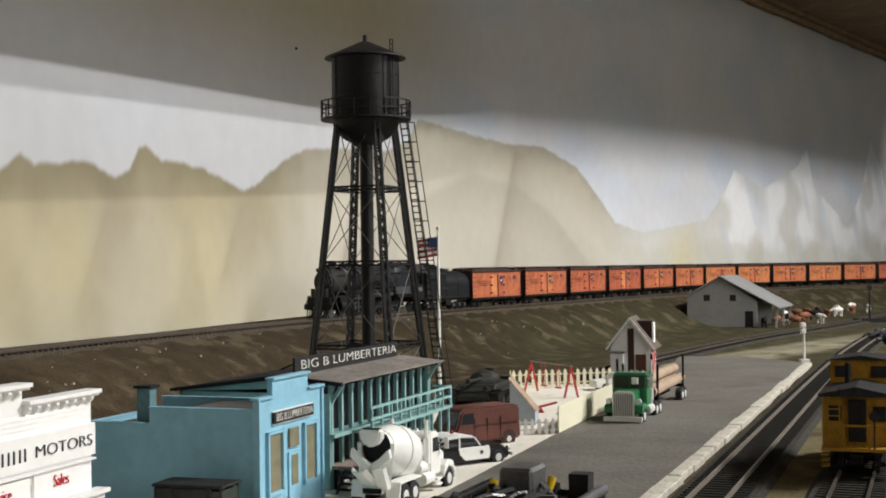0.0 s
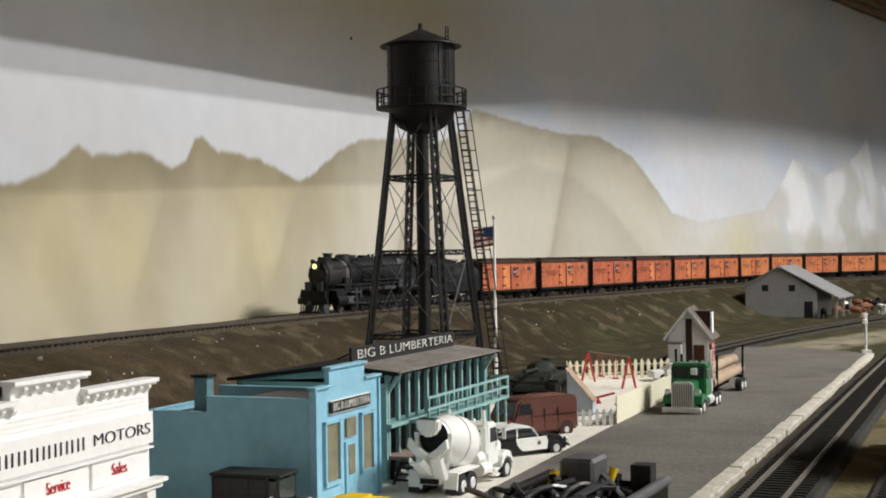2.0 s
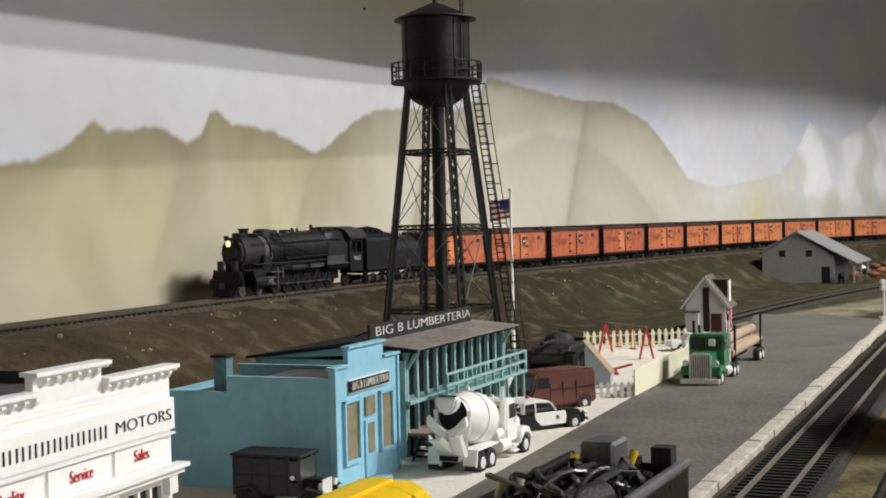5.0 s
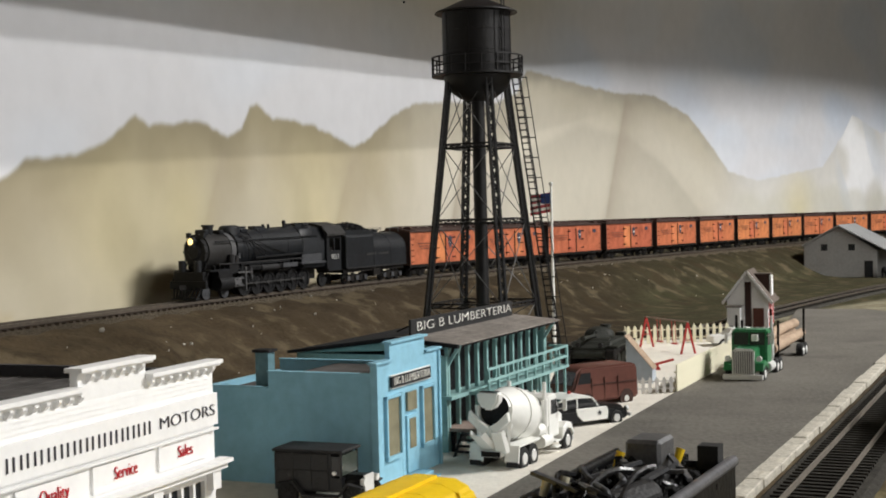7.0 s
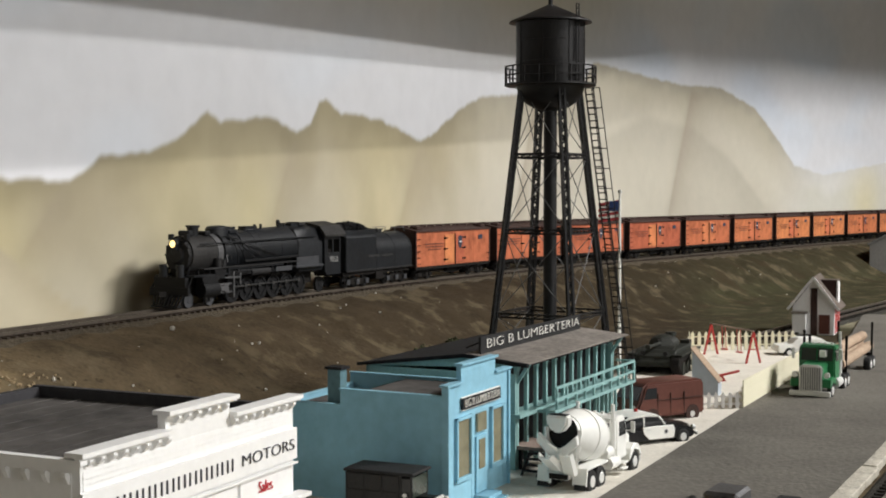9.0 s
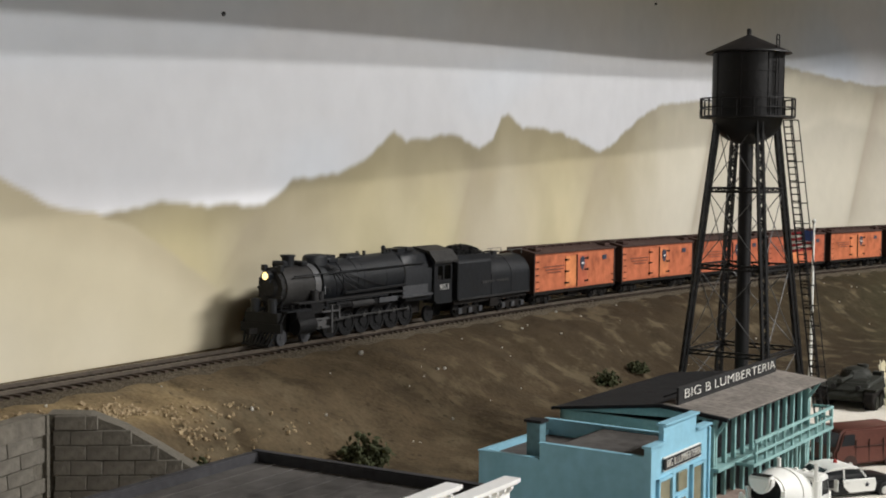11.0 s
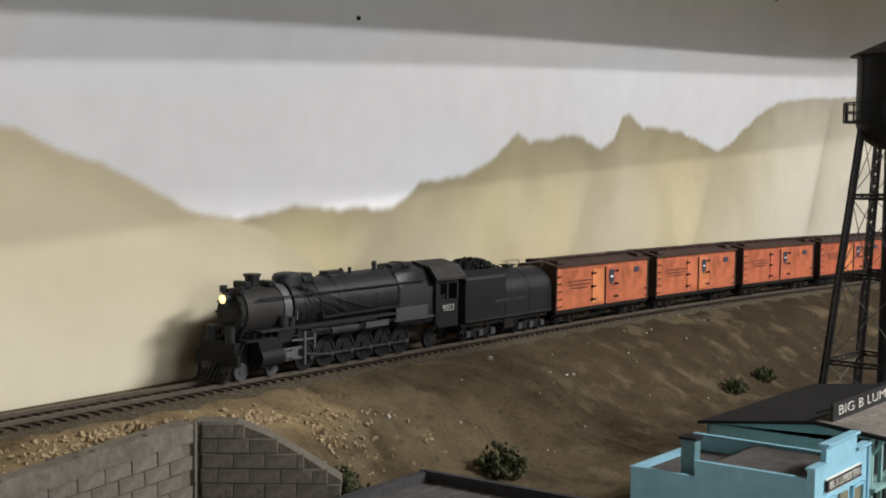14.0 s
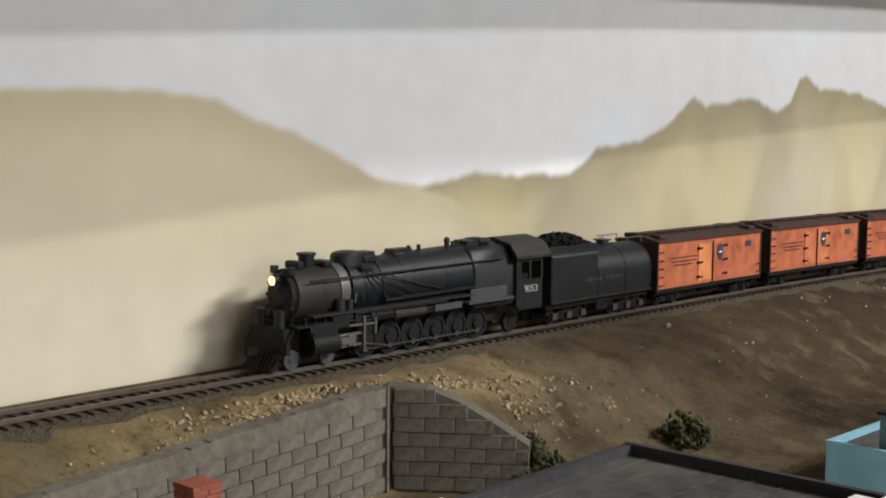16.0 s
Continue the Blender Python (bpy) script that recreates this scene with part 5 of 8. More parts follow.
def lumber_shed():
    sh = thing("lumber_shed", "teal two-storey lumber shed with grey board roof, gallery and long sign", "shed", street(-0.051, 0.638, 20.0))
    L, zr = 0.140, 0.0522
    bm = B()
    prism(bm, [(-0.0012, zr), (0.030, 0.0552), (0.090, 0.0480), (0.090, 0.0495), (0.030, 0.0568), (-0.0012, zr + 0.0015)], "x", -0.002, L)
    roof = part("roof", bm, M["tar"], sh, "dark tar roof of the shed")
    bm = B()
    n = 22
    for i in range(n):
        a, b = -0.003 + (L + 0.004) * i / n, -0.003 + (L + 0.004) * (i + 1) / n - 0.0002
        prism(bm, [(-0.003, zr + 0.0013), (0.0305, 0.0568), (0.0305, 0.0574), (-0.003, zr + 0.0020)], "x", a, b)
    tagged(part("roof_board", bm, M["roofgrey"], roof, "weathered grey roof boards"), kind="stuff")
    bm = B()
    prism(bm, [(-0.0035, zr + 0.0002), (0.0305, 0.0556), (0.0905, 0.0482), (0.0905, 0.0497), (0.0305, 0.0574), (-0.0035, zr + 0.0020)], "x", -0.0052, -0.0030)
    part("gable_trim", bm, M["tar"], roof, "black gable edge of the roof")
    bm = B()
    span(bm, 0.001, L - 0.006, 0.0238, 0.0250, 0.0560, 0.0652)
    sign = part("sign_board", bm, M["signblack"], sh, "black sign board with white letters")
    bm = B()
    for i in range(6):
        bar(bm, (0.006 + i * 0.025, 0.0255, 0.0625), (0.006 + i * 0.025, 0.034, 0.0590), 0.0007)
    part("brace", bm, M["tar"], sign)
    writing("BIG B LUMBERTERIA", 0.0066, M["signwhite"], sign, Matrix.Translation((L / 2 - 0.001, 0.0235, 0.0612)) @ pose(0, 0, 0, 90, 0, 0), width=0.124)
    # walls: solid back and sides, open front with posts and gallery
    bm = B()
    span(bm, 0.0, 0.0016, 0.005, 0.088, 0, 0.0480)
    span(bm, L - 0.003, L - 0.0014, 0.005, 0.088, 0, 0.0480)
    span(bm, 0.0, L - 0.003, 0.086, 0.088, 0, 0.0478)
    prism(bm, [(0.005, 0.0515), (0.030, 0.0550), (0.088, 0.0480)], "x", 0.0, 0.0016)
    prism(bm, [(0.005, 0.0515), (0.030, 0.0550), (0.088, 0.0480)], "x", L - 0.003, L - 0.0014)
    part("wall", bm, M["teal"], sh)
    # near-black sheet puts the shade of the open interior into colour
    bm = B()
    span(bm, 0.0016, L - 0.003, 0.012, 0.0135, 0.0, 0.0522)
    part("inner_wall", bm, M["tar"], sh, "near-black sheet behind the posts for the shaded interior")
    bm = B()
    span(bm, -0.001, L - 0.001, 0.002, 0.013, 0.0270, 0.0288)
    span(bm, 0.020, L + 0.001, -0.0075, 0.003, 0.0270, 0.0285)
    gal = part("gallery_floor", bm, M["teal"], sh)
    for i in range(12):
        x = 0.003 + i * (L - 0.008) / 11
        bm = B()
        bar(bm, (x, 0.0058, 0), (x, 0.0058, zr + 0.0012), 0.0019)
        if i in (0, 11):
            bar(bm, (x, 0.0055, 0.0435), (x, -0.0010, 0.0532), 0.0015)
        part("post", bm, M["teal"], sh)
        bm = B()
        bar(bm, (x, 0.0058, 0.0460), (x + 0.0045, 0.0058, 0.0525), 0.0010)
        part("knee_brace", bm, M["teal"], sh)
    bm = B()
    for i in range(10):
        x = 0.024 + i * 0.0128
        bar(bm, (x, -0.0068, 0.0285), (x, -0.0068, 0.0395), 0.0011)
    for zz in (0.0335, 0.0392):
        bar(bm, (0.022, -0.0068, zz), (L + 0.0005, -0.0068, zz), 0.0012)
    for y in (-0.0068, 0.0):
        bar(bm, (L, y, 0.0285), (L, y, 0.0395), 0.0011)
    for zz in (0.0335, 0.0392):
        bar(bm, (L, -0.0068, zz), (L, 0.004, zz), 0.0011)
    part("balustrade", bm, M["teal"], gal, "pale teal gallery railing")
    for i in range(9):
        x = 0.030 + i * 0.0134
        bm = B()
        bar(bm, (x, -0.0062, 0), (x, -0.0062, 0.0270), 0.0013)
        part("gallery_post", bm, M["teal"], gal)
    bm = B()
    span(bm, 0.002, 0.030, -0.011, 0.008, 0.0115, 0.0132)
    dock = part("loading_dock", bm, M["dockwood"], sh, "faded pinkish grey plank loading dock")
    for x in (0.004, 0.028):
        for y in (-0.010, 0.004):
            bm = B()
            bar(bm, (x, y, 0), (x, y, 0.0115), 0.0014)
            part("dock_post", bm, M["tar"], dock)
    bm = B()
    for i in range(5):
        box(bm, 0.0005 - i * 0.0022, -0.006, 0.0108 - i * 0.0024, 0.0030, 0.0085, 0.0007)
    for y in (-0.0100, -0.0020):
        bar(bm, (0.002, y, 0.0115), (-0.0100, y, 0.0002), 0.0010)
    part("stair", bm, M["grimy"], dock, "dark wooden stair to the dock")


def motor_shop():
    sh = thing("car_dealership", "white clapboard dealership with bracketed cornice, dark flat roof and red lettering", "dealership", street(-0.1375, 0.3095, 17.5))
    L, D, zt = 0.0985, 0.100, 0.0735
    bm = B()
    prism(bm, [(0, 0), (0, zt), (0.034, zt), (0.034, 0.0785), (0.064, 0.0785), (0.064, zt), (L, zt), (L, 0.0395), (0, 0.0395)][1:], "y", 0, 0.0025)
    for x0, x1 in ((0, 0.006), (0.028, 0.0335), (0.062, 0.0675), (L - 0.006, L)):
        span(bm, x0, x1, 0, 0.0025, 0, 0.0396)
    front = part("facade", bm, M["white"], sh)
    bm = B()
    clapboards(bm, 0.001, L - 0.001, 0, 0.0500, 0.0700, step=0.0014, out=0.00025)
    tagged(part("clapboard", bm, M["white"], front), kind="stuff")
    for x0, x1, z in ((-0.002, 0.034, zt), (0.0325, 0.0655, 0.0785), (0.064, L + 0.0022, zt)):
        bm = B()
        prism(bm, [(-0.0026, z - 0.0006), (-0.0026, z + 0.0006), (0.0030, z + 0.0006), (0.0030, z - 0.0006), (-0.0001, z - 0.0006), (-0.0001, z - 0.0014), (-0.0016, z - 0.0014), (-0.0016, z - 0.0006)], "x", x0, x1)
        part("cornice", bm, M["white"], front)
    for i in range(22):
        x = 0.002 + i * (L - 0.004) / 21
        z = 0.0785 if 0.034 < x < 0.064 else zt
        bm = B()
        prism(bm, [(0, z - 0.0014), (-0.0020, z - 0.0014), (-0.0020, z - 0.0020), (-0.0008, z - 0.0034), (0, z - 0.0034)], "x", x - 0.0007, x + 0.0007)
        part("bracket", bm, M["white"], front)
    bm = B()
    span(bm, -0.0005, L + 0.0005, -0.0012, 0, 0.0545, 0.0640)
    span(bm, 0.0, L, -0.0018, 0, 0.0530, 0.0536)
    part("name_board", bm, M["white"], front)
    bm = B()
    for i in range(12):
        for dx in (-0.0012, 0.0012):
            box(bm, 0.0060 + i * 0.0051 + dx, -0.0014, 0.0590, 0.0004, 0.0004, 0.0036)
    part("lettering_bar", bm, M["letter"], front)
    writing("MOTORS", 0.0049, M["letter"], front, Matrix.Translation((0.0825, -0.0014, 0.0590)) @ pose(0, 0, 0, 90, 0, 0), width=0.0285)
    for (x0, x1, z0), word in (((0.008, 0.036, 0.0446), "Quality"), ((0.038, 0.066, 0.0450), "Service"), ((0.068, 0.094, 0.0454), "Sales")):
        bm = B()
        span(bm, x0, x1, -0.0009, 0, z0, z0 + 0.0074)
        pb = part("panel_board", bm, M["white"], front)
        writing(word, 0.0050, M["signred"], pb, Matrix.Translation(((x0 + x1) / 2, -0.0012, z0 + 0.0040)) @ pose(0, 0, 0, 90, 0, 0), width={"Quality": 0.0112, "Service": 0.0102, "Sales": 0.0074}[word])
    bm = B()
    span(bm, -0.003, L + 0.003, -0.0048, 0.0, 0.0428, 0.0440)
    span(bm, -0.002, L + 0.002, -0.0034, 0.0, 0.0410, 0.0428)
    part("ledge", bm, M["white"], front)
    for x0, x1 in ((0.006, 0.028), (0.0335, 0.062), (0.0675, L - 0.006)):
        bm = B()
        k = 4
        for i in range(k + 1):
            xx = x0 + (x1 - x0) * i / k
            span(bm, xx - 0.0006, xx + 0.0006, -0.0004, 0.001, 0.003, 0.0398)
        for zz in (0.004, 0.0290, 0.0385):
            span(bm, x0, x1, -0.0005, 0.001, zz, zz + 0.0013)
        win = part("window", bm, M["white"], front)
        bm = B()
        span(bm, x0, x1, 0.0010, 0.0014, 0.003, 0.0394)
        part("pane", bm, M["darkglass"], win)
    for x in (0.003, 0.0307, 0.0648, L - 0.003):
        bm = B()
        box(bm, x, -0.0014, 0.0380, 0.0045, 0.0024, 0.0056)
        part("capital", bm, M["white"], front)
    bm = B()
    span(bm, 0.0, 0.002, 0.0025, D, 0, 0.0705)
    span(bm, L - 0.002, L, 0.0025, D, 0, 0.0705)
    span(bm, 0.002, L - 0.002, D - 0.002, D, 0, 0.0700)
    walls = part("wall", bm, M["white"], sh)
    bm = B()
    clapboards(bm, 0.0025, D, 0.0, 0.0, 0.0700, step=0.0018, out=0.0003, axis="y")
    tagged(part("clapboard", bm, M["white"], walls), kind="stuff")
    bm = B()
    span(bm, 0.002, L - 0.002, 0.0025, D - 0.002, 0.0660, 0.0675)
    roof = part("roof", bm, M["roofwash"], sh, "weathered dark grey flat roof behind the parapet")
    bm = B()
    span(bm, -0.0003, 0.0023, 0.003, D + 0.0005, 0.0703, 0.0712)
    span(bm, L - 0.0023, L + 0.0003, 0.003, D + 0.0005, 0.0703, 0.0712)
    span(bm, 0.0023, L - 0.0023, D - 0.0023, D + 0.0005, 0.0698, 0.0708)
    part("coping", bm, M["lining"], roof)
    bm = B()
    span(bm, -0.0022, 0.0003, -0.0020, D, 0.0712, 0.0724)
    span(bm, -0.0012, 0.0000, -0.0010, D, 0.0690, 0.0712)
    part("side_cornice", bm, M["white"], walls)
    for i in range(16):
        bm = B()
        prism(bm, [(0, 0.0690), (-0.0018, 0.0690), (-0.0018, 0.0680), (-0.0006, 0.0660), (0, 0.0660)], "y", 0.003 + i * 0.0062, 0.0044 + i * 0.0062)
        part("bracket", bm, M["white"], walls)
    for i in range(9):
        bm = B()
        span(bm, 0.0026, L - 0.0026, 0.010 + i * 0.0100, 0.0104 + i * 0.0100, 0.0675, 0.0678)
        part("roof_seam", bm, M["roofwash"], roof)
    for a in ((0.0021, 0.0026, 0.0027, D - 0.002, 0.0675, 0.0704), (L - 0.0026, L - 0.0021, 0.0027, D - 0.002, 0.0675, 0.0704), (0.0026, L - 0.0026, D - 0.0026, D - 0.0021, 0.0675, 0.0700), (0.0026, L - 0.0026, 0.0027, 0.0031, 0.0675, 0.0715)):
        bm = B()
        span(bm, *a)
        part("parapet_lining", bm, M["lining"], roof)


# ---- small things of the town; a vehicle faces +x in its own space ----
def heading(x, y, deg, z=0.0):
    """At a place, with +x pointing along a compass heading (0 is ahead, 90 to the right)."""
    return Matrix.Translation((x, y, z)) @ Matrix.Rotation(math.radians(90 - deg), 4, "Z")


def road_wheel(parent, x, y, r, w=0.0028, hub="chrome"):
    bm = B()
    rod(bm, (0, -w / 2, 0), (0, w / 2, 0), r, seg=18)
    soften(bm, r * 0.12)
    t = part("wheel", bm, M["tyre"], parent, smooth=True, at=pose(x, y, r))
    bm = B()
    s = 1 if y > 0 else -1
    rod(bm, (0, s * w * 0.45, 0), (0, s * (w / 2 + 0.0003), 0), r * 0.55, r * 0.45, seg=12)
    part("hub", bm, M[hub], t)
    return t


def mixer_truck():
    t = thing("concrete_mixer_truck", "all-white concrete mixer truck with ribbed drum and rear chute", "truck", heading(-0.0290, 0.607, 22.6) @ Matrix.Scale(0.90, 4))
    bm = B()
    span(bm, -0.012, 0.062, -0.0045, 0.0045, 0.0078, 0.0112)
    part("frame", bm, M["whitepl"], t)
    a = Matrix.Translation((0.0125, 0, 0.0262)) @ Matrix.Rotation(math.radians(13), 4, "Y")
    prof = [(-0.0205, 0.0082), (-0.0180, 0.0090), (-0.0120, 0.0112), (-0.0040, 0.0134), (0.0030, 0.0138), (0.0090, 0.0130), (0.0150, 0.0098), (0.0175, 0.0070)]
    bm = B()
    n = 32
    rings = [[bm.verts.new(a @ Vector((x, r * math.cos(k * math.tau / n), r * math.sin(k * math.tau / n)))) for k in range(n)] for x, r in prof]
    for r0, r1 in zip(rings, rings[1:]):
        for k in range(n):
            bm.faces.new((r0[k], r0[(k + 1) % n], r1[(k + 1) % n], r1[k]))
    bm.faces.new(rings[-1])
    bmesh.ops.recalc_face_normals(bm, faces=bm.faces)
    drum = part("drum", bm, M["whitepl"], t, "white mixing drum", True)
    for x, r in ((-0.0180, 0.0091), (-0.0040, 0.0135), (0.0090, 0.0131)):
        bm = B()
        rod(bm, (x - 0.0004, 0, 0), (x + 0.0004, 0, 0), r + 0.00025, seg=32, m=a)
        part("drum_band", bm, M["whitepl"], drum)
    # black disc stands for the shade inside the drum
    bm = B()
    rod(bm, (-0.0190, 0, 0), (-0.0180, 0, 0), 0.0080, seg=24, m=a)
    part("drum_mouth", bm, M["gear"], drum, "dark disc for the shaded inside of the drum mouth")
    # charging hopper hangs over the mouth
    bm = B()
    prism(bm, [(-0.0062, 0.0405), (0.0062, 0.0405), (0.0056, 0.0358), (0.0024, 0.0318), (-0.0024, 0.0318), (-0.0056, 0.0358)], "x", -0.0150, -0.0085)
    soften(bm, 0.0010, 2)
    part("hopper", bm, M["whitepl"], t, "white charging hopper over the drum mouth", True)
    # black plate on the solid hopper, for the shade inside it
    bm = B()
    span(bm, -0.0140, -0.0095, -0.0046, 0.0046, 0.0403, 0.0408)
    part("hopper_opening", bm, M["gear"], t)
    for sy in (-1, 1):
        bm = B()
        bar(bm, (-0.0085, sy * 0.0075, 0.010), (-0.0075, sy * 0.0092, 0.0330), 0.0016)
        bar(bm, (-0.0085, sy * 0.0045, 0.010), (-0.0030, sy * 0.0075, 0.0240), 0.0014)
        part("drum_stand", bm, M["whitepl"], t)
        bm = B()
        prism(bm, [(0, 0.0165), (sy * 0.0112, 0.0265), (sy * 0.0104, 0.0312), (sy * 0.0050, 0.0262), (0, 0.0232)], "x", -0.0148, -0.0118)
        soften(bm, 0.0004)
        part("chute_wing", bm, M["whitepl"], t, "white splayed catch plate below the drum mouth")
        bm = B()
        span(bm, -0.0078, 0.0190, sy * 0.0135, sy * 0.0060, 0.0128, 0.0138)
        prism(bm, [(-0.0078, 0.0138), (-0.0092, 0.0050), (-0.0082, 0.0050), (-0.0068, 0.0130)], "y", sy * 0.0135, sy * 0.0060)
        part("mudguard", bm, M["whitepl"], t)
        bm = B()
        span(bm, -0.0094, -0.0088, sy * 0.0132, sy * 0.0070, 0.0030, 0.0056)
        part("mud_flap", bm, M["tyre"], t)
    bm = B()
    m = Matrix.Translation((-0.0150, 0.0030, 0.0150)) @ Matrix.Rotation(math.radians(-12), 4, "Z") @ Matrix.Rotation(math.radians(38), 4, "Y")
    prism(bm, [(-0.0046, 0.0026), (-0.0040, 0.0032), (-0.0030, 0.0008), (0.0030, 0.0008), (0.0040, 0.0032), (0.0046, 0.0026), (0.0034, 0), (-0.0034, 0)], "x", -0.0075, 0.0075, m=m)
    part("chute", bm, M["whitepl"], t, "white trough delivery chute")
    bm = B()
    m = Matrix.Translation((-0.0140, -0.0055, 0.0150)) @ Matrix.Rotation(math.radians(62), 4, "Y")
    prism(bm, [(-0.0036, 0.0024), (-0.0030, 0.0030), (-0.0024, 0.0008), (0.0024, 0.0008), (0.0030, 0.0030), (0.0036, 0.0024), (0.0028, 0), (-0.0028, 0)], "x", -0.0070, 0.0055, m=m)
    part("spare_chute", bm, M["whitepl"], t)
    bm = B()
    rod(bm, (0.0215, -0.0095, 0.0160), (0.0300, -0.0095, 0.0160), 0.0030, seg=14)
    part("water_tank", bm, M["whitepl"], t, smooth=True)
    bm = B()
    prism(bm, [(0.0350, 0.010), (0.0350, 0.0315), (0.0375, 0.0330), (0.0465, 0.0328), (0.0492, 0.0240), (0.0492, 0.010)], "y", -0.0115, 0.0115)
    soften(bm, 0.0008, 2)
    cab = part("cab", bm, M["whitepl"], t)
    for sy in (-1, 1):
        bm = B()
        prism(bm, [(0.0385, 0.0225), (0.0385, 0.0300), (0.0458, 0.0300), (0.0475, 0.0240), (0.0475, 0.0225)], "y", sy * 0.0113, sy * 0.0117)
        part("side_window", bm, M["darkglass"], cab)
    bm = B()
    span(bm, 0.0346, 0.0351, -0.0085, 0.0085, 0.0235, 0.0295)
    part("rear_window", bm, M["darkglass"], cab)
    bm = B()
    prism(bm, [(0.0493, 0.0245), (0.0470, 0.0312), (0.0464, 0.0308), (0.0487, 0.0244)], "y", -0.0100, 0.0100)
    part("windscreen", bm, M["darkglass"], cab)
    bm = B()
    prism(bm, [(0.0492, 0.009), (0.0492, 0.0222), (0.0640, 0.0205), (0.0652, 0.0185), (0.0652, 0.009)], "y", -0.0068, 0.0068)
    soften(bm, 0.0010, 2)
    part("bonnet", bm, M["whitepl"], t)
    for sy in (-1, 1):
        bm = B()
        prism(bm, [(0.0490, 0.0075), (0.0505, 0.0138), (0.0560, 0.0165), (0.0620, 0.0150), (0.0660, 0.0095), (0.0655, 0.0075), (0.0615, 0.0115), (0.0560, 0.0128), (0.0525, 0.0105)], "y", sy * 0.0065, sy * 0.0135)
        soften(bm, 0.0004)
        part("mudguard", bm, M["whitepl"], t)
        bm = B()
        rod(bm, (0.0335, sy * 0.0100, 0.012), (0.0335, sy * 0.0100, 0.0400), 0.0011, seg=10)
        rod(bm, (0.0335, sy * 0.0100, 0.017), (0.0335, sy * 0.0100, 0.031), 0.0019, seg=12)
        part("exhaust_pipe", bm, M["whitepl"], t, "white upright exhaust pipe", True)
        bm = B()
        rod(bm, (0.0270, sy * 0.0095, 0.0095), (0.0385, sy * 0.0095, 0.0095), 0.0034, seg=14)
        part("fuel_tank", bm, M["whitepl"], t, smooth=True)
        bm = B()
        bar(bm, (0.0480, sy * 0.0115, 0.0240), (0.0490, sy * 0.0150, 0.0245), 0.0005)
        box(bm, 0.0490, sy * 0.0150, 0.0262, 0.0008, 0.0022, 0.0060)
        part("mirror", bm, M["whitepl"], t)
        bm = B()
        for zz in (0.0050, 0.0080):
            box(bm, 0.0430, sy * 0.0118, zz, 0.0070, 0.0036, 0.0008)
        part("step", bm, M["whitepl"], t)
        for x in (0.0, 0.0115):
            road_wheel(t, x, sy * 0.0105, 0.0060, 0.0052)
        road_wheel(t, 0.0575, sy * 0.0115, 0.0060, 0.0032)
    for i in range(3):
        bm = B()
        box(bm, 0.0435, -0.0045 + i * 0.0045, 0.0334, 0.0018, 0.0014, 0.0012)
        part("roof_lamp", bm, M["whitepl"], cab)
    bm = B()
    span(bm, -0.0130, -0.0118, -0.0050, 0.0050, 0.0082, 0.0108)
    part("rear_beam", bm, M["under"], t)
    bm = B()
    span(bm, 0.0652, 0.0670, -0.0125, 0.0125, 0.0050, 0.0082)
    part("bumper", bm, M["chrome"], t)


def car_body(bm, profile, half, roof_from, tuck):
    """A pressed body from a side profile, narrower above the belt line."""
    prism(bm, profile, "y", -half, half)
    for v in bm.verts:
        if v.co.z > roof_from:
            v.co.y *= 1 - tuck * min(1, (v.co.z - roof_from) / 0.004)


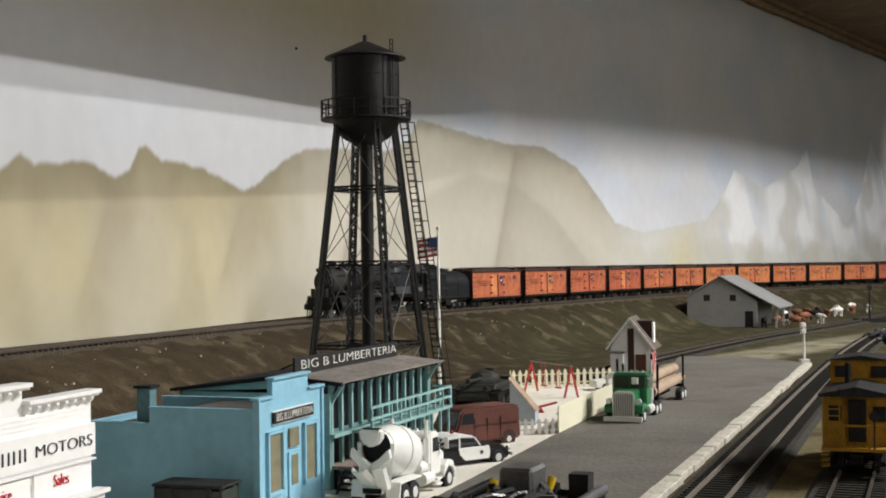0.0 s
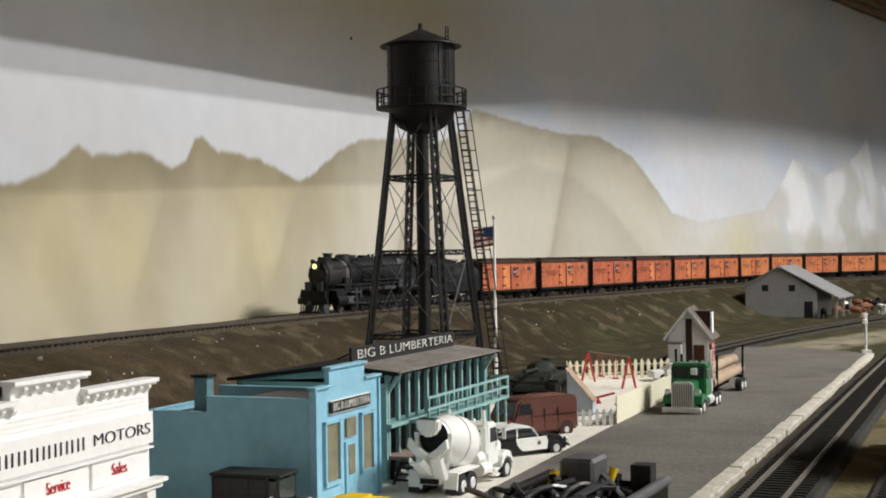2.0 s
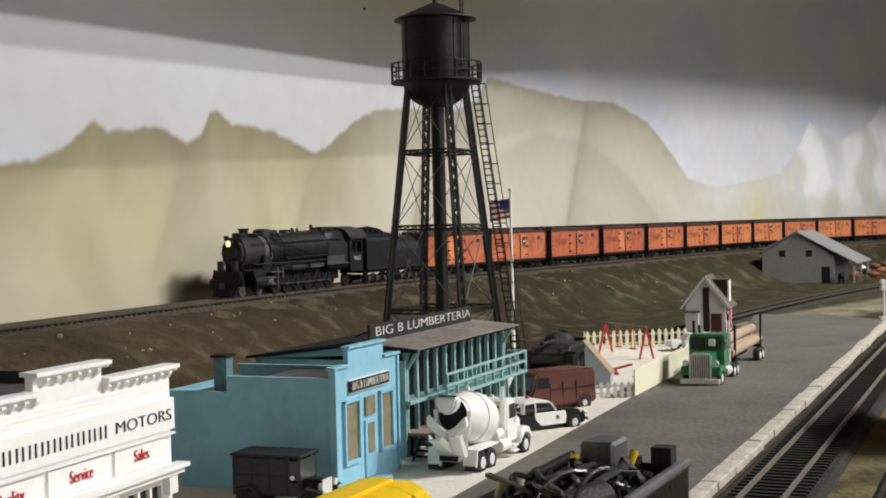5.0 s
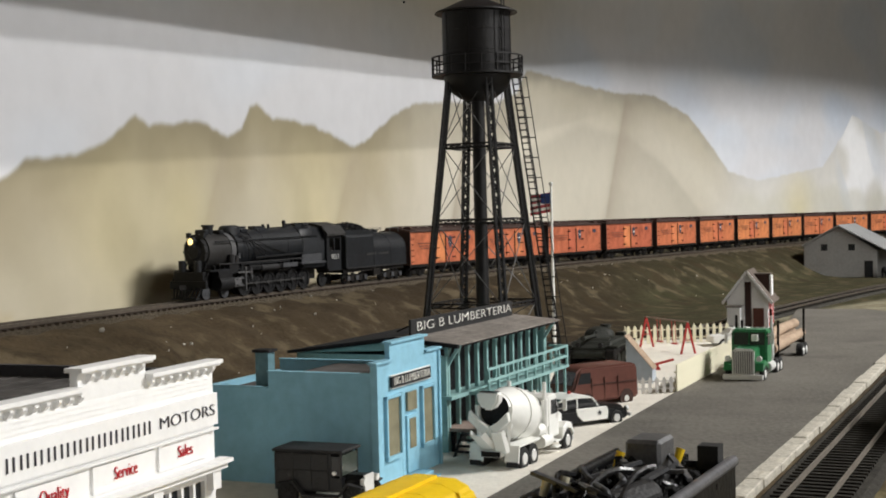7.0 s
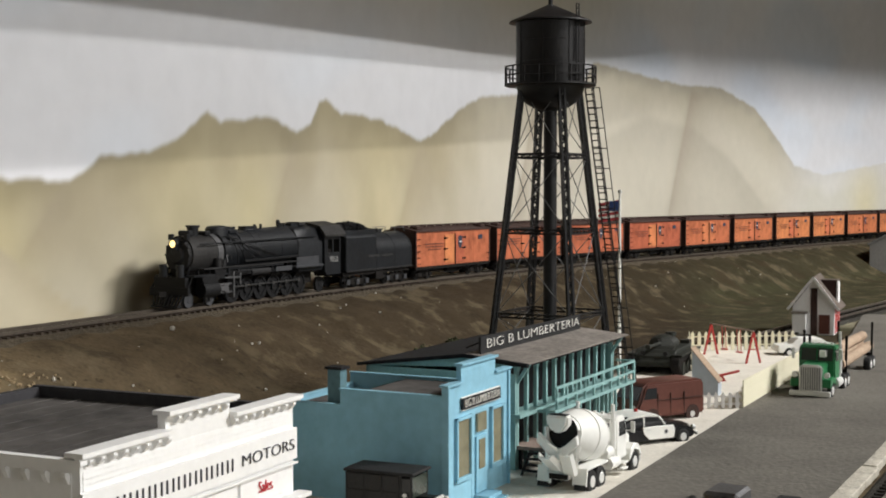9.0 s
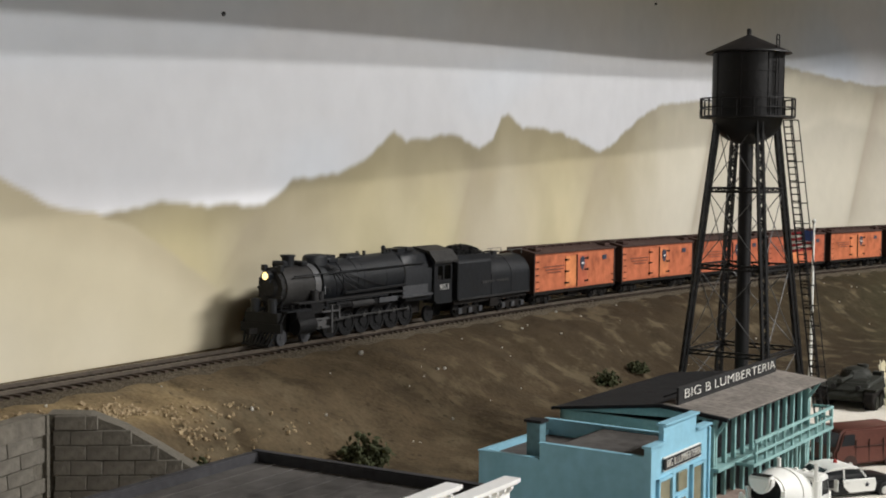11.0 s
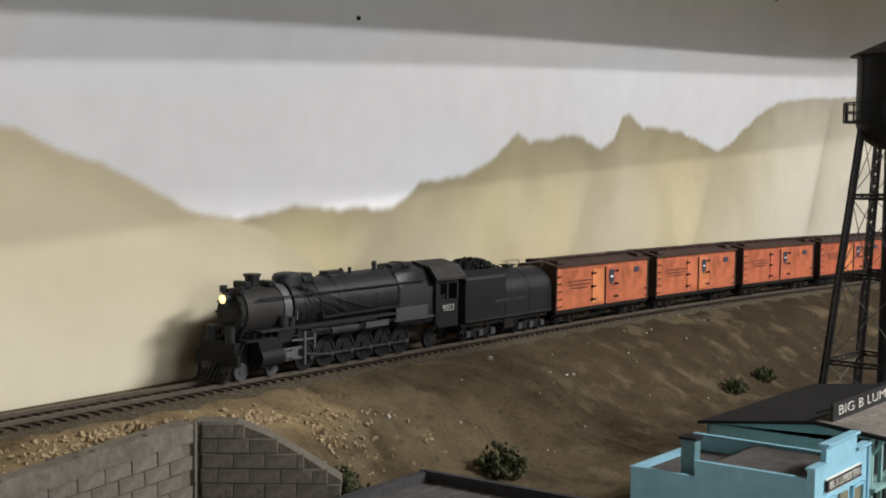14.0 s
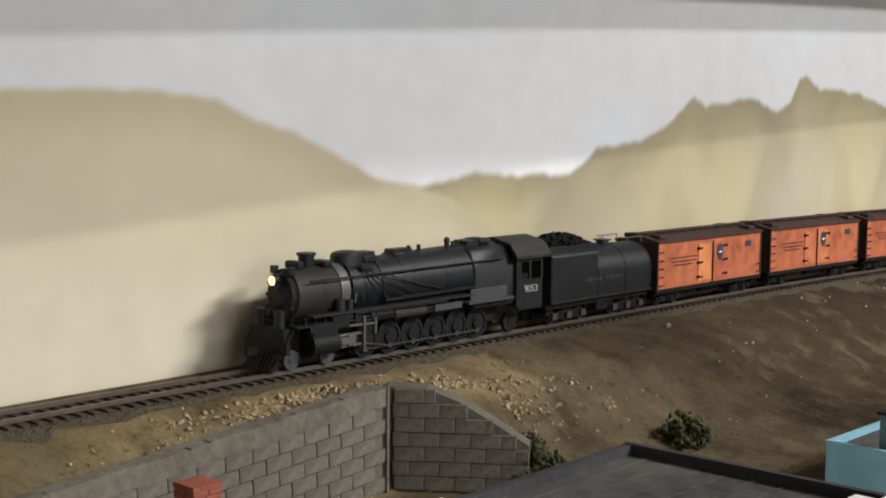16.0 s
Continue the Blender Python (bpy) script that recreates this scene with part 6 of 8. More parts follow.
def police_car():
    t = thing("police_car", "black and white fifties police saloon with red roof light", "car", heading(0.0050, 0.722, 55))
    bm = B()
    # rounded hull: side profile swept across with tucked sides
    low = [(-0.0300, 0.0034), (-0.0306, 0.0070), (-0.0296, 0.0096), (-0.0270, 0.0110), (-0.0200, 0.0117), (-0.0120, 0.0119), (0.0120, 0.0118), (0.0210, 0.0114), (0.0275, 0.0105), (0.0302, 0.0088), (0.0306, 0.0060), (0.0300, 0.0034)]
    prism(bm, low, "y", -0.0110, 0.0110)
    bmesh.ops.subdivide_edges(bm, edges=[e for e in bm.edges if abs(e.verts[0].co.y - e.verts[1].co.y) > 0.01], cuts=6)
    for v in bm.verts:
        k = abs(v.co.y) / 0.0110
        v.co.z -= 0.0016 * k ** 4 if v.co.z > 0.008 else 0
        v.co.x *= 1 - 0.05 * k ** 3
    soften(bm, 0.0008, 2)
    part("body", bm, M["black"], t, "glossy black rounded body", True)
    bm = B()
    car_body(bm, [(-0.0185, 0.0108), (-0.0160, 0.0140), (-0.0110, 0.0168), (-0.0020, 0.0176), (0.0050, 0.0168), (0.0090, 0.0145), (0.0125, 0.0112)], 0.0098, 0.0115, 0.12)
    soften(bm, 0.0012, 3)
    cabin = part("cabin", bm, M["black"], t, smooth=True)
    bm = B()
    prism(bm, [(-0.0150, 0.0150), (-0.0110, 0.0171), (-0.0020, 0.0180), (0.0052, 0.0171), (0.0082, 0.0153), (0.0060, 0.0158), (-0.0020, 0.0163), (-0.0110, 0.0158)], "y", -0.0094, 0.0094)
    soften(bm, 0.0006, 2)
    roof = part("roof", bm, M["whitepl"], t, "white rounded roof", True)
    for sy in (-1, 1):
        bm = B()
        bar(bm, (-0.0034, sy * 0.0092, 0.0112), (-0.0034, sy * 0.0089, 0.0160), 0.0008)
        bar(bm, (0.0105, sy * 0.0092, 0.0114), (0.0070, sy * 0.0089, 0.0158), 0.0008)
        part("pillar", bm, M["whitepl"], roof)
    for sy in (-1, 1):
        for w in ([(-0.0150, 0.0119), (-0.0128, 0.0146), (-0.0090, 0.0157), (-0.0040, 0.0158), (-0.0040, 0.0119)], [(-0.0028, 0.0119), (-0.0028, 0.0158), (0.0035, 0.0155), (0.0068, 0.0140), (0.0088, 0.0119)]):
            bm = B()
            prism(bm, w, "y", sy * 0.0084, sy * 0.00925)
            part("side_window", bm, M["darkglass"], cabin)
    for nm, q in (("windscreen", [(0.0133, 0.0116), (0.0098, 0.0148), (0.0060, 0.0167), (0.0054, 0.0163), (0.0090, 0.0143), (0.0120, 0.0112)]), ("rear_window", [(-0.0192, 0.0114), (-0.0167, 0.0144), (-0.0125, 0.0166), (-0.0120, 0.0162), (-0.0158, 0.0138), (-0.0180, 0.0110)])):
        bm = B()
        prism(bm, q, "y", -0.0074, 0.0074)
        part(nm, bm, M["darkglass"], cabin)
    for sy in (-1, 1):
        bm = B()
        prism(bm, [(-0.0010, 0.0042), (-0.0045, 0.0075), (-0.0055, 0.0112), (0.0150, 0.0112), (0.0160, 0.0080), (0.0152, 0.0042)], "y", sy * 0.0106, sy * 0.0113)
        soften(bm, 0.0003)
        door = part("door", bm, M["whitepl"], t, "white front door with a dark star badge")
        bm = B()
        star = [(0.0098 + (0.0015 if i % 2 == 0 else 0.0007) * math.sin(i * math.pi / 5), 0.0080 + (0.0015 if i % 2 == 0 else 0.0007) * math.cos(i * math.pi / 5)) for i in range(10)]
        prism(bm, star, "y", sy * 0.0113, sy * 0.0115)
        part("badge", bm, M["letter"], door)
        bm = B()
        bar(bm, (-0.0030, sy * 0.0114, 0.0097), (-0.0008, sy * 0.0114, 0.0098), 0.0004)
        part("door_handle", bm, M["chrome"], door)
        for x in (-0.0195, 0.0212):
            road_wheel(t, x, sy * 0.0100, 0.0042, 0.0030)
        bm = B()
        rod(bm, (0.0296, sy * 0.0080, 0.0082), (0.0310, sy * 0.0080, 0.0082), 0.0014, seg=12)
        part("headlamp", bm, M["chrome"], t)
    bm = B()
    rod(bm, (-0.002, 0, 0.0170), (-0.002, 0, 0.0186), 0.0013, 0.0010, seg=10)
    ball(bm, -0.002, 0, 0.0186, 0.0011, seg=8)
    part("beacon", bm, M["red"], t)
    for x in (-0.0314, 0.0314):
        bm = B()
        span(bm, x - 0.0007, x + 0.0007, -0.0104, 0.0104, 0.0042, 0.0060)
        soften(bm, 0.0003)
        part("bumper", bm, M["chrome"], t)


def panel_van():
    t = thing("van", "dull rust-red forward-control panel van parked on the apron", "van", heading(0.0188, 0.7990, 231))
    bm = B()
    car_body(bm, [(-0.0260, 0.0040), (-0.0262, 0.0225), (-0.0235, 0.0245), (0.0175, 0.0245), (0.0205, 0.0225), (0.0245, 0.0140), (0.0258, 0.0120), (0.0258, 0.0040)], 0.0115, 0.0150, 0.10)
    soften(bm, 0.0012, 2)
    body = part("body", bm, M["van"], t, smooth=True)
    bm = B()
    prism(bm, [(0.0246, 0.0148), (0.0211, 0.0222), (0.0206, 0.0218), (0.0240, 0.0146)], "y", -0.0094, 0.0094)
    for sy in (-1, 1):
        prism(bm, [(0.0115, 0.0152), (0.0115, 0.0215), (0.0185, 0.0215), (0.0215, 0.0152)], "y", sy * 0.0100, sy * 0.0112)
    part("window", bm, M["darkglass"], body)
    bm = B()
    for sy in (-1, 1):
        for x in (0.0108, 0.0010, -0.0095):
            box(bm, x, sy * 0.0113, 0.0115, 0.00025, 0.0006, 0.0130)
        box(bm, -0.006, sy * 0.0114, 0.0142, 0.036, 0.0006, 0.0003)
        for x in (-0.0160, 0.0150):
            rod(bm, (x, sy * 0.0106, 0.0046), (x, sy * 0.0116, 0.0046), 0.0052, seg=18)
    part("door_seam", bm, M["oxide"], body)
    for sy in (-1, 1):
        for x in (-0.0160, 0.0150):
            road_wheel(t, x, sy * 0.0100, 0.0040)
    bm = B()
    span(bm, 0.0256, 0.0270, -0.0112, 0.0112, 0.0045, 0.0064)
    part("bumper", bm, M["grimy"], t)
    bm = B()
    for sy in (-1, 1):
        rod(bm, (0.0254, sy * 0.0078, 0.0105), (0.0264, sy * 0.0078, 0.0105), 0.0014, seg=12)
    part("headlamp", bm, M["chrome"], t)


def log_truck():
    t = thing("log_truck", "green conventional tractor with chrome grille and loaded log trailer", "truck", heading(0.1220, 0.8930, 200))
    bm = B()
    span(bm, -0.062, 0.004, -0.0040, 0.0040, 0.0065, 0.0098)
    part("frame", bm, M["under"], t)
    bm = B()
    prism(bm, [(-0.0260, 0.0075), (-0.0260, 0.0325), (-0.0240, 0.0340), (-0.0130, 0.0336), (-0.0108, 0.0245), (-0.0108, 0.0075)], "y", -0.0118, 0.0118)
    soften(bm, 0.0009, 2)
    cab = part("cab", bm, M["green"], t)
    for sy in (-1, 1):
        bm = B()
        prism(bm, [(-0.0110, 0.0238), (-0.0128, 0.0318), (-0.0122, 0.0318), (-0.0103, 0.0238)], "y", sy * 0.0006, sy * 0.0102)
        part("windscreen", bm, M["clearglass"], cab)
        bm = B()
        span(bm, -0.0225, -0.0130, sy * 0.0114, sy * 0.0121, 0.0235, 0.0312)
        part("side_window", bm, M["clearglass"], cab)
    bm = B()
    box(bm, -0.0100, 0.0040, 0.0285, 0.0010, 0.0046, 0.0046)
    soften(bm, 0.0004)
    part("sun_visor", bm, M["whitepl"], cab, "small white plate before the windscreen")
    bm = B()
    prism(bm, [(-0.0108, 0.0075), (-0.0108, 0.0232), (0.0072, 0.0222), (0.0082, 0.0210), (0.0082, 0.0075)], "y", -0.0074, 0.0074)
    soften(bm, 0.0009, 2)
    part("bonnet", bm, M["green"], t)
    bm = B()
    prism(bm, [(-0.0072, 0.0062), (-0.0074, 0.0215), (-0.0050, 0.0232), (0.0050, 0.0232), (0.0074, 0.0215), (0.0072, 0.0062)], "x", 0.0080, 0.0094)
    grille = part("grille", bm, M["chrome"], t, "tall chrome grille")
    for i in range(9):
        bm = B()
        box(bm, 0.0095, -0.0058 + i * 0.00145, 0.0142, 0.0005, 0.0004, 0.0145)
        part("grille_bar", bm, M["silver"], grille)
    bm = B()
    span(bm, 0.0090, 0.0112, -0.0132, 0.0132, 0.0030, 0.0064)
    soften(bm, 0.0004)
    part("bumper", bm, M["chrome"], t, "chrome bumper")
    for sy in (-1, 1):
        bm = B()
        prism(bm, [(-0.0090, 0.0080), (-0.0060, 0.0132), (0.0000, 0.0150), (0.0070, 0.0138), (0.0090, 0.0085), (0.0060, 0.0098), (0.0005, 0.0116), (-0.0050, 0.0098)], "y", sy * 0.0072, sy * 0.0132)
        soften(bm, 0.0004)
        part("mudguard", bm, M["green"], t)
        bm = B()
        rod(bm, (0.0062, sy * 0.0102, 0.0165), (0.0088, sy * 0.0102, 0.0165), 0.0019, seg=12)
        part("headlamp", bm, M["chrome"], t)
        bm = B()
        rod(bm, (-0.0275, sy * 0.0118, 0.0090), (-0.0275, sy * 0.0118, 0.0420), 0.0009, seg=8)
        rod(bm, (-0.0275, sy * 0.0118, 0.0140), (-0.0275, sy * 0.0118, 0.0300), 0.0015, seg=10)
        part("exhaust_pipe", bm, M["chrome"] if sy > 0 else M["under"], t)
        bm = B()
        rod(bm, (-0.0300, sy * 0.0105, 0.0085), (-0.0140, sy * 0.0105, 0.0085), 0.0036, seg=14)
        part("fuel_tank", bm, M["chrome"], t, smooth=True)
        bm = B()
        bar(bm, (-0.0125, sy * 0.0116, 0.0300), (-0.0115, sy * 0.0155, 0.0305), 0.0005)
        box(bm, -0.0115, sy * 0.0155, 0.0280, 0.0008, 0.0018, 0.0070)
        part("mirror", bm, M["chrome"], t)
        road_wheel(t, 0.000, sy * 0.0112, 0.0058, 0.0030)
        for x in (-0.0425, -0.0540, -0.1460, -0.1585):
            road_wheel(t, x, sy * 0.0105, 0.0058, 0.0050)
    bm = B()
    rod(bm, (-0.048, 0, 0.0085), (-0.156, 0, 0.0085), 0.0013, seg=8)
    part("trailer_pole", bm, M["under"], t)
    for x in (-0.048, -0.152):
        bm = B()
        span(bm, x - 0.0012, x + 0.0012, -0.0125, 0.0125, 0.0118, 0.0140)
        for sy in (-1, 1):
            bar(bm, (x, sy * 0.0120, 0.012), (x, sy * 0.0124, 0.0370), 0.0015)
        part("bunk", bm, M["under"], t, "dark steel log bunk with stakes")
    bm = B()
    span(bm, -0.0315, -0.0300, -0.0125, 0.0125, 0.0090, 0.0330)
    part("headboard", bm, M["under"], t)
    rnd = random.Random(2)
    for i, (y, z, r) in enumerate([(-0.0078, 0.0182, 0.0044), (0.0010, 0.0178, 0.0040), (0.0085, 0.0180, 0.0040), (0.0030, 0.0250, 0.0042)]):
        bm = B()
        x0, x1, sag = -0.036 - rnd.uniform(0, 0.008), -0.160 - rnd.uniform(0, 0.010), rnd.uniform(-0.0012, 0.0012)
        n, rings = 6, []
        for k in range(n + 1):
            u = k / n
            q = r * (1 - 0.14 * u)
            rings.append([bm.verts.new((x0 + (x1 - x0) * u, y + sag * math.sin(math.pi * u) + q * math.cos(j * math.tau / 14), z + q * math.sin(j * math.tau / 14))) for j in range(14)])
        for r0, r1 in zip(rings, rings[1:]):
            for j in range(14):
                bm.faces.new((r0[j], r0[(j + 1) % 14], r1[(j + 1) % 14], r1[j]))
        bm.faces.new(rings[0])
        bm.faces.new(rings[-1])
        bmesh.ops.recalc_face_normals(bm, faces=bm.faces)
        part("log", bm, M["log"], t, "pale peeled log", True)
    for i in range(5):
        bm = B()
        box(bm, -0.0190, -0.008 + i * 0.004, 0.0346, 0.0014, 0.0014, 0.0012)
        part("roof_lamp", bm, M["chrome"], cab)


def model_truck():
    t = thing("vintage_delivery_truck", "black vintage box delivery truck with spoked wheels", "truck", heading(-0.0965, 0.5385, 107) @ Matrix.Scale(0.86, 4))
    bm = B()
    span(bm, -0.0235, 0.0050, -0.0095, 0.0095, 0.0075, 0.0255)
    soften(bm, 0.0005)
    body = part("box_body", bm, M["black"], t)
    for sy in (-1, 1):
        for x in (-0.0230, -0.0140, -0.0045, 0.0042):
            bm = B()
            box(bm, x, sy * 0.0096, 0.0165, 0.0007, 0.0005, 0.0175)
            part("side_batten", bm, M["black"], body)
        for z in (0.0080, 0.0170, 0.0248):
            bm = B()
            box(bm, -0.0093, sy * 0.0096, z, 0.0280, 0.0006, 0.0007)
            part("side_batten", bm, M["grimy"], body)
        bm = B()
        rod(bm, (0.0080, sy * 0.0094, 0.0165), (0.0080, sy * 0.0106, 0.0165), 0.0010, seg=10)
        part("side_lamp", bm, M["chrome"], body)
        bm = B()
        span(bm, 0.0056, 0.0104, sy * 0.0084, sy * 0.0088, 0.0150, 0.0240)
        part("cab_window", bm, M["darkglass"], body)
    bm = B()
    span(bm, -0.0245, 0.0125, -0.0105, 0.0105, 0.0255, 0.0270)
    soften(bm, 0.0005)
    part("roof", bm, M["grimy"], body, "grey-topped roof")
    bm = B()
    span(bm, 0.0050, 0.0110, -0.0088, 0.0088, 0.0075, 0.0140)
    for sy in (-1, 1):
        for x in (0.0055, 0.0108):
            bar(bm, (x, sy * 0.0086, 0.014), (x, sy * 0.0086, 0.0255), 0.0010)
    part("cab", bm, M["black"], t)
    bm = B()
    span(bm, 0.0108, 0.0112, -0.0080, 0.0080, 0.0150, 0.0245)
    part("windscreen", bm, M["clearglass"], t)
    bm = B()
    prism(bm, [(-0.0045, 0.0070), (-0.0050, 0.0125), (-0.0030, 0.0150), (0.0030, 0.0150), (0.0050, 0.0125), (0.0045, 0.0070)], "x", 0.0110, 0.0205)
    part("bonnet", bm, M["black"], t)
    bm = B()
    span(bm, 0.0205, 0.0213, -0.0048, 0.0048, 0.0065, 0.0152)
    part("radiator", bm, M["chrome"], t)
    for sy in (-1, 1):
        bm = B()
        bar(bm, (-0.0215, sy * 0.0105, 0.0105), (-0.0130, sy * 0.0105, 0.0118), 0.0035, 0.0008)
        bar(bm, (-0.0130, sy * 0.0105, 0.0118), (-0.0080, sy * 0.0105, 0.0060), 0.0035, 0.0008)
        bar(bm, (-0.0080, sy * 0.0105, 0.0060), (0.0105, sy * 0.0105, 0.0060), 0.0035, 0.0008)
        bar(bm, (0.0105, sy * 0.0105, 0.0060), (0.0150, sy * 0.0105, 0.0118), 0.0035, 0.0008)
        bar(bm, (0.0150, sy * 0.0105, 0.0118), (0.0225, sy * 0.0105, 0.0105), 0.0035, 0.0008)
        part("mudguard", bm, M["grimy"], t)
        bm = B()
        rod(bm, (0.0205, sy * 0.0070, 0.0125), (0.0225, sy * 0.0070, 0.0125), 0.0017, seg=12)
        part("headlamp", bm, M["chrome"], t)
        for x in (-0.0165, 0.0175):
            w = road_wheel(t, x, sy * 0.0098, 0.0056, 0.0018, hub="grimy")
            bm = B()
            for k in range(5):
                a = k * math.pi / 5
                bar(bm, (0.0046 * math.cos(a), sy * 0.0011, 0.0046 * math.sin(a)), (-0.0046 * math.cos(a), sy * 0.0011, -0.0046 * math.sin(a)), 0.0006)
            part("spoke", bm, M["grimy"], w)


def army_tank():
    t = thing("army_tank", "dark olive toy army tank with rounded turret", "tank", heading(0.030, 1.012, 196))
    bm = B()
    prism(bm, [(-0.034, 0.007), (-0.034, 0.016), (-0.026, 0.019), (0.022, 0.019), (0.034, 0.011), (0.031, 0.007)], "y", -0.0150, 0.0150)
    soften(bm, 0.0008)
    part("hull", bm, M["army"], t)
    for sy in (-1, 1):
        bm = B()
        prism(bm, [(-0.036, 0.008), (-0.030, 0.001), (0.028, 0.001), (0.037, 0.009), (0.034, 0.0145), (-0.033, 0.0145)], "y", sy * 0.0130, sy * 0.0205)
        soften(bm, 0.0010)
        tr = part("caterpillar_track", bm, M["under"], t)
        for i in range(5):
            bm = B()
            rod(bm, (-0.024 + i * 0.012, sy * 0.0200, 0.0062), (-0.024 + i * 0.012, sy * 0.0212, 0.0062), 0.0050, seg=14)
            part("road_wheel", bm, M["army"], tr)
        bm = B()
        span(bm, -0.033, 0.030, sy * 0.0130, sy * 0.0210, 0.0150, 0.0165)
        part("fender", bm, M["army"], t)
    bm = B()
    prism(bm, [(0.030, 0.0150), (0.016, 0.0205), (0.010, 0.0212), (0.010, 0.0180), (0.030, 0.0130)], "y", -0.0120, 0.0120)
    part("glacis_plate", bm, M["army"], t)
    for y in (-0.0085, 0.0085):
        bm = B()
        rod(bm, (0.0285, y, 0.0172), (0.0305, y, 0.0172), 0.0018, seg=12)
        part("headlamp", bm, M["grimy"], t)
    bm = B()
    prism(bm, [(0.0100, 0.0105), (-0.0170, 0.0085), (-0.0200, 0.0), (-0.0170, -0.0085), (0.0100, -0.0105), (0.0160, 0.0)], "z", 0.0190, 0.0262)
    for v in bm.verts:
        if v.co.z > 0.025:
            v.co.x, v.co.y = v.co.x * 0.72 - 0.0010, v.co.y * 0.72
    soften(bm, 0.0012, 2)
    ball(bm, -0.002, 0, 0.0215, 0.0125, 1.05, 0.9, 0.55, seg=20)
    tur = part("turret", bm, M["army"], t, smooth=True)
    bm = B()
    rod(bm, (0.012, 0, 0.0225), (0.046, 0, 0.0235), 0.0014, 0.0011, seg=10)
    rod(bm, (0.044, 0, 0.0234), (0.048, 0, 0.0236), 0.0018, seg=10)
    part("gun", bm, M["army"], tur)
    bm = B()
    rod(bm, (-0.006, 0.004, 0.0270), (-0.006, 0.004, 0.0295), 0.0042, seg=14)
    part("hatch", bm, M["army"], tur)
    bm = B()
    for k in (-0.010, 0.0, 0.010):
        box(bm, -0.0300, k, 0.0195, 0.008, 0.007, 0.004)
    part("stowage", bm, M["army"], t)


def picket_fence(name, label, a, b, h, material, solid=False, gap=0.0042):
    f = thing(name, label, "fence", group="fences round the playground")
    a, b = Vector((*a, 0.0015)), Vector((*b, 0.0015))
    n = max(2, int((b - a).length / gap))
    d = (b - a).normalized()
    yaw = math.atan2(d.y, d.x)
    w = gap * (0.97 if solid else 0.5)
    bm = B()
    prism(bm, [(-w / 2, 0.0006), (-w / 2, h * 0.86), (0, h), (w / 2, h * 0.86), (w / 2, 0.0006)] if not solid else [(-w / 2, 0.0006), (-w / 2, h), (w / 2, h), (w / 2, 0.0006)], "y", -0.0004, 0.0004)
    me = mesh_of(bm, material)
    for i in range(n):
        o = new("picket", me)
        o.parent = f
        o.matrix_basis = Matrix.Translation(a.lerp(b, (i + 0.5) / n)) @ Matrix.Rotation(yaw, 4, "Z")
    side = Vector((-d.y, d.x, 0)) * 0.0008
    for k in (0.28, 0.72):
        bm = B()
        bar(bm, a + side + Vector((0, 0, h * k)), b + side + Vector((0, 0, h * k)), 0.0012, 0.0009)
        part("rail", bm, material, f)
    return f


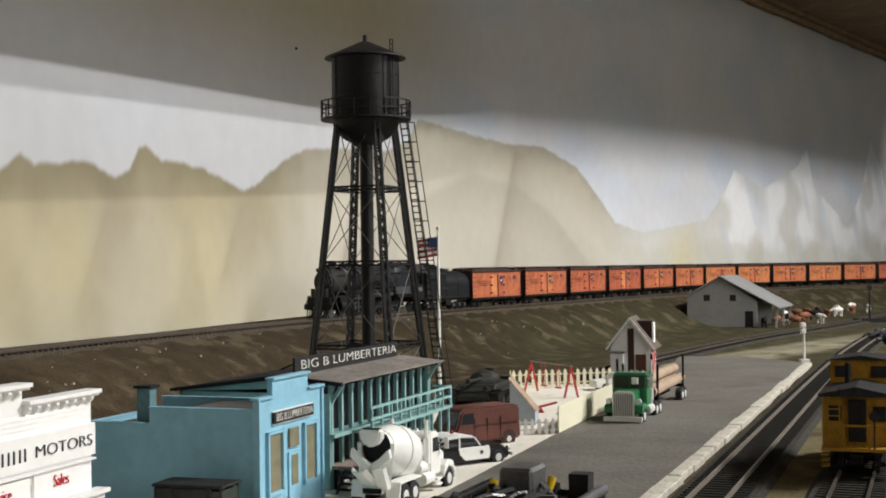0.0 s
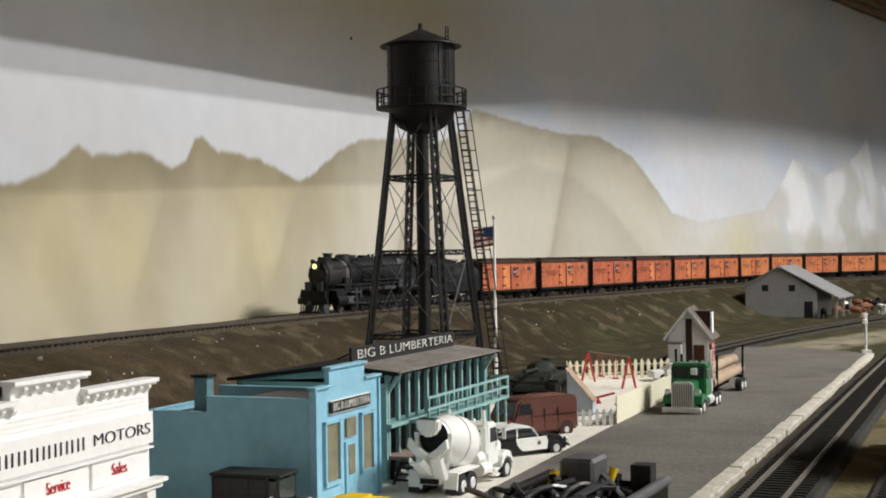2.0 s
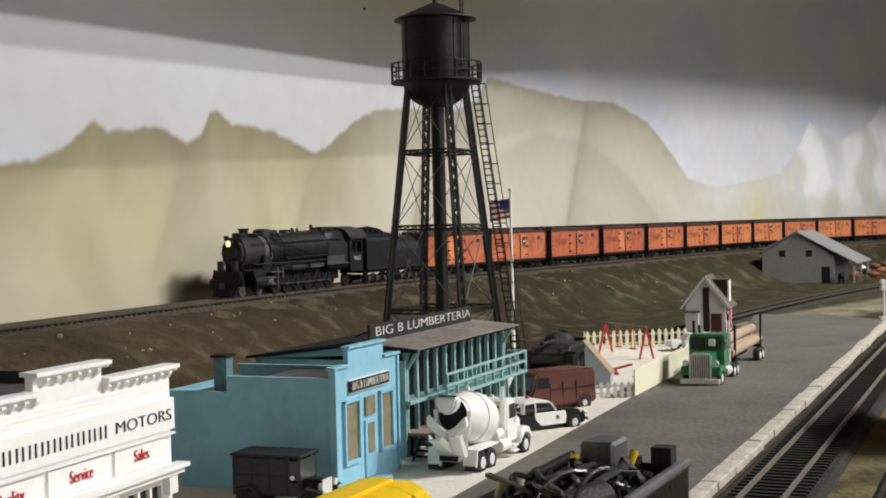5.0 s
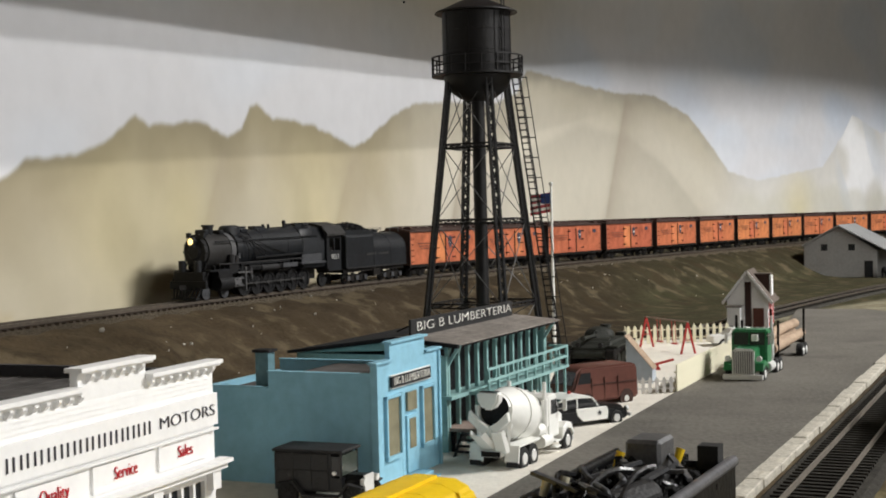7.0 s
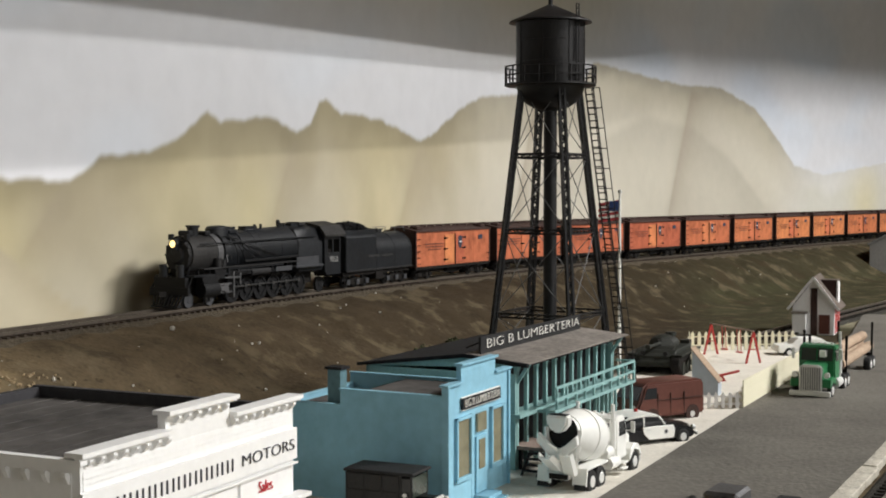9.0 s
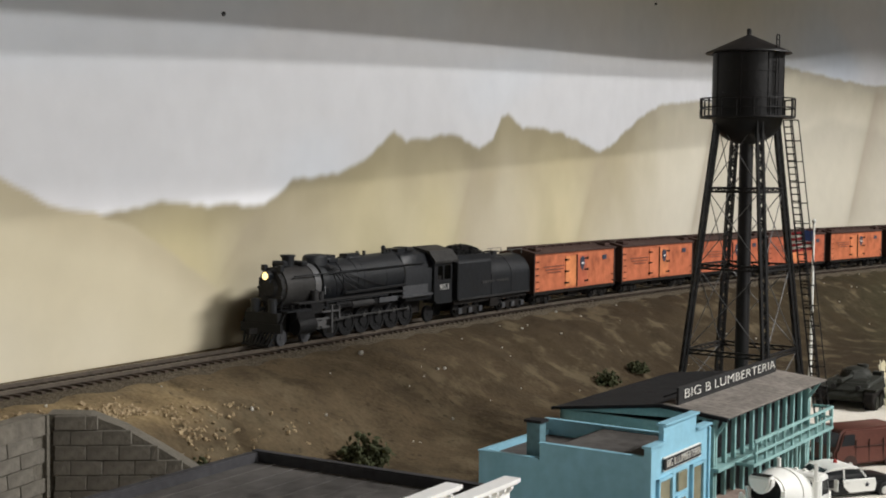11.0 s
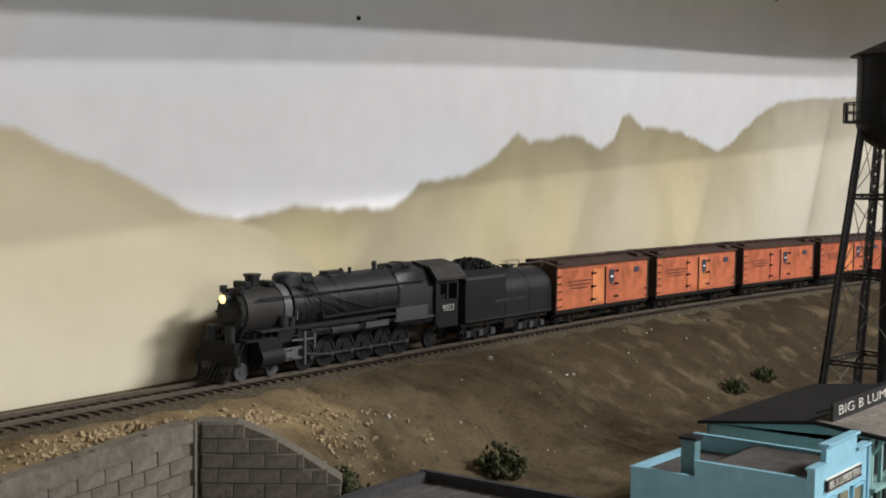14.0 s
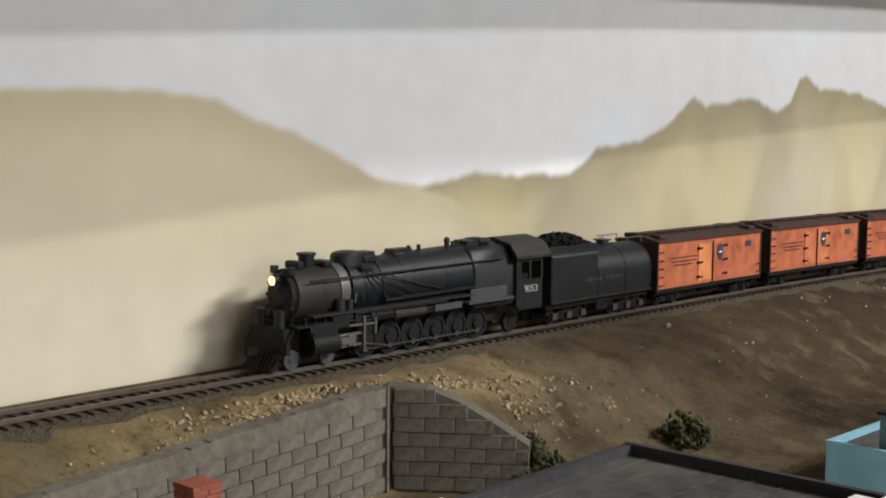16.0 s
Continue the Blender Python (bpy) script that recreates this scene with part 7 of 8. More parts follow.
def playground():
    s = thing("swing_set", "red metal A-frame swing set", "swing", heading(0.0865, 1.082, 153))
    for x in (-0.031, 0.031):
        bm = B()
        for y in (-0.008, 0.008):
            bar(bm, (x, y * 0.8, 0.0016), (x, 0, 0.0265), 0.0013)
        bar(bm, (x, -0.0036, 0.0125), (x, 0.0036, 0.0125), 0.0007)
        part("frame_leg", bm, M["red"], s)
    bm = B()
    bar(bm, (-0.032, 0, 0.0268), (0.032, 0, 0.0268), 0.0011)
    part("top_bar", bm, M["dockwood"], s, "thin pale top bar")
    for x in (-0.012, 0.010):
        bm = B()
        for k in (-0.0025, 0.0025):
            bar(bm, (x + k, 0, 0.0265), (x + k, 0.001, 0.0085), 0.0004)
        box(bm, x, 0.001, 0.0080, 0.0062, 0.003, 0.0009)
        part("seat", bm, M["red"], s)
    t = thing("seesaw", "small red seesaw on the playground", "seesaw", heading(0.068, 0.955, 75))
    bm = B()
    bar(bm, (-0.013, 0, 0.003), (0.013, 0, 0.0085), 0.0030, 0.0012)
    part("plank", bm, M["red"], t)
    bm = B()
    prism(bm, [(-0.003, 0.0014), (0.003, 0.0014), (0, 0.0065)], "y", -0.002, 0.002)
    part("stand", bm, M["red"], t)
    w = thing("ramp", "pale blue-grey ramp with cream plank top", "ramp", heading(0.0480, 0.893, 104))
    bm = B()
    prism(bm, [(-0.003, 0.0014), (-0.003, 0.0310), (0.014, 0.0110), (0.014, 0.0014)], "y", -0.0070, 0.0070)
    part("body", bm, M["rampgrey"], w, "pale blue-grey ramp side")
    bm = B()
    n = 12
    for i in range(n):
        x0, x1 = -0.0038 + 0.0188 * i / n, -0.0038 + 0.0188 * (i + 1) / n - 0.0003
        z = lambda x: 0.0310 - (x + 0.003) * 0.0200 / 0.017 + 0.0003
        prism(bm, [(x0, z(x0)), (x0, z(x0) + 0.0007), (x1, z(x1) + 0.0007), (x1, z(x1))], "y", -0.0078, 0.0078)
    part("plank", bm, M["log"], w, "bare wooden plank top")
    picket_fence("picket_fence", "low white picket fence beside the apron", (-0.003, 0.866), (0.044, 0.834), 0.0105, M["white"])
    picket_fence("picket_fence", "low white picket fence beside the apron", (0.044, 0.834), (0.070, 0.836), 0.0105, M["white"])
    picket_fence("board_fence", "cream board fence along the lot", (0.0715, 0.838), (0.142, 1.035), 0.0175, M["cream"], solid=True)
    picket_fence("picket_fence", "white picket fence behind the playground", (0.056, 1.130), (0.146, 1.150), 0.0165, M["cream"], gap=0.0056)
    picket_fence("picket_fence", "white picket fence behind the playground", (0.050, 0.985), (0.056, 1.130), 0.0165, M["cream"], gap=0.0056)
    c = thing("parked_car", "pale grey car behind the board fence", "car", heading(0.150, 1.120, 80))
    bm = B()
    car_body(bm, [(-0.026, 0.004), (-0.026, 0.0095), (-0.014, 0.0105), (-0.009, 0.0155), (0.010, 0.0155), (0.017, 0.0105), (0.026, 0.0095), (0.026, 0.004)], 0.0100, 0.0110, 0.15)
    soften(bm, 0.001, 2)
    part("body", bm, M["whitepl"], c, smooth=True)
    for sy in (-1, 1):
        for x in (-0.017, 0.017):
            road_wheel(c, x, sy * 0.009, 0.004)


def cottage():
    t = thing("cottage", "small white cottage with steep brown roof and red striped wall", "cottage", heading(0.186, 1.305, 15))
    # +x runs away, gables face -x and +x; the street side is -y
    bm = B()
    prism(bm, [(-0.0190, 0), (-0.0190, 0.0270), (0, 0.0520), (0.0190, 0.0270), (0.0190, 0)], "x", -0.022, 0.030)
    wall = part("wall", bm, M["white"], t)
    bm = B()
    for sy in (-1, 1):
        v = [(sy * 0.0225, 0.0238), (0, 0.0535), (0, 0.0552), (sy * 0.0245, 0.0240)]
        prism(bm, v, "x", -0.0255, 0.0330)
    part("roof", bm, M["brownroof"], t, "steep weathered brown roof")
    for sy in (-1, 1):
        bm = B()
        bar(bm, (-0.0257, sy * 0.0232, 0.0238), (-0.0257, 0, 0.0540), 0.0011, 0.0022)
        part("barge_board", bm, M["white"], t, "white barge board along the gable")
    bm = B()
    span(bm, -0.0226, -0.0219, -0.0035, 0.0025, 0.0, 0.0440)
    part("gable_panel", bm, M["oxide"], wall, "dark brown panel up the gable")
    bm = B()
    for i in range(7):
        span(bm, -0.018 + i * 0.0068, -0.0152 + i * 0.0068, -0.0193, -0.0189, 0.001, 0.0240)
    part("stripe", bm, M["red"], wall, "red stripes on the side wall")
    bm = B()
    span(bm, -0.0227, -0.0219, -0.0150, -0.0050, 0.001, 0.0190)
    part("door", bm, M["van"], wall, "dark red gable door")
    bm = B()
    span(bm, -0.0228, -0.0219, 0.0060, 0.0140, 0.001, 0.0120)
    part("window", bm, M["darkglass"], wall)
    bm = B()
    prism(bm, [(-0.0195, 0.0290), (-0.0040, 0.0500), (-0.0170, 0.0500)], "x", 0.000, 0.0130)
    dormer = part("dormer", bm, M["oxide"], t, "dark brown dormer on the roof")
    bm = B()
    span(bm, -0.0006, 0.0136, -0.0203, -0.0186, 0.0290, 0.0490)
    part("dormer_front", bm, M["white"], dormer)
    bm = B()
    span(bm, -0.0015, 0.0145, -0.0200, -0.0040, 0.0500, 0.0509)
    part("dormer_roof", bm, M["brownroof"], dormer)
    bm = B()
    span(bm, -0.0330, -0.0222, 0.0060, 0.0180, 0.0, 0.0205)
    part("porch", bm, M["white"], t)
    bm = B()
    span(bm, -0.0345, -0.0210, 0.0045, 0.0195, 0.0205, 0.0222)
    part("porch_roof", bm, M["roofgrey"], t)


def barn():
    t = thing("barn", "grey board saltbox barn with open lean-to and small dark windows", "barn", heading(0.470, 2.165, 24))
    bm = B()
    prism(bm, [(0.0620, 0), (0.0620, 0.0500), (0.0080, 0.0790), (-0.0500, 0.0420), (-0.0500, 0)], "x", -0.045, 0.085)
    wall = part("wall", bm, M["barn"], t)
    bm = B()
    prism(bm, [(0.0640, 0.0490), (0.0080, 0.0800), (-0.0850, 0.0300), (-0.0850, 0.0320), (0.0080, 0.0824), (0.0650, 0.0510)], "x", -0.0480, 0.0880)
    part("roof", bm, M["barnroof"], t, "grey roof reaching over the lean-to")
    for y in (0.030, -0.012):
        bm = B()
        span(bm, -0.0456, -0.0449, y - 0.005, y + 0.005, 0.042, 0.052)
        part("window", bm, M["darkglass"], wall)
    bm = B()
    span(bm, -0.0456, -0.0449, -0.0440, -0.0310, 0.0, 0.0260)
    part("door", bm, M["tar"], wall)
    for x in (-0.044, 0.02, 0.083):
        bm = B()
        bar(bm, (x, -0.0800, 0), (x, -0.0800, 0.0325), 0.0030)
        part("post", bm, M["barn"], t)
    bm = B()
    n = 20
    for i in range(n):
        y = -0.049 + i * 0.1105 / n
        top = 0.0790 - (y + 0.0055 - 0.008) * 0.5370 if y > 0.008 else 0.0790 - (0.008 - y) * 0.638
        span(bm, -0.0454, -0.0449, y, y + 0.1105 / n - 0.00025, 0.0005, top - 0.003)
    part("siding", bm, M["barn"], wall)


def cow(at, material, name="cow", label="brown model cow grazing beside the barn"):
    c = thing(name, label, "cow", at, "cattle beside the barn")
    bm = B()
    ball(bm, 0, 0, 0.0125, 0.0055, 1.9, 0.85, 0.95, seg=10)
    part("body", bm, material, c, smooth=True)
    bm = B()
    bar(bm, (0.0085, 0, 0.0150), (0.0125, 0, 0.0125), 0.0030)
    ball(bm, 0.0135, 0, 0.0118, 0.0022, 1.5, 0.9, 0.9, seg=8)
    part("head", bm, material, c)
    for x in (-0.0065, 0.0065):
        for y in (-0.0028, 0.0028):
            bm = B()
            rod(bm, (x, y, 0), (x, y, 0.011), 0.0009, 0.0013, seg=6)
            part("leg", bm, material, c)
    return c


def cattle():
    rnd = random.Random(4)
    first = [cow(Matrix.Translation((0, 0, -5)), M["cowbrown"]), cow(Matrix.Translation((0, 0, -5)), M["cowwhite"], label="white and grey model cow standing beside the barn"),
             cow(Matrix.Translation((0, 0, -5)), M["tar"], label="black model cow standing beside the barn")]
    spots = [(0.505, 2.090, 2), (0.540, 2.150, 0), (0.575, 2.215, 0), (0.600, 2.330, 1), (0.615, 2.260, 0), (0.640, 2.400, 0), (0.655, 2.340, 2), (0.670, 2.450, 0), (0.690, 2.390, 0), (0.705, 2.500, 2),
             (0.735, 2.470, 1), (0.760, 2.560, 1), (0.790, 2.560, 0), (0.815, 2.650, 1), (0.840, 2.620, 1), (0.560, 2.110, 0), (0.625, 2.205, 1)]
    used = set()
    for x, y, k in spots:
        m = Matrix.Translation((x, y, gh(x, y))) @ pose(0, 0, 0, 0, 0, rnd.uniform(0, 360))
        if k in used:
            copy_thing(first[k], m)
        else:
            first[k].matrix_basis = m
            used.add(k)


def gh(x, y):
    return float(ground_height(np.array([[x]]), np.array([[y]]))[0][0, 0])


def posts():
    s = thing("signal_post", "white dwarf signal post at the lot's corner", "signal", pose(0.374, 1.377, 0))
    bm = B()
    rod(bm, (0, 0, 0), (0, 0, 0.040), 0.0011, seg=8)
    part("mast", bm, M["whitepl"], s)
    bm = B()
    box(bm, 0, 0, 0.0025, 0.009, 0.009, 0.005)
    part("base", bm, M["whitepl"], s)
    for z in (0.0405, 0.0340):
        bm = B()
        box(bm, -0.001, 0, z, 0.0050, 0.0045, 0.0050)
        soften(bm, 0.0006)
        part("lamp_head", bm, M["whitepl"], s)
    s = thing("switch_stand", "dark switch stand beside the far track", "switch stand", pose(0.718, 2.233, 0))
    bm = B()
    rod(bm, (0, 0, 0), (0, 0, 0.058), 0.0016, seg=8)
    part("mast", bm, M["tar"], s)
    bm = B()
    box(bm, 0, 0, 0.003, 0.050, 0.020, 0.006)
    part("base", bm, M["tar"], s)
    bm = B()
    box(bm, 0, 0, 0.058, 0.007, 0.003, 0.009)
    part("target", bm, M["tar"], s)
    f = thing("flagpole", "white flagpole with striped flag behind the shed", "flagpole", pose(-0.0035, 0.961, 0.0))
    bm = B()
    rod(bm, (0, 0, 0), (0, 0, 0.1345), 0.0013, 0.0008, seg=8)
    pole = part("pole", bm, M["whitepl"], f)
    bm = B()
    ball(bm, 0, 0, 0.1355, 0.0016, seg=8)
    part("finial", bm, M["chrome"], pole)
    fl = part("flag", B(), M["flagred"], f, "red and white striped flag with blue corner")
    for i in range(7):
        bm = B()
        z = 0.1155 + i * 0.0020
        for j in range(6):
            x0, x1 = -0.0008 - j * 0.0024, -0.0008 - (j + 1) * 0.0024
            y0, y1 = 0.0010 * math.sin(j * 1.1), 0.0010 * math.sin((j + 1) * 1.1)
            v = [bm.verts.new(p) for p in ((x0, y0, z - j * 0.0004), (x1, y1, z - (j + 1) * 0.0004), (x1, y1, z + 0.0020 - (j + 1) * 0.0004), (x0, y0, z + 0.0020 - j * 0.0004))]
            bm.faces.new(v)
            w = [bm.verts.new(u.co + Vector((0, 0.0003, 0))) for u in v]
            bm.faces.new(w[::-1])
        part("stripe", bm, M["flagred"] if i % 2 == 0 else M["signwhite"], fl)
    bm = B()
    box(bm, -0.0042, -0.0002, 0.1252, 0.0066, 0.0022, 0.0072)
    part("canton", bm, M["flagblue"], fl)


def caboose():
    t = thing("caboose", "weathered yellow caboose with dark windows and cupola", "caboose", heading(0.2205, 0.700, 20.5))
    L, W = 0.098, 0.033
    bm = B()
    span(bm, -L / 2, L / 2, -W / 2, W / 2, 0.0135, 0.0390)
    body = part("body", bm, M["caboose"], t)
    bm = B()
    prism(bm, [(-W / 2 - 0.0015, 0.0390), (-W / 2 - 0.0015, 0.0402), (0, 0.0440), (W / 2 + 0.0015, 0.0402), (W / 2 + 0.0015, 0.0390)], "x", -L / 2 - 0.010, L / 2 + 0.010)
    part("roof", bm, M["grimy"], t, "grey weathered roof")
    bm = B()
    span(bm, -0.010, 0.020, -W / 2 + 0.001, W / 2 - 0.001, 0.0400, 0.0535)
    cup = part("cupola", bm, M["caboose"], t)
    bm = B()
    prism(bm, [(-W / 2 - 0.0005, 0.0535), (0, 0.0560), (W / 2 + 0.0005, 0.0535)], "x", -0.012, 0.022)
    part("cupola_roof", bm, M["grimy"], cup)
    bm = B()
    for y in (-0.009, 0.009):
        box(bm, -0.0102, y, 0.0475, 0.0006, 0.0080, 0.0060)
    for x in (-0.002, 0.012):
        for sy in (-1, 1):
            box(bm, x, sy * (W / 2 - 0.0008), 0.0475, 0.0080, 0.0008, 0.0060)
    part("cupola_window", bm, M["darkglass"], cup)
    for sy in (-1, 1):
        for x in (-0.034, -0.016, 0.016, 0.036):
            bm = B()
            box(bm, x, sy * (W / 2 + 0.0001), 0.0300, 0.0070, 0.0008, 0.0080)
            part("window", bm, M["darkglass"], body)
    bm = B()
    box(bm, -L / 2 - 0.0002, 0.0, 0.0265, 0.0008, 0.0085, 0.0210)
    part("end_door", bm, M["grimy"], body)
    for y in (-0.0105, 0.0105):
        bm = B()
        box(bm, -L / 2 - 0.0002, y, 0.0300, 0.0008, 0.0062, 0.0075)
        part("window", bm, M["darkglass"], body)
    bm = B()
    for sx in (-1, 1):
        span(bm, sx * (L / 2), sx * (L / 2 + 0.010), -W / 2, W / 2, 0.0125, 0.0140)
    plat = part("platform", bm, M["caboose"], t)
    bm = B()
    for sx in (-1, 1):
        x = sx * (L / 2 + 0.0092)
        for y in (-0.0155, -0.006, 0.006, 0.0155):
            bar(bm, (x, y, 0.014), (x, y, 0.0395 if abs(y) > 0.01 else 0.0250), 0.0010)
        bar(bm, (x, -0.0155, 0.0250), (x, 0.0155, 0.0250), 0.0010)
    part("railing", bm, M["caboose"], plat)
    for sx in (-1, 1):
        for sy in (-1, 1):
            bm = B()
            for i in range(3):
                box(bm, sx * (L / 2 + 0.005), sy * 0.0150, 0.0105 - i * 0.0028, 0.0085, 0.0035, 0.0008)
            part("step", bm, M["caboose"], plat)
    bm = B()
    span(bm, -L / 2, L / 2, -0.006, 0.006, 0.0085, 0.0135)
    part("underframe", bm, M["under"], t)
    bm = B()
    span(bm, -L / 2 - 0.0135, -L / 2 - 0.0085, -0.0028, 0.0028, 0.0072, 0.0108)
    part("coupler", bm, M["under"], t)
    bm = B()
    for y in (-0.0028, 0.0028):
        bar(bm, (-L / 2 - 0.0096, 0.0105 + y, 0.0140), (-L / 2 - 0.0096, 0.0105 + y, 0.0440), 0.0007)
    for i in range(8):
        bar(bm, (-L / 2 - 0.0096, 0.0077, 0.0165 + i * 0.0033), (-L / 2 - 0.0096, 0.0133, 0.0165 + i * 0.0033), 0.0006)
    part("end_ladder", bm, M["caboose"], t)
    bm = B()
    rod(bm, (-L / 2 - 0.0098, -0.0085, 0.0140), (-L / 2 - 0.0098, -0.0085, 0.0310), 0.0005, seg=6)
    rod(bm, (-L / 2 - 0.0102, -0.0085, 0.0300), (-L / 2 - 0.0096, -0.0085, 0.0300), 0.0026, seg=14)
    part("brake_wheel", bm, M["grimy"], t)
    bm = B()
    rod(bm, (-0.022, 0.006, 0.0420), (-0.022, 0.006, 0.0530), 0.0014, seg=10)
    part("stove_pipe", bm, M["tar"], t)
    for x in (-0.032, 0.032):
        bogie(t, x, 0.0170)
    t.matrix_basis = t.matrix_basis @ pose(0, 0, 0.0038)


def gondola():
    t = thing("open_wagon", "black open wagon heaped with dark scrap and pipes", "wagon", heading(0.0074, 0.349, 22))
    L, W, h = 0.125, 0.037, 0.0400
    bm = B()
    for sy in (-1, 1):
        span(bm, -L / 2, L / 2, sy * (W / 2 - 0.0012), sy * W / 2, 0.0120, h)
    for sx in (-1, 1):
        span(bm, sx * (L / 2 - 0.0012), sx * L / 2, -W / 2, W / 2, 0.0120, h - 0.0006)
    span(bm, -L / 2, L / 2, -W / 2, W / 2, 0.0105, 0.0120)
    part("body", bm, M["black"], t, "glossy black wagon sides")
    for sy in (-1, 1):
        bm = B()
        rod(bm, (-L / 2, sy * (W / 2 - 0.0006), h), (L / 2, sy * (W / 2 - 0.0006), h), 0.0017, seg=12)
        # one rim is lighter grey: its gloss highlight put into the colour
        part("rim", bm, M["sheen"] if sy < 0 else M["black"], t, "rounded rim in lighter grey for its glossy highlight" if sy < 0 else "", True)
    rnd = random.Random(77)
    for i in range(12):
        bm = B()
        x, y = rnd.uniform(-0.045, 0.036), rnd.uniform(-0.013, 0.013)
        a, l = rnd.uniform(-0.5, 0.5) + (1.57 if i % 4 == 0 else 0), rnd.uniform(0.010, 0.030)
        d = Vector((math.cos(a), math.sin(a), rnd.uniform(-0.15, 0.15))) * l / 2
        c = Vector((x, y, 0.0425 + rnd.uniform(0, 0.003)))
        bar(bm, c - d, c + d, rnd.uniform(0.0010, 0.0020), 0.0010)
        part("scrap_bar", bm, M["sheen"] if i % 3 == 0 else M["silver"], t)
    rnd = random.Random(12)
    bm = B()
    for i in range(220):
        a, b = rnd.uniform(-1, 1), rnd.uniform(-1, 1)
        z = 0.0365 + 0.006 * (1 - a * a) * (1 - b * b)
        m = Matrix.Translation((a * L * 0.46, b * W * 0.42, z)) @ Euler((rnd.random() * 6, rnd.random() * 6, rnd.random() * 6)).to_matrix().to_4x4()
        if i % 3 == 0:
            box(bm, 0, 0, 0, rnd.uniform(.004, .012), rnd.uniform(.0012, .003), rnd.uniform(.001, .002), m)
        else:
            bmesh.ops.create_icosphere(bm, subdivisions=1, radius=rnd.uniform(.0015, .0032), matrix=m)
    tagged(part("scrap", bm, M["coal"], t, "dark jumbled scrap load"), kind="stuff")
    bm = B()
    span(bm, -L / 2 + 0.004, L / 2 - 0.004, -W / 2 + 0.003, W / 2 - 0.003, 0.030, 0.0362)
    part("load_bed", bm, M["coal"], t)
    bm = B()
    box(bm, 0.046, 0.002, 0.0425, 0.014, 0.0105, 0.0125)
    soften(bm, 0.001)
    part("crate", bm, M["steel"], t, "grey boxy machine on the load")
    for x, y in ((0.036, 0.0090), (0.046, -0.0055), (-0.004, 0.0150), (-0.002, 0.0110)):
        bm = B()
        rod(bm, (x, y, 0.0405), (x + 0.0016, y - 0.0012, 0.0455), 0.0010, 0.0013, seg=10)
        part("clip", bm, M["cream"] if x < 0 else M["yellow"], t, "small yellow clip")
    rnd = random.Random(31)
    for i in range(9):
        bm = B()
        x0, y0, x1, y1 = rnd.uniform(-0.03, 0.03), rnd.uniform(-0.014, 0.014), rnd.uniform(-0.02, 0.05), rnd.uniform(-0.014, 0.014)
        pts = [Vector((x0 + (x1 - x0) * k / 10 + 0.004 * math.sin(k * 0.9 + i), y0 + (y1 - y0) * k / 10 + 0.003 * math.cos(k * 0.7 + i), 0.0395 + 0.0065 * math.sin(math.pi * k / 10))) for k in range(11)]
        tube(bm, pts, 0.0009)
        part("cable", bm, M["black"] if i % 3 else M["silver"], t)
    bm = B()
    rod(bm, (-0.012, -0.006, 0.0400), (0.004, -0.011, 0.0410), 0.0046, seg=16)
    box(bm, 0.022, -0.004, 0.0405, 0.016, 0.012, 0.005)
    part("machine_part", bm, M["grimy"], t)
    bm = B()
    box(bm, 0.054, -0.0135, 0.0425, 0.006, 0.006, 0.007)
    part("block", bm, M["tyre"], t)
    bm = B()
    span(bm, -L / 2, L / 2, -0.006, 0.006, 0.0080, 0.0105)
    part("underframe", bm, M["under"], t)
    for x in (-0.044, 0.044):
        bogie(t, x, 0.0195)
    t.matrix_basis = t.matrix_basis @ pose(0, 0, 0.0022)


def scrap_heap():
    t = thing("scrap_heap", "low dark heap of bluish grey scrap beside the far track", "scrap", pose(0.605, 1.700, 0.0))
    rnd = random.Random(19)
    bm = B()
    for i in range(260):
        a, b = rnd.uniform(-1, 1), rnd.uniform(-1, 1)
        z = 0.003 + 0.018 * max(0.0, 1 - a * a) * max(0.0, 1 - b * b) * rnd.random()
        m = pose(a * 0.040, b * 0.085, z, 0, 0, -28) @ Euler((rnd.uniform(-.6, .6), rnd.uniform(-.6, .6), rnd.random() * 6)).to_matrix().to_4x4()
        box(bm, 0, 0, 0, rnd.uniform(.006, .026), rnd.uniform(.003, .010), rnd.uniform(.001, .005), m)
    tagged(part("scrap", bm, M["silver"], t), kind="stuff")
    for i in range(9):
        bm = B()
        box(bm, 0, 0, 0, rnd.uniform(.012, .026), 0.006, 0.0015)
        part("plate", bm, M["rampgrey"] if i % 2 else M["steel"], t, at=pose(rnd.uniform(-.03, .03), rnd.uniform(-.06, .06), 0.018 + rnd.uniform(0, .004), rnd.uniform(-20, 20), rnd.uniform(-15, 15), rnd.uniform(0, 180)))


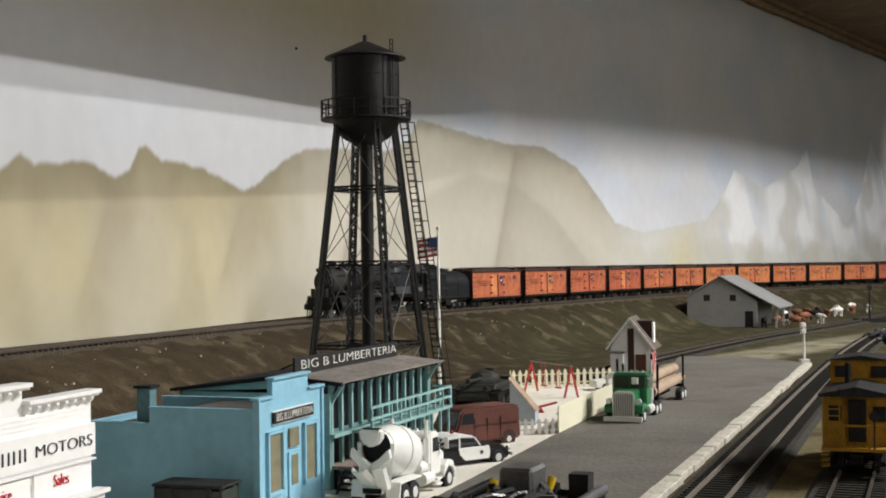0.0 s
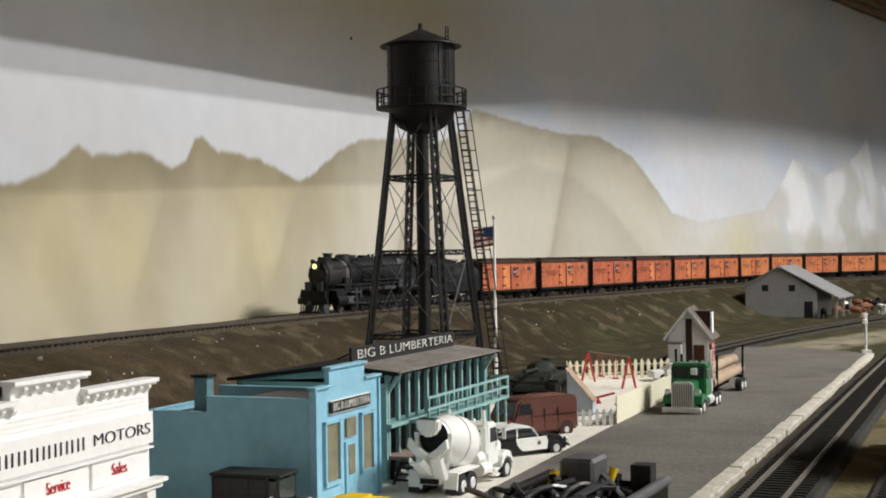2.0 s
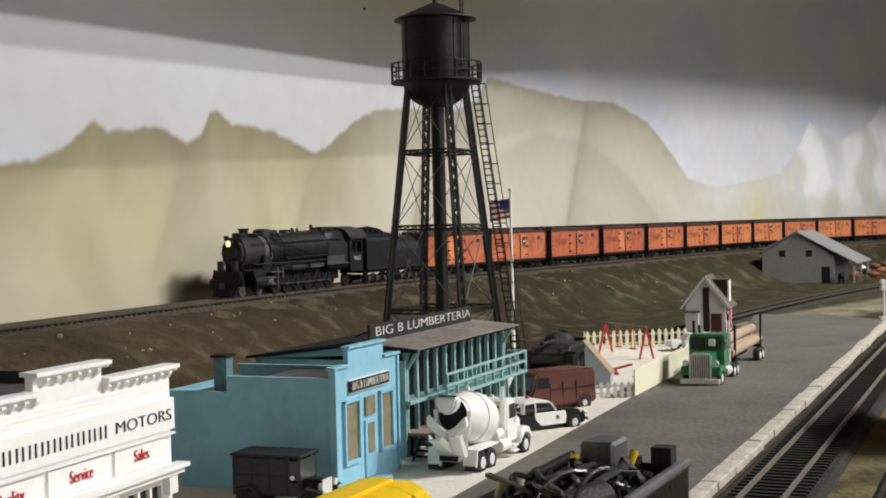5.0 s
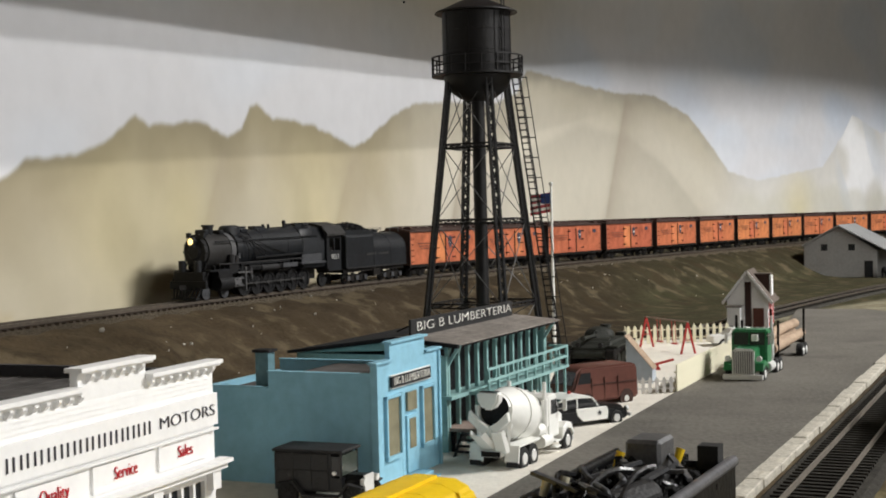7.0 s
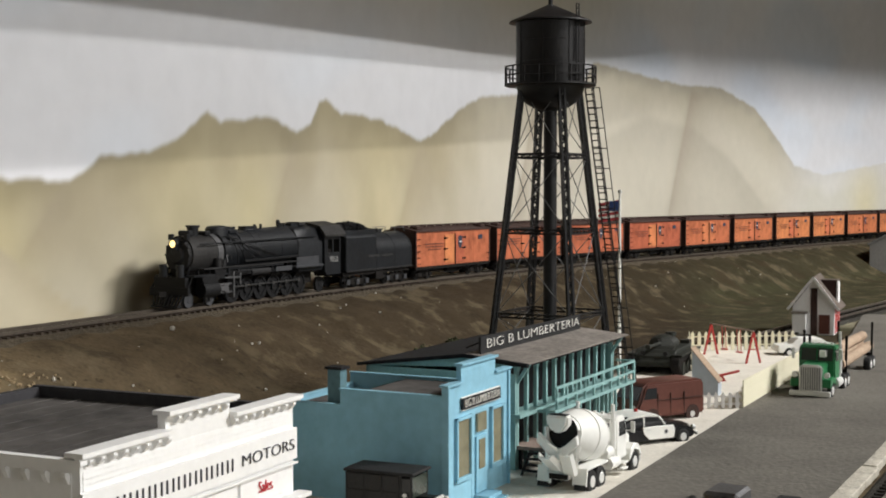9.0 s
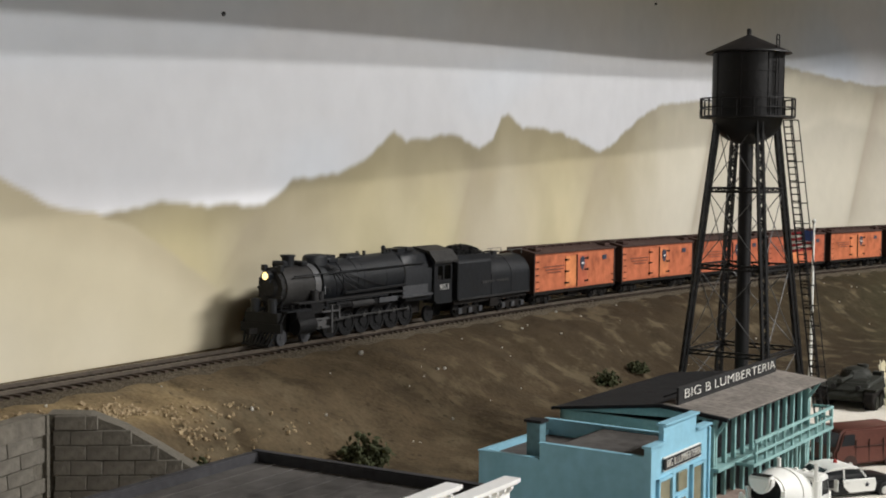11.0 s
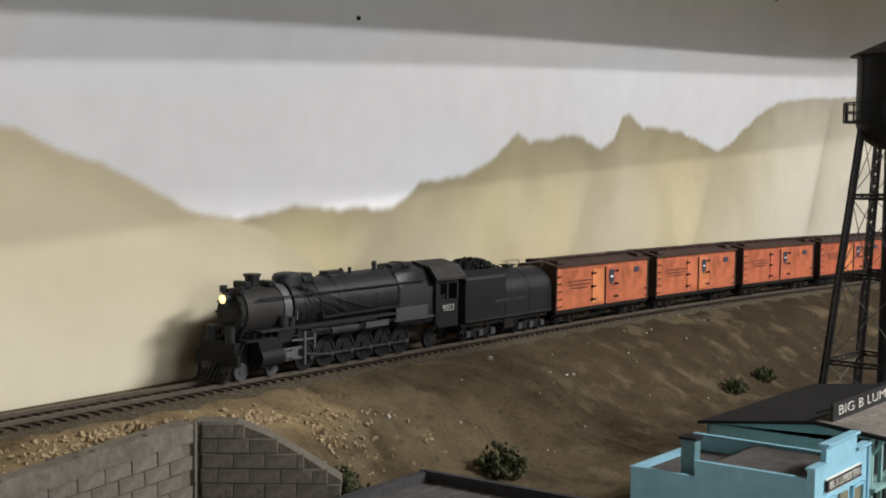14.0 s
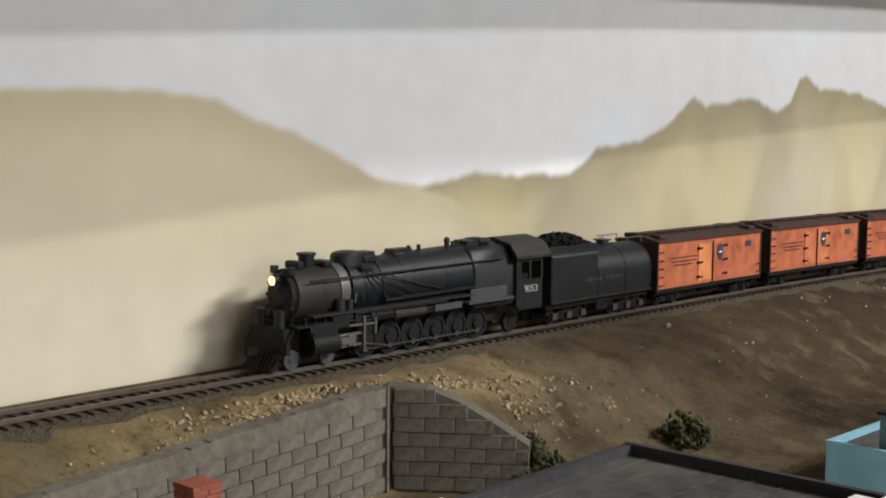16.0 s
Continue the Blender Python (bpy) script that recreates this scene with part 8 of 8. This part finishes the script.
def yellow_wagon():
    t = thing("covered_wagon", "bright yellow covered wagon with rounded ribbed roof", "wagon", heading(-0.0590, 0.348, 20))
    L = 0.105
    bm = B()
    prof = [(-0.0160, 0.0115), (-0.0160, 0.0290), (-0.0135, 0.0345), (-0.0080, 0.0370), (0.0080, 0.0370), (0.0135, 0.0345), (0.0160, 0.0290), (0.0160, 0.0115)]
    prism(bm, prof, "x", -L / 2, L / 2)
    soften(bm, 0.0012, 2)
    body = part("body", bm, M["yellow"], t, smooth=True)
    for i in range(7):
        bm = B()
        prism(bm, [(y * 1.005, z + 0.0001) for y, z in prof[1:-1]], "x", -L / 2 + 0.009 + i * 0.0142, -L / 2 + 0.0102 + i * 0.0142)
        part("roof_rib", bm, M["yellow"], body)
    bm = B()
    span(bm, -L / 2 + 0.004, L / 2 - 0.004, -0.0035, 0.0035, 0.0372, 0.0382)
    part("roof_walk", bm, M["yellow"], body)
    bm = B()
    span(bm, -L / 2, L / 2, -0.006, 0.006, 0.0080, 0.0115)
    part("underframe", bm, M["under"], t)
    for x in (-0.036, 0.036):
        bogie(t, x, 0.0195)
    t.matrix_basis = t.matrix_basis @ pose(0, 0, 0.0022)


# ---- the bank: block retaining wall, bushes, pebbles ----
def retaining_wall():
    w = thing("retaining_wall", "weathered grey concrete block retaining wall below the track", "wall")
    bl, bh = 0.0150, 0.0072
    bm = B()
    box(bm, 0, 0, 0, bl - 0.0003, 0.0022, bh - 0.0003)
    soften(bm, 0.00028)
    me = mesh_of(bm, M["stone"])
    rnd = random.Random(6)
    xe, ye, he = MAIN.at(0.824, 0.062)
    slope = 0.085

    def piece(x, y, z, yaw, rise=0.0, long=1.0):
        o = new("block", me)
        o.parent = w
        o.matrix_basis = Matrix.Translation((x, y, z)) @ Matrix.Rotation(yaw + rnd.uniform(-.004, .004), 4, "Z") @ pose(0, 0, 0, rnd.uniform(-.4, .4), rise + rnd.uniform(-.3, .3), 0) @ Matrix.Diagonal((long, 1 + rnd.uniform(-.12, .12), 1, 1))

    bm = B()
    for i in range(12):
        a, b = 0.36 + i * 0.0387, 0.36 + (i + 1) * 0.0387
        xa, ya, h = MAIN.at(a, 0.0615)
        xb, yb, h = MAIN.at(b, 0.0615)
        bar(bm, (xa, ya, 0.024 - slope * (0.824 - a)), (xb, yb, 0.024 - slope * (0.824 - b)), 0.003, 0.052)
    fx, fy = 0.066, 0.022
    wing = Matrix.Translation((xe, ye + 0.002, 0)) @ Matrix.Rotation(math.atan2(fy, fx), 4, "Z")
    flen = math.hypot(fx, fy)
    outline = [(0, 0.0515), (flen * 0.28, 0.0510), (flen * 0.50, 0.0450), (flen * 0.75, 0.0350), (flen, 0.0240)]
    prism(bm, [(0, -0.004)] + outline + [(flen, -0.004)], "y", 0, 0.013, m=wing)
    part("core", bm, M["mortar"], w)
    for r in range(6):
        z = 0.0006 + bh / 2 + r * bh
        for i in range(31):
            s = 0.8155 - (i + (0.5 if r % 2 else 0)) * bl
            x, y, h = MAIN.at(s, 0.0630)
            piece(x, y, z - slope * (0.824 - s), math.radians(90) - h, -4.86)
    yaw = math.atan2(fy, fx)
    tops = np.array(outline)
    for r in range(7):
        z0 = 0.0006 + r * bh
        # how far this course reaches before the sloping top cuts it
        reach = max([k for k in np.linspace(0, flen, 80) if np.interp(k, tops[:, 0], tops[:, 1]) >= z0 + bh * 0.72] + [0])
        a = 0.0035 - (0.5 * bl if r % 2 else 0)
        while a < reach:
            lo, hi = max(a, 0.0030), min(a + bl, reach)
            if hi - lo > 0.003:
                c = wing @ Vector(((lo + hi) / 2, -0.0006, z0 + bh / 2))
                piece(c.x, c.y, c.z, yaw, 0.0, (hi - lo) / bl)
            a += bl
    bm = B()
    bar(bm, (xe + 0.0012, ye - 0.0012, -0.002), (xe + 0.0012, ye - 0.0012, 0.0518), 0.0024, 0.0024)
    part("pilaster", bm, M["mortar"], w, "dark corner post")
    bm = B()
    n = 48
    for i in range(n):
        a, b = 0.36 + i * 0.464 / n, 0.36 + (i + 1) * 0.464 / n
        xa, ya, h = MAIN.at(a, 0.0620)
        xb, yb, h = MAIN.at(b, 0.0620)
        up = rnd.uniform(-0.0006, 0.0006)
        bar(bm, (xa, ya, 0.0478 + up - slope * (0.824 - a)), (xb, yb, 0.0478 + up - slope * (0.824 - b)), 0.0046, 0.0090)
        xa, ya, h = MAIN.at(a, 0.0560)
        xb, yb, h = MAIN.at(b, 0.0560)
        bar(bm, (xa, ya, 0.0470 - slope * (0.824 - a)), (xb, yb, 0.0470 - slope * (0.824 - b)), 0.0090, 0.0090)
    part("top_band", bm, M["band"], w, "crumbling plastered band along the top")


def bush(x, y, z, r, seed):
    t = thing("bush", "small dark green lichen bush on the bank", "bush", pose(x, y, z), "bushes on the bank")
    rnd = random.Random(seed)
    bm = B()
    for i in range(5):
        rod(bm, (0, 0, -0.002), (rnd.uniform(-1, 1) * r * .6, rnd.uniform(-1, 1) * r * .6, r * rnd.uniform(.5, 1)), 0.0005, 0.0002, seg=5)
    part("twig", bm, M["oxide"], t)
    bm = B()
    for i in range(420):
        d = Vector((rnd.gauss(0, 1), rnd.gauss(0, 1), abs(rnd.gauss(0, 0.8)))).normalized() * r * (rnd.random() ** 0.45) * rnd.choice((0.75, 0.9, 1.1))
        q = r * rnd.uniform(0.08, 0.17)
        m = Matrix.Translation(d) @ Euler((rnd.random() * 6, rnd.random() * 6, rnd.random() * 6)).to_matrix().to_4x4()
        v = [bm.verts.new(m @ Vector(p)) for p in ((-q, 0, 0), (0, -q * .6, q * .2), (q, 0, 0), (0, q * .6, -q * .1))]
        bm.faces.new(v)
        if i % 3 == 0:
            bmesh.ops.create_icosphere(bm, subdivisions=1, radius=q * 0.9, matrix=m)
    tagged(part("crown", bm, M["leaf"], t), kind="stuff")


def bank_details():
    for i, (x, y, r, dz) in enumerate(((-0.294, 0.594, 0.0145, 0.0), (-0.247, 0.700, 0.0150, 0.0), (-0.420, 0.402, 0.0110, 0.0), (-0.150, 1.000, 0.0105, 0), (-0.132, 1.057, 0.0095, 0), (-0.306, 0.612, 0.009, 0))):
        bush(x, y, gh(x, y) + dz, r, i)
    rnd = random.Random(9)
    big = [(-0.294, 0.840, 0.0024), (-0.310, 0.690, 0.0018), (-0.246, 0.877, 0.0018)]
    bm = B()
    bmesh.ops.create_icosphere(bm, subdivisions=1, radius=1.0)
    for v in bm.verts:
        v.co *= rnd.uniform(0.75, 1.1)
    me = mesh_of(bm, M["pebble"])
    g = thing("pebbles", "scattered pale pebbles on the earth bank", "stones")
    for i in range(90):
        if i < 3:
            x, y, r = big[i]
        else:
            s, q = rnd.uniform(0.62, 2.2), rnd.uniform(0.022, 0.125)
            x, y, _ = MAIN.at(s, q)
            r = rnd.choice((0.0005, 0.0006, 0.0008, 0.0012))
        o = new("pebble", me)
        o.parent = g
        o.matrix_basis = Matrix.Translation((x, y, gh(x, y) + r * 0.4)) @ Euler((rnd.random() * 6, rnd.random() * 6, 0)).to_matrix().to_4x4() @ Matrix.Diagonal((r, r * rnd.uniform(.6, 1), r * .7, 1))
    # loose tan rubble spilled above the retaining wall
    bm = B()
    for i in range(1500):
        s = rnd.gauss(0.83, 0.055)
        q = 0.028 + abs(rnd.gauss(0.020, 0.013)) + max(0, s - 0.82) * 0.25
        if 0.815 < s < 0.90 and q > 0.056:
            q = 0.056 - 0.5 * (q - 0.056)
        x, y, _ = MAIN.at(s, q)
        r = rnd.uniform(0.0005, 0.0016)
        bmesh.ops.create_icosphere(bm, subdivisions=1, radius=r, matrix=Matrix.Translation((x, y, gh(x, y) + r * 0.2)) @ Euler((rnd.random() * 6, rnd.random() * 6, 0)).to_matrix().to_4x4() @ Matrix.Diagonal((1, rnd.uniform(.5, 1), .6, 1))) if i % 2 else box(bm, 0, 0, 0, r * 2, r * 1.4, r, Matrix.Translation((x, y, gh(x, y) + r * 0.2)) @ Euler((rnd.random(), rnd.random(), rnd.random() * 6)).to_matrix().to_4x4())
    tagged(part("rubble", bm, mat("tan_rubble", (0.36, 0.275, 0.165), 0.9, 0.4, 260, 0.5), None), "loose tan rubble spilled on the bank", "rubble", "", "stuff")


def brick_chimney():
    t = thing("brick_chimney", "square red brick chimney of a building below", "chimney", heading(-0.3165, 0.338, 20, -0.004))
    bm = B()
    box(bm, 0, 0, 0.034, 0.0096, 0.0096, 0.068)
    part("core", bm, M["mortar"], t)
    bm = B()
    box(bm, 0, 0, 0, 0.0046, 0.0012, 0.0015)
    me = mesh_of(bm, M["brick"])
    for r in range(16):
        z = 0.0430 + r * 0.00172
        for side in range(4):
            for i in range(2):
                o = new("brick", me)
                o.parent = t
                off = -0.0026 + i * 0.0050 + (0.0006 if r % 2 else -0.0006)
                o.matrix_basis = Matrix.Rotation(side * math.pi / 2, 4, "Z") @ Matrix.Translation((off, -0.0047, z))
    bm = B()
    box(bm, 0, 0, 0.0705, 0.0112, 0.0112, 0.0016)
    part("cap", bm, M["brick"], t)
    bm = B()
    box(bm, 0, 0, 0.0208, 0.0112, 0.0112, 0.0420)
    part("shaft", bm, M["brick"], t)


# ---- build ----
backdrop()
upper_deck()
room()
ground()
track("main_track", MAIN, 0.35, 5.0, bed, "raised curved main line track with dark ties", each=300)
water_tower()
blue_shop()
lumber_shed()
motor_shop()
for place in (mixer_truck, police_car, panel_van, log_truck, model_truck, army_tank, playground, cottage, barn, cattle, posts, caboose, gondola, scrap_heap, yellow_wagon, retaining_wall, bank_details, brick_chimney):
    place()
FRONT = Line(-0.030, 0.20, [20.5, 20.5, 20.5, 21.0, 23.0, 28.0, 33.0, 36.0])
YARD = Line(0.0665, 0.29, [20.5, 20.5, 20.5, 22.0, 26.0, 30.0])
BACK = Line(0.130, 1.235, [25.0, 28.0, 33.0, 31.0, 35.0, 40.0])
for nm, ln, s0, s1, lb in (("front_track", FRONT, 0.05, 2.7, "ground-level track beside the lot with dark ties"), ("yard_track", YARD, 0.0, 1.9, "yard track under the caboose"), ("siding", BACK, 0.0, 1.9, "dark siding track behind the lot")):
    track(nm, ln, s0, s1, lambda s: 0.0030, lb, mats=("roadbed", "brightrail" if nm == "front_track" else "rail", "greytie"))


def along(u):
    """The pose of a vehicle whose middle is at u on the main line, facing the line's start."""
    x, y, h = MAIN.at(u)
    return pose(x, y, bed(u) + 0.0023, 0, 0, 0) @ Matrix.Rotation(math.radians(90) - h + math.pi, 4, "Z")


def on_rails(u, half):
    """The same with both ends of the vehicle on the line."""
    xa, ya, _ = MAIN.at(u - half)
    xb, yb, _ = MAIN.at(u + half)
    za, zb = bed(u - half) + 0.0023, bed(u + half) + 0.0023
    d = Vector((xa - xb, ya - yb, za - zb))
    yaw, tilt = math.atan2(d.y, d.x), math.atan2(d.z, math.hypot(d.x, d.y))
    return Matrix.Translation(((xa + xb) / 2, (ya + yb) / 2, (za + zb) / 2)) @ Matrix.Rotation(yaw, 4, "Z") @ Matrix.Rotation(-tilt, 4, "Y")


def lamp_u(t):
    """Where the headlight is on the line at t seconds."""
    return 1.6585 - 0.0578 * t + 0.00029 * t * t


ENGINE = locomotive()
TURNING, RODS = driver_wheels(ENGINE)
TENDER = tender()
CARS = [reefer()]
for i in range(17):
    CARS.append(copy_thing(CARS[0], Matrix()))


def motions():
    times = [i * 0.5 for i in range(33)]
    walk(ENGINE, [(t, on_rails(lamp_u(t) + 0.0985, 0.05)) for t in times])
    walk(TENDER, [(t, on_rails(lamp_u(t) + 0.102 + 0.152, 0.032)) for t in times])
    for i, c in enumerate(CARS):
        walk(c, [(t, on_rails(lamp_u(t) + 0.102 + 0.152 + 0.130 + i * 0.150, 0.0475)) for t in times])
    fine = [i * 0.2 for i in range(81)]
    for w, x, y, z, r in TURNING:
        walk(w, [(t, pose(x, y, z) @ Matrix.Rotation((lamp_u(0) - lamp_u(t)) / r, 4, "Y")) for t in fine])
    for sr, mr, sy in RODS:
        rows_s, rows_m = [], []
        for t in fine:
            a = (lamp_u(0) - lamp_u(t)) / DRIVER_R
            dx, dz = 0.0042 * math.cos(a), -0.0042 * math.sin(a)
            rows_s.append((t, pose(dx, sy * 0.0120, DRIVER_R + dz)))
            x2 = DRIVER_X[1] + dx
            rows_m.append((t, Matrix.Translation((x2 + 0.035, sy * 0.0132, 0.0110)) @ Matrix.Rotation(math.asin((0.0110 - DRIVER_R - dz) / 0.035) * -1, 4, "Y")))
        walk(sr, rows_s)
        walk(mr, rows_m)


motions()
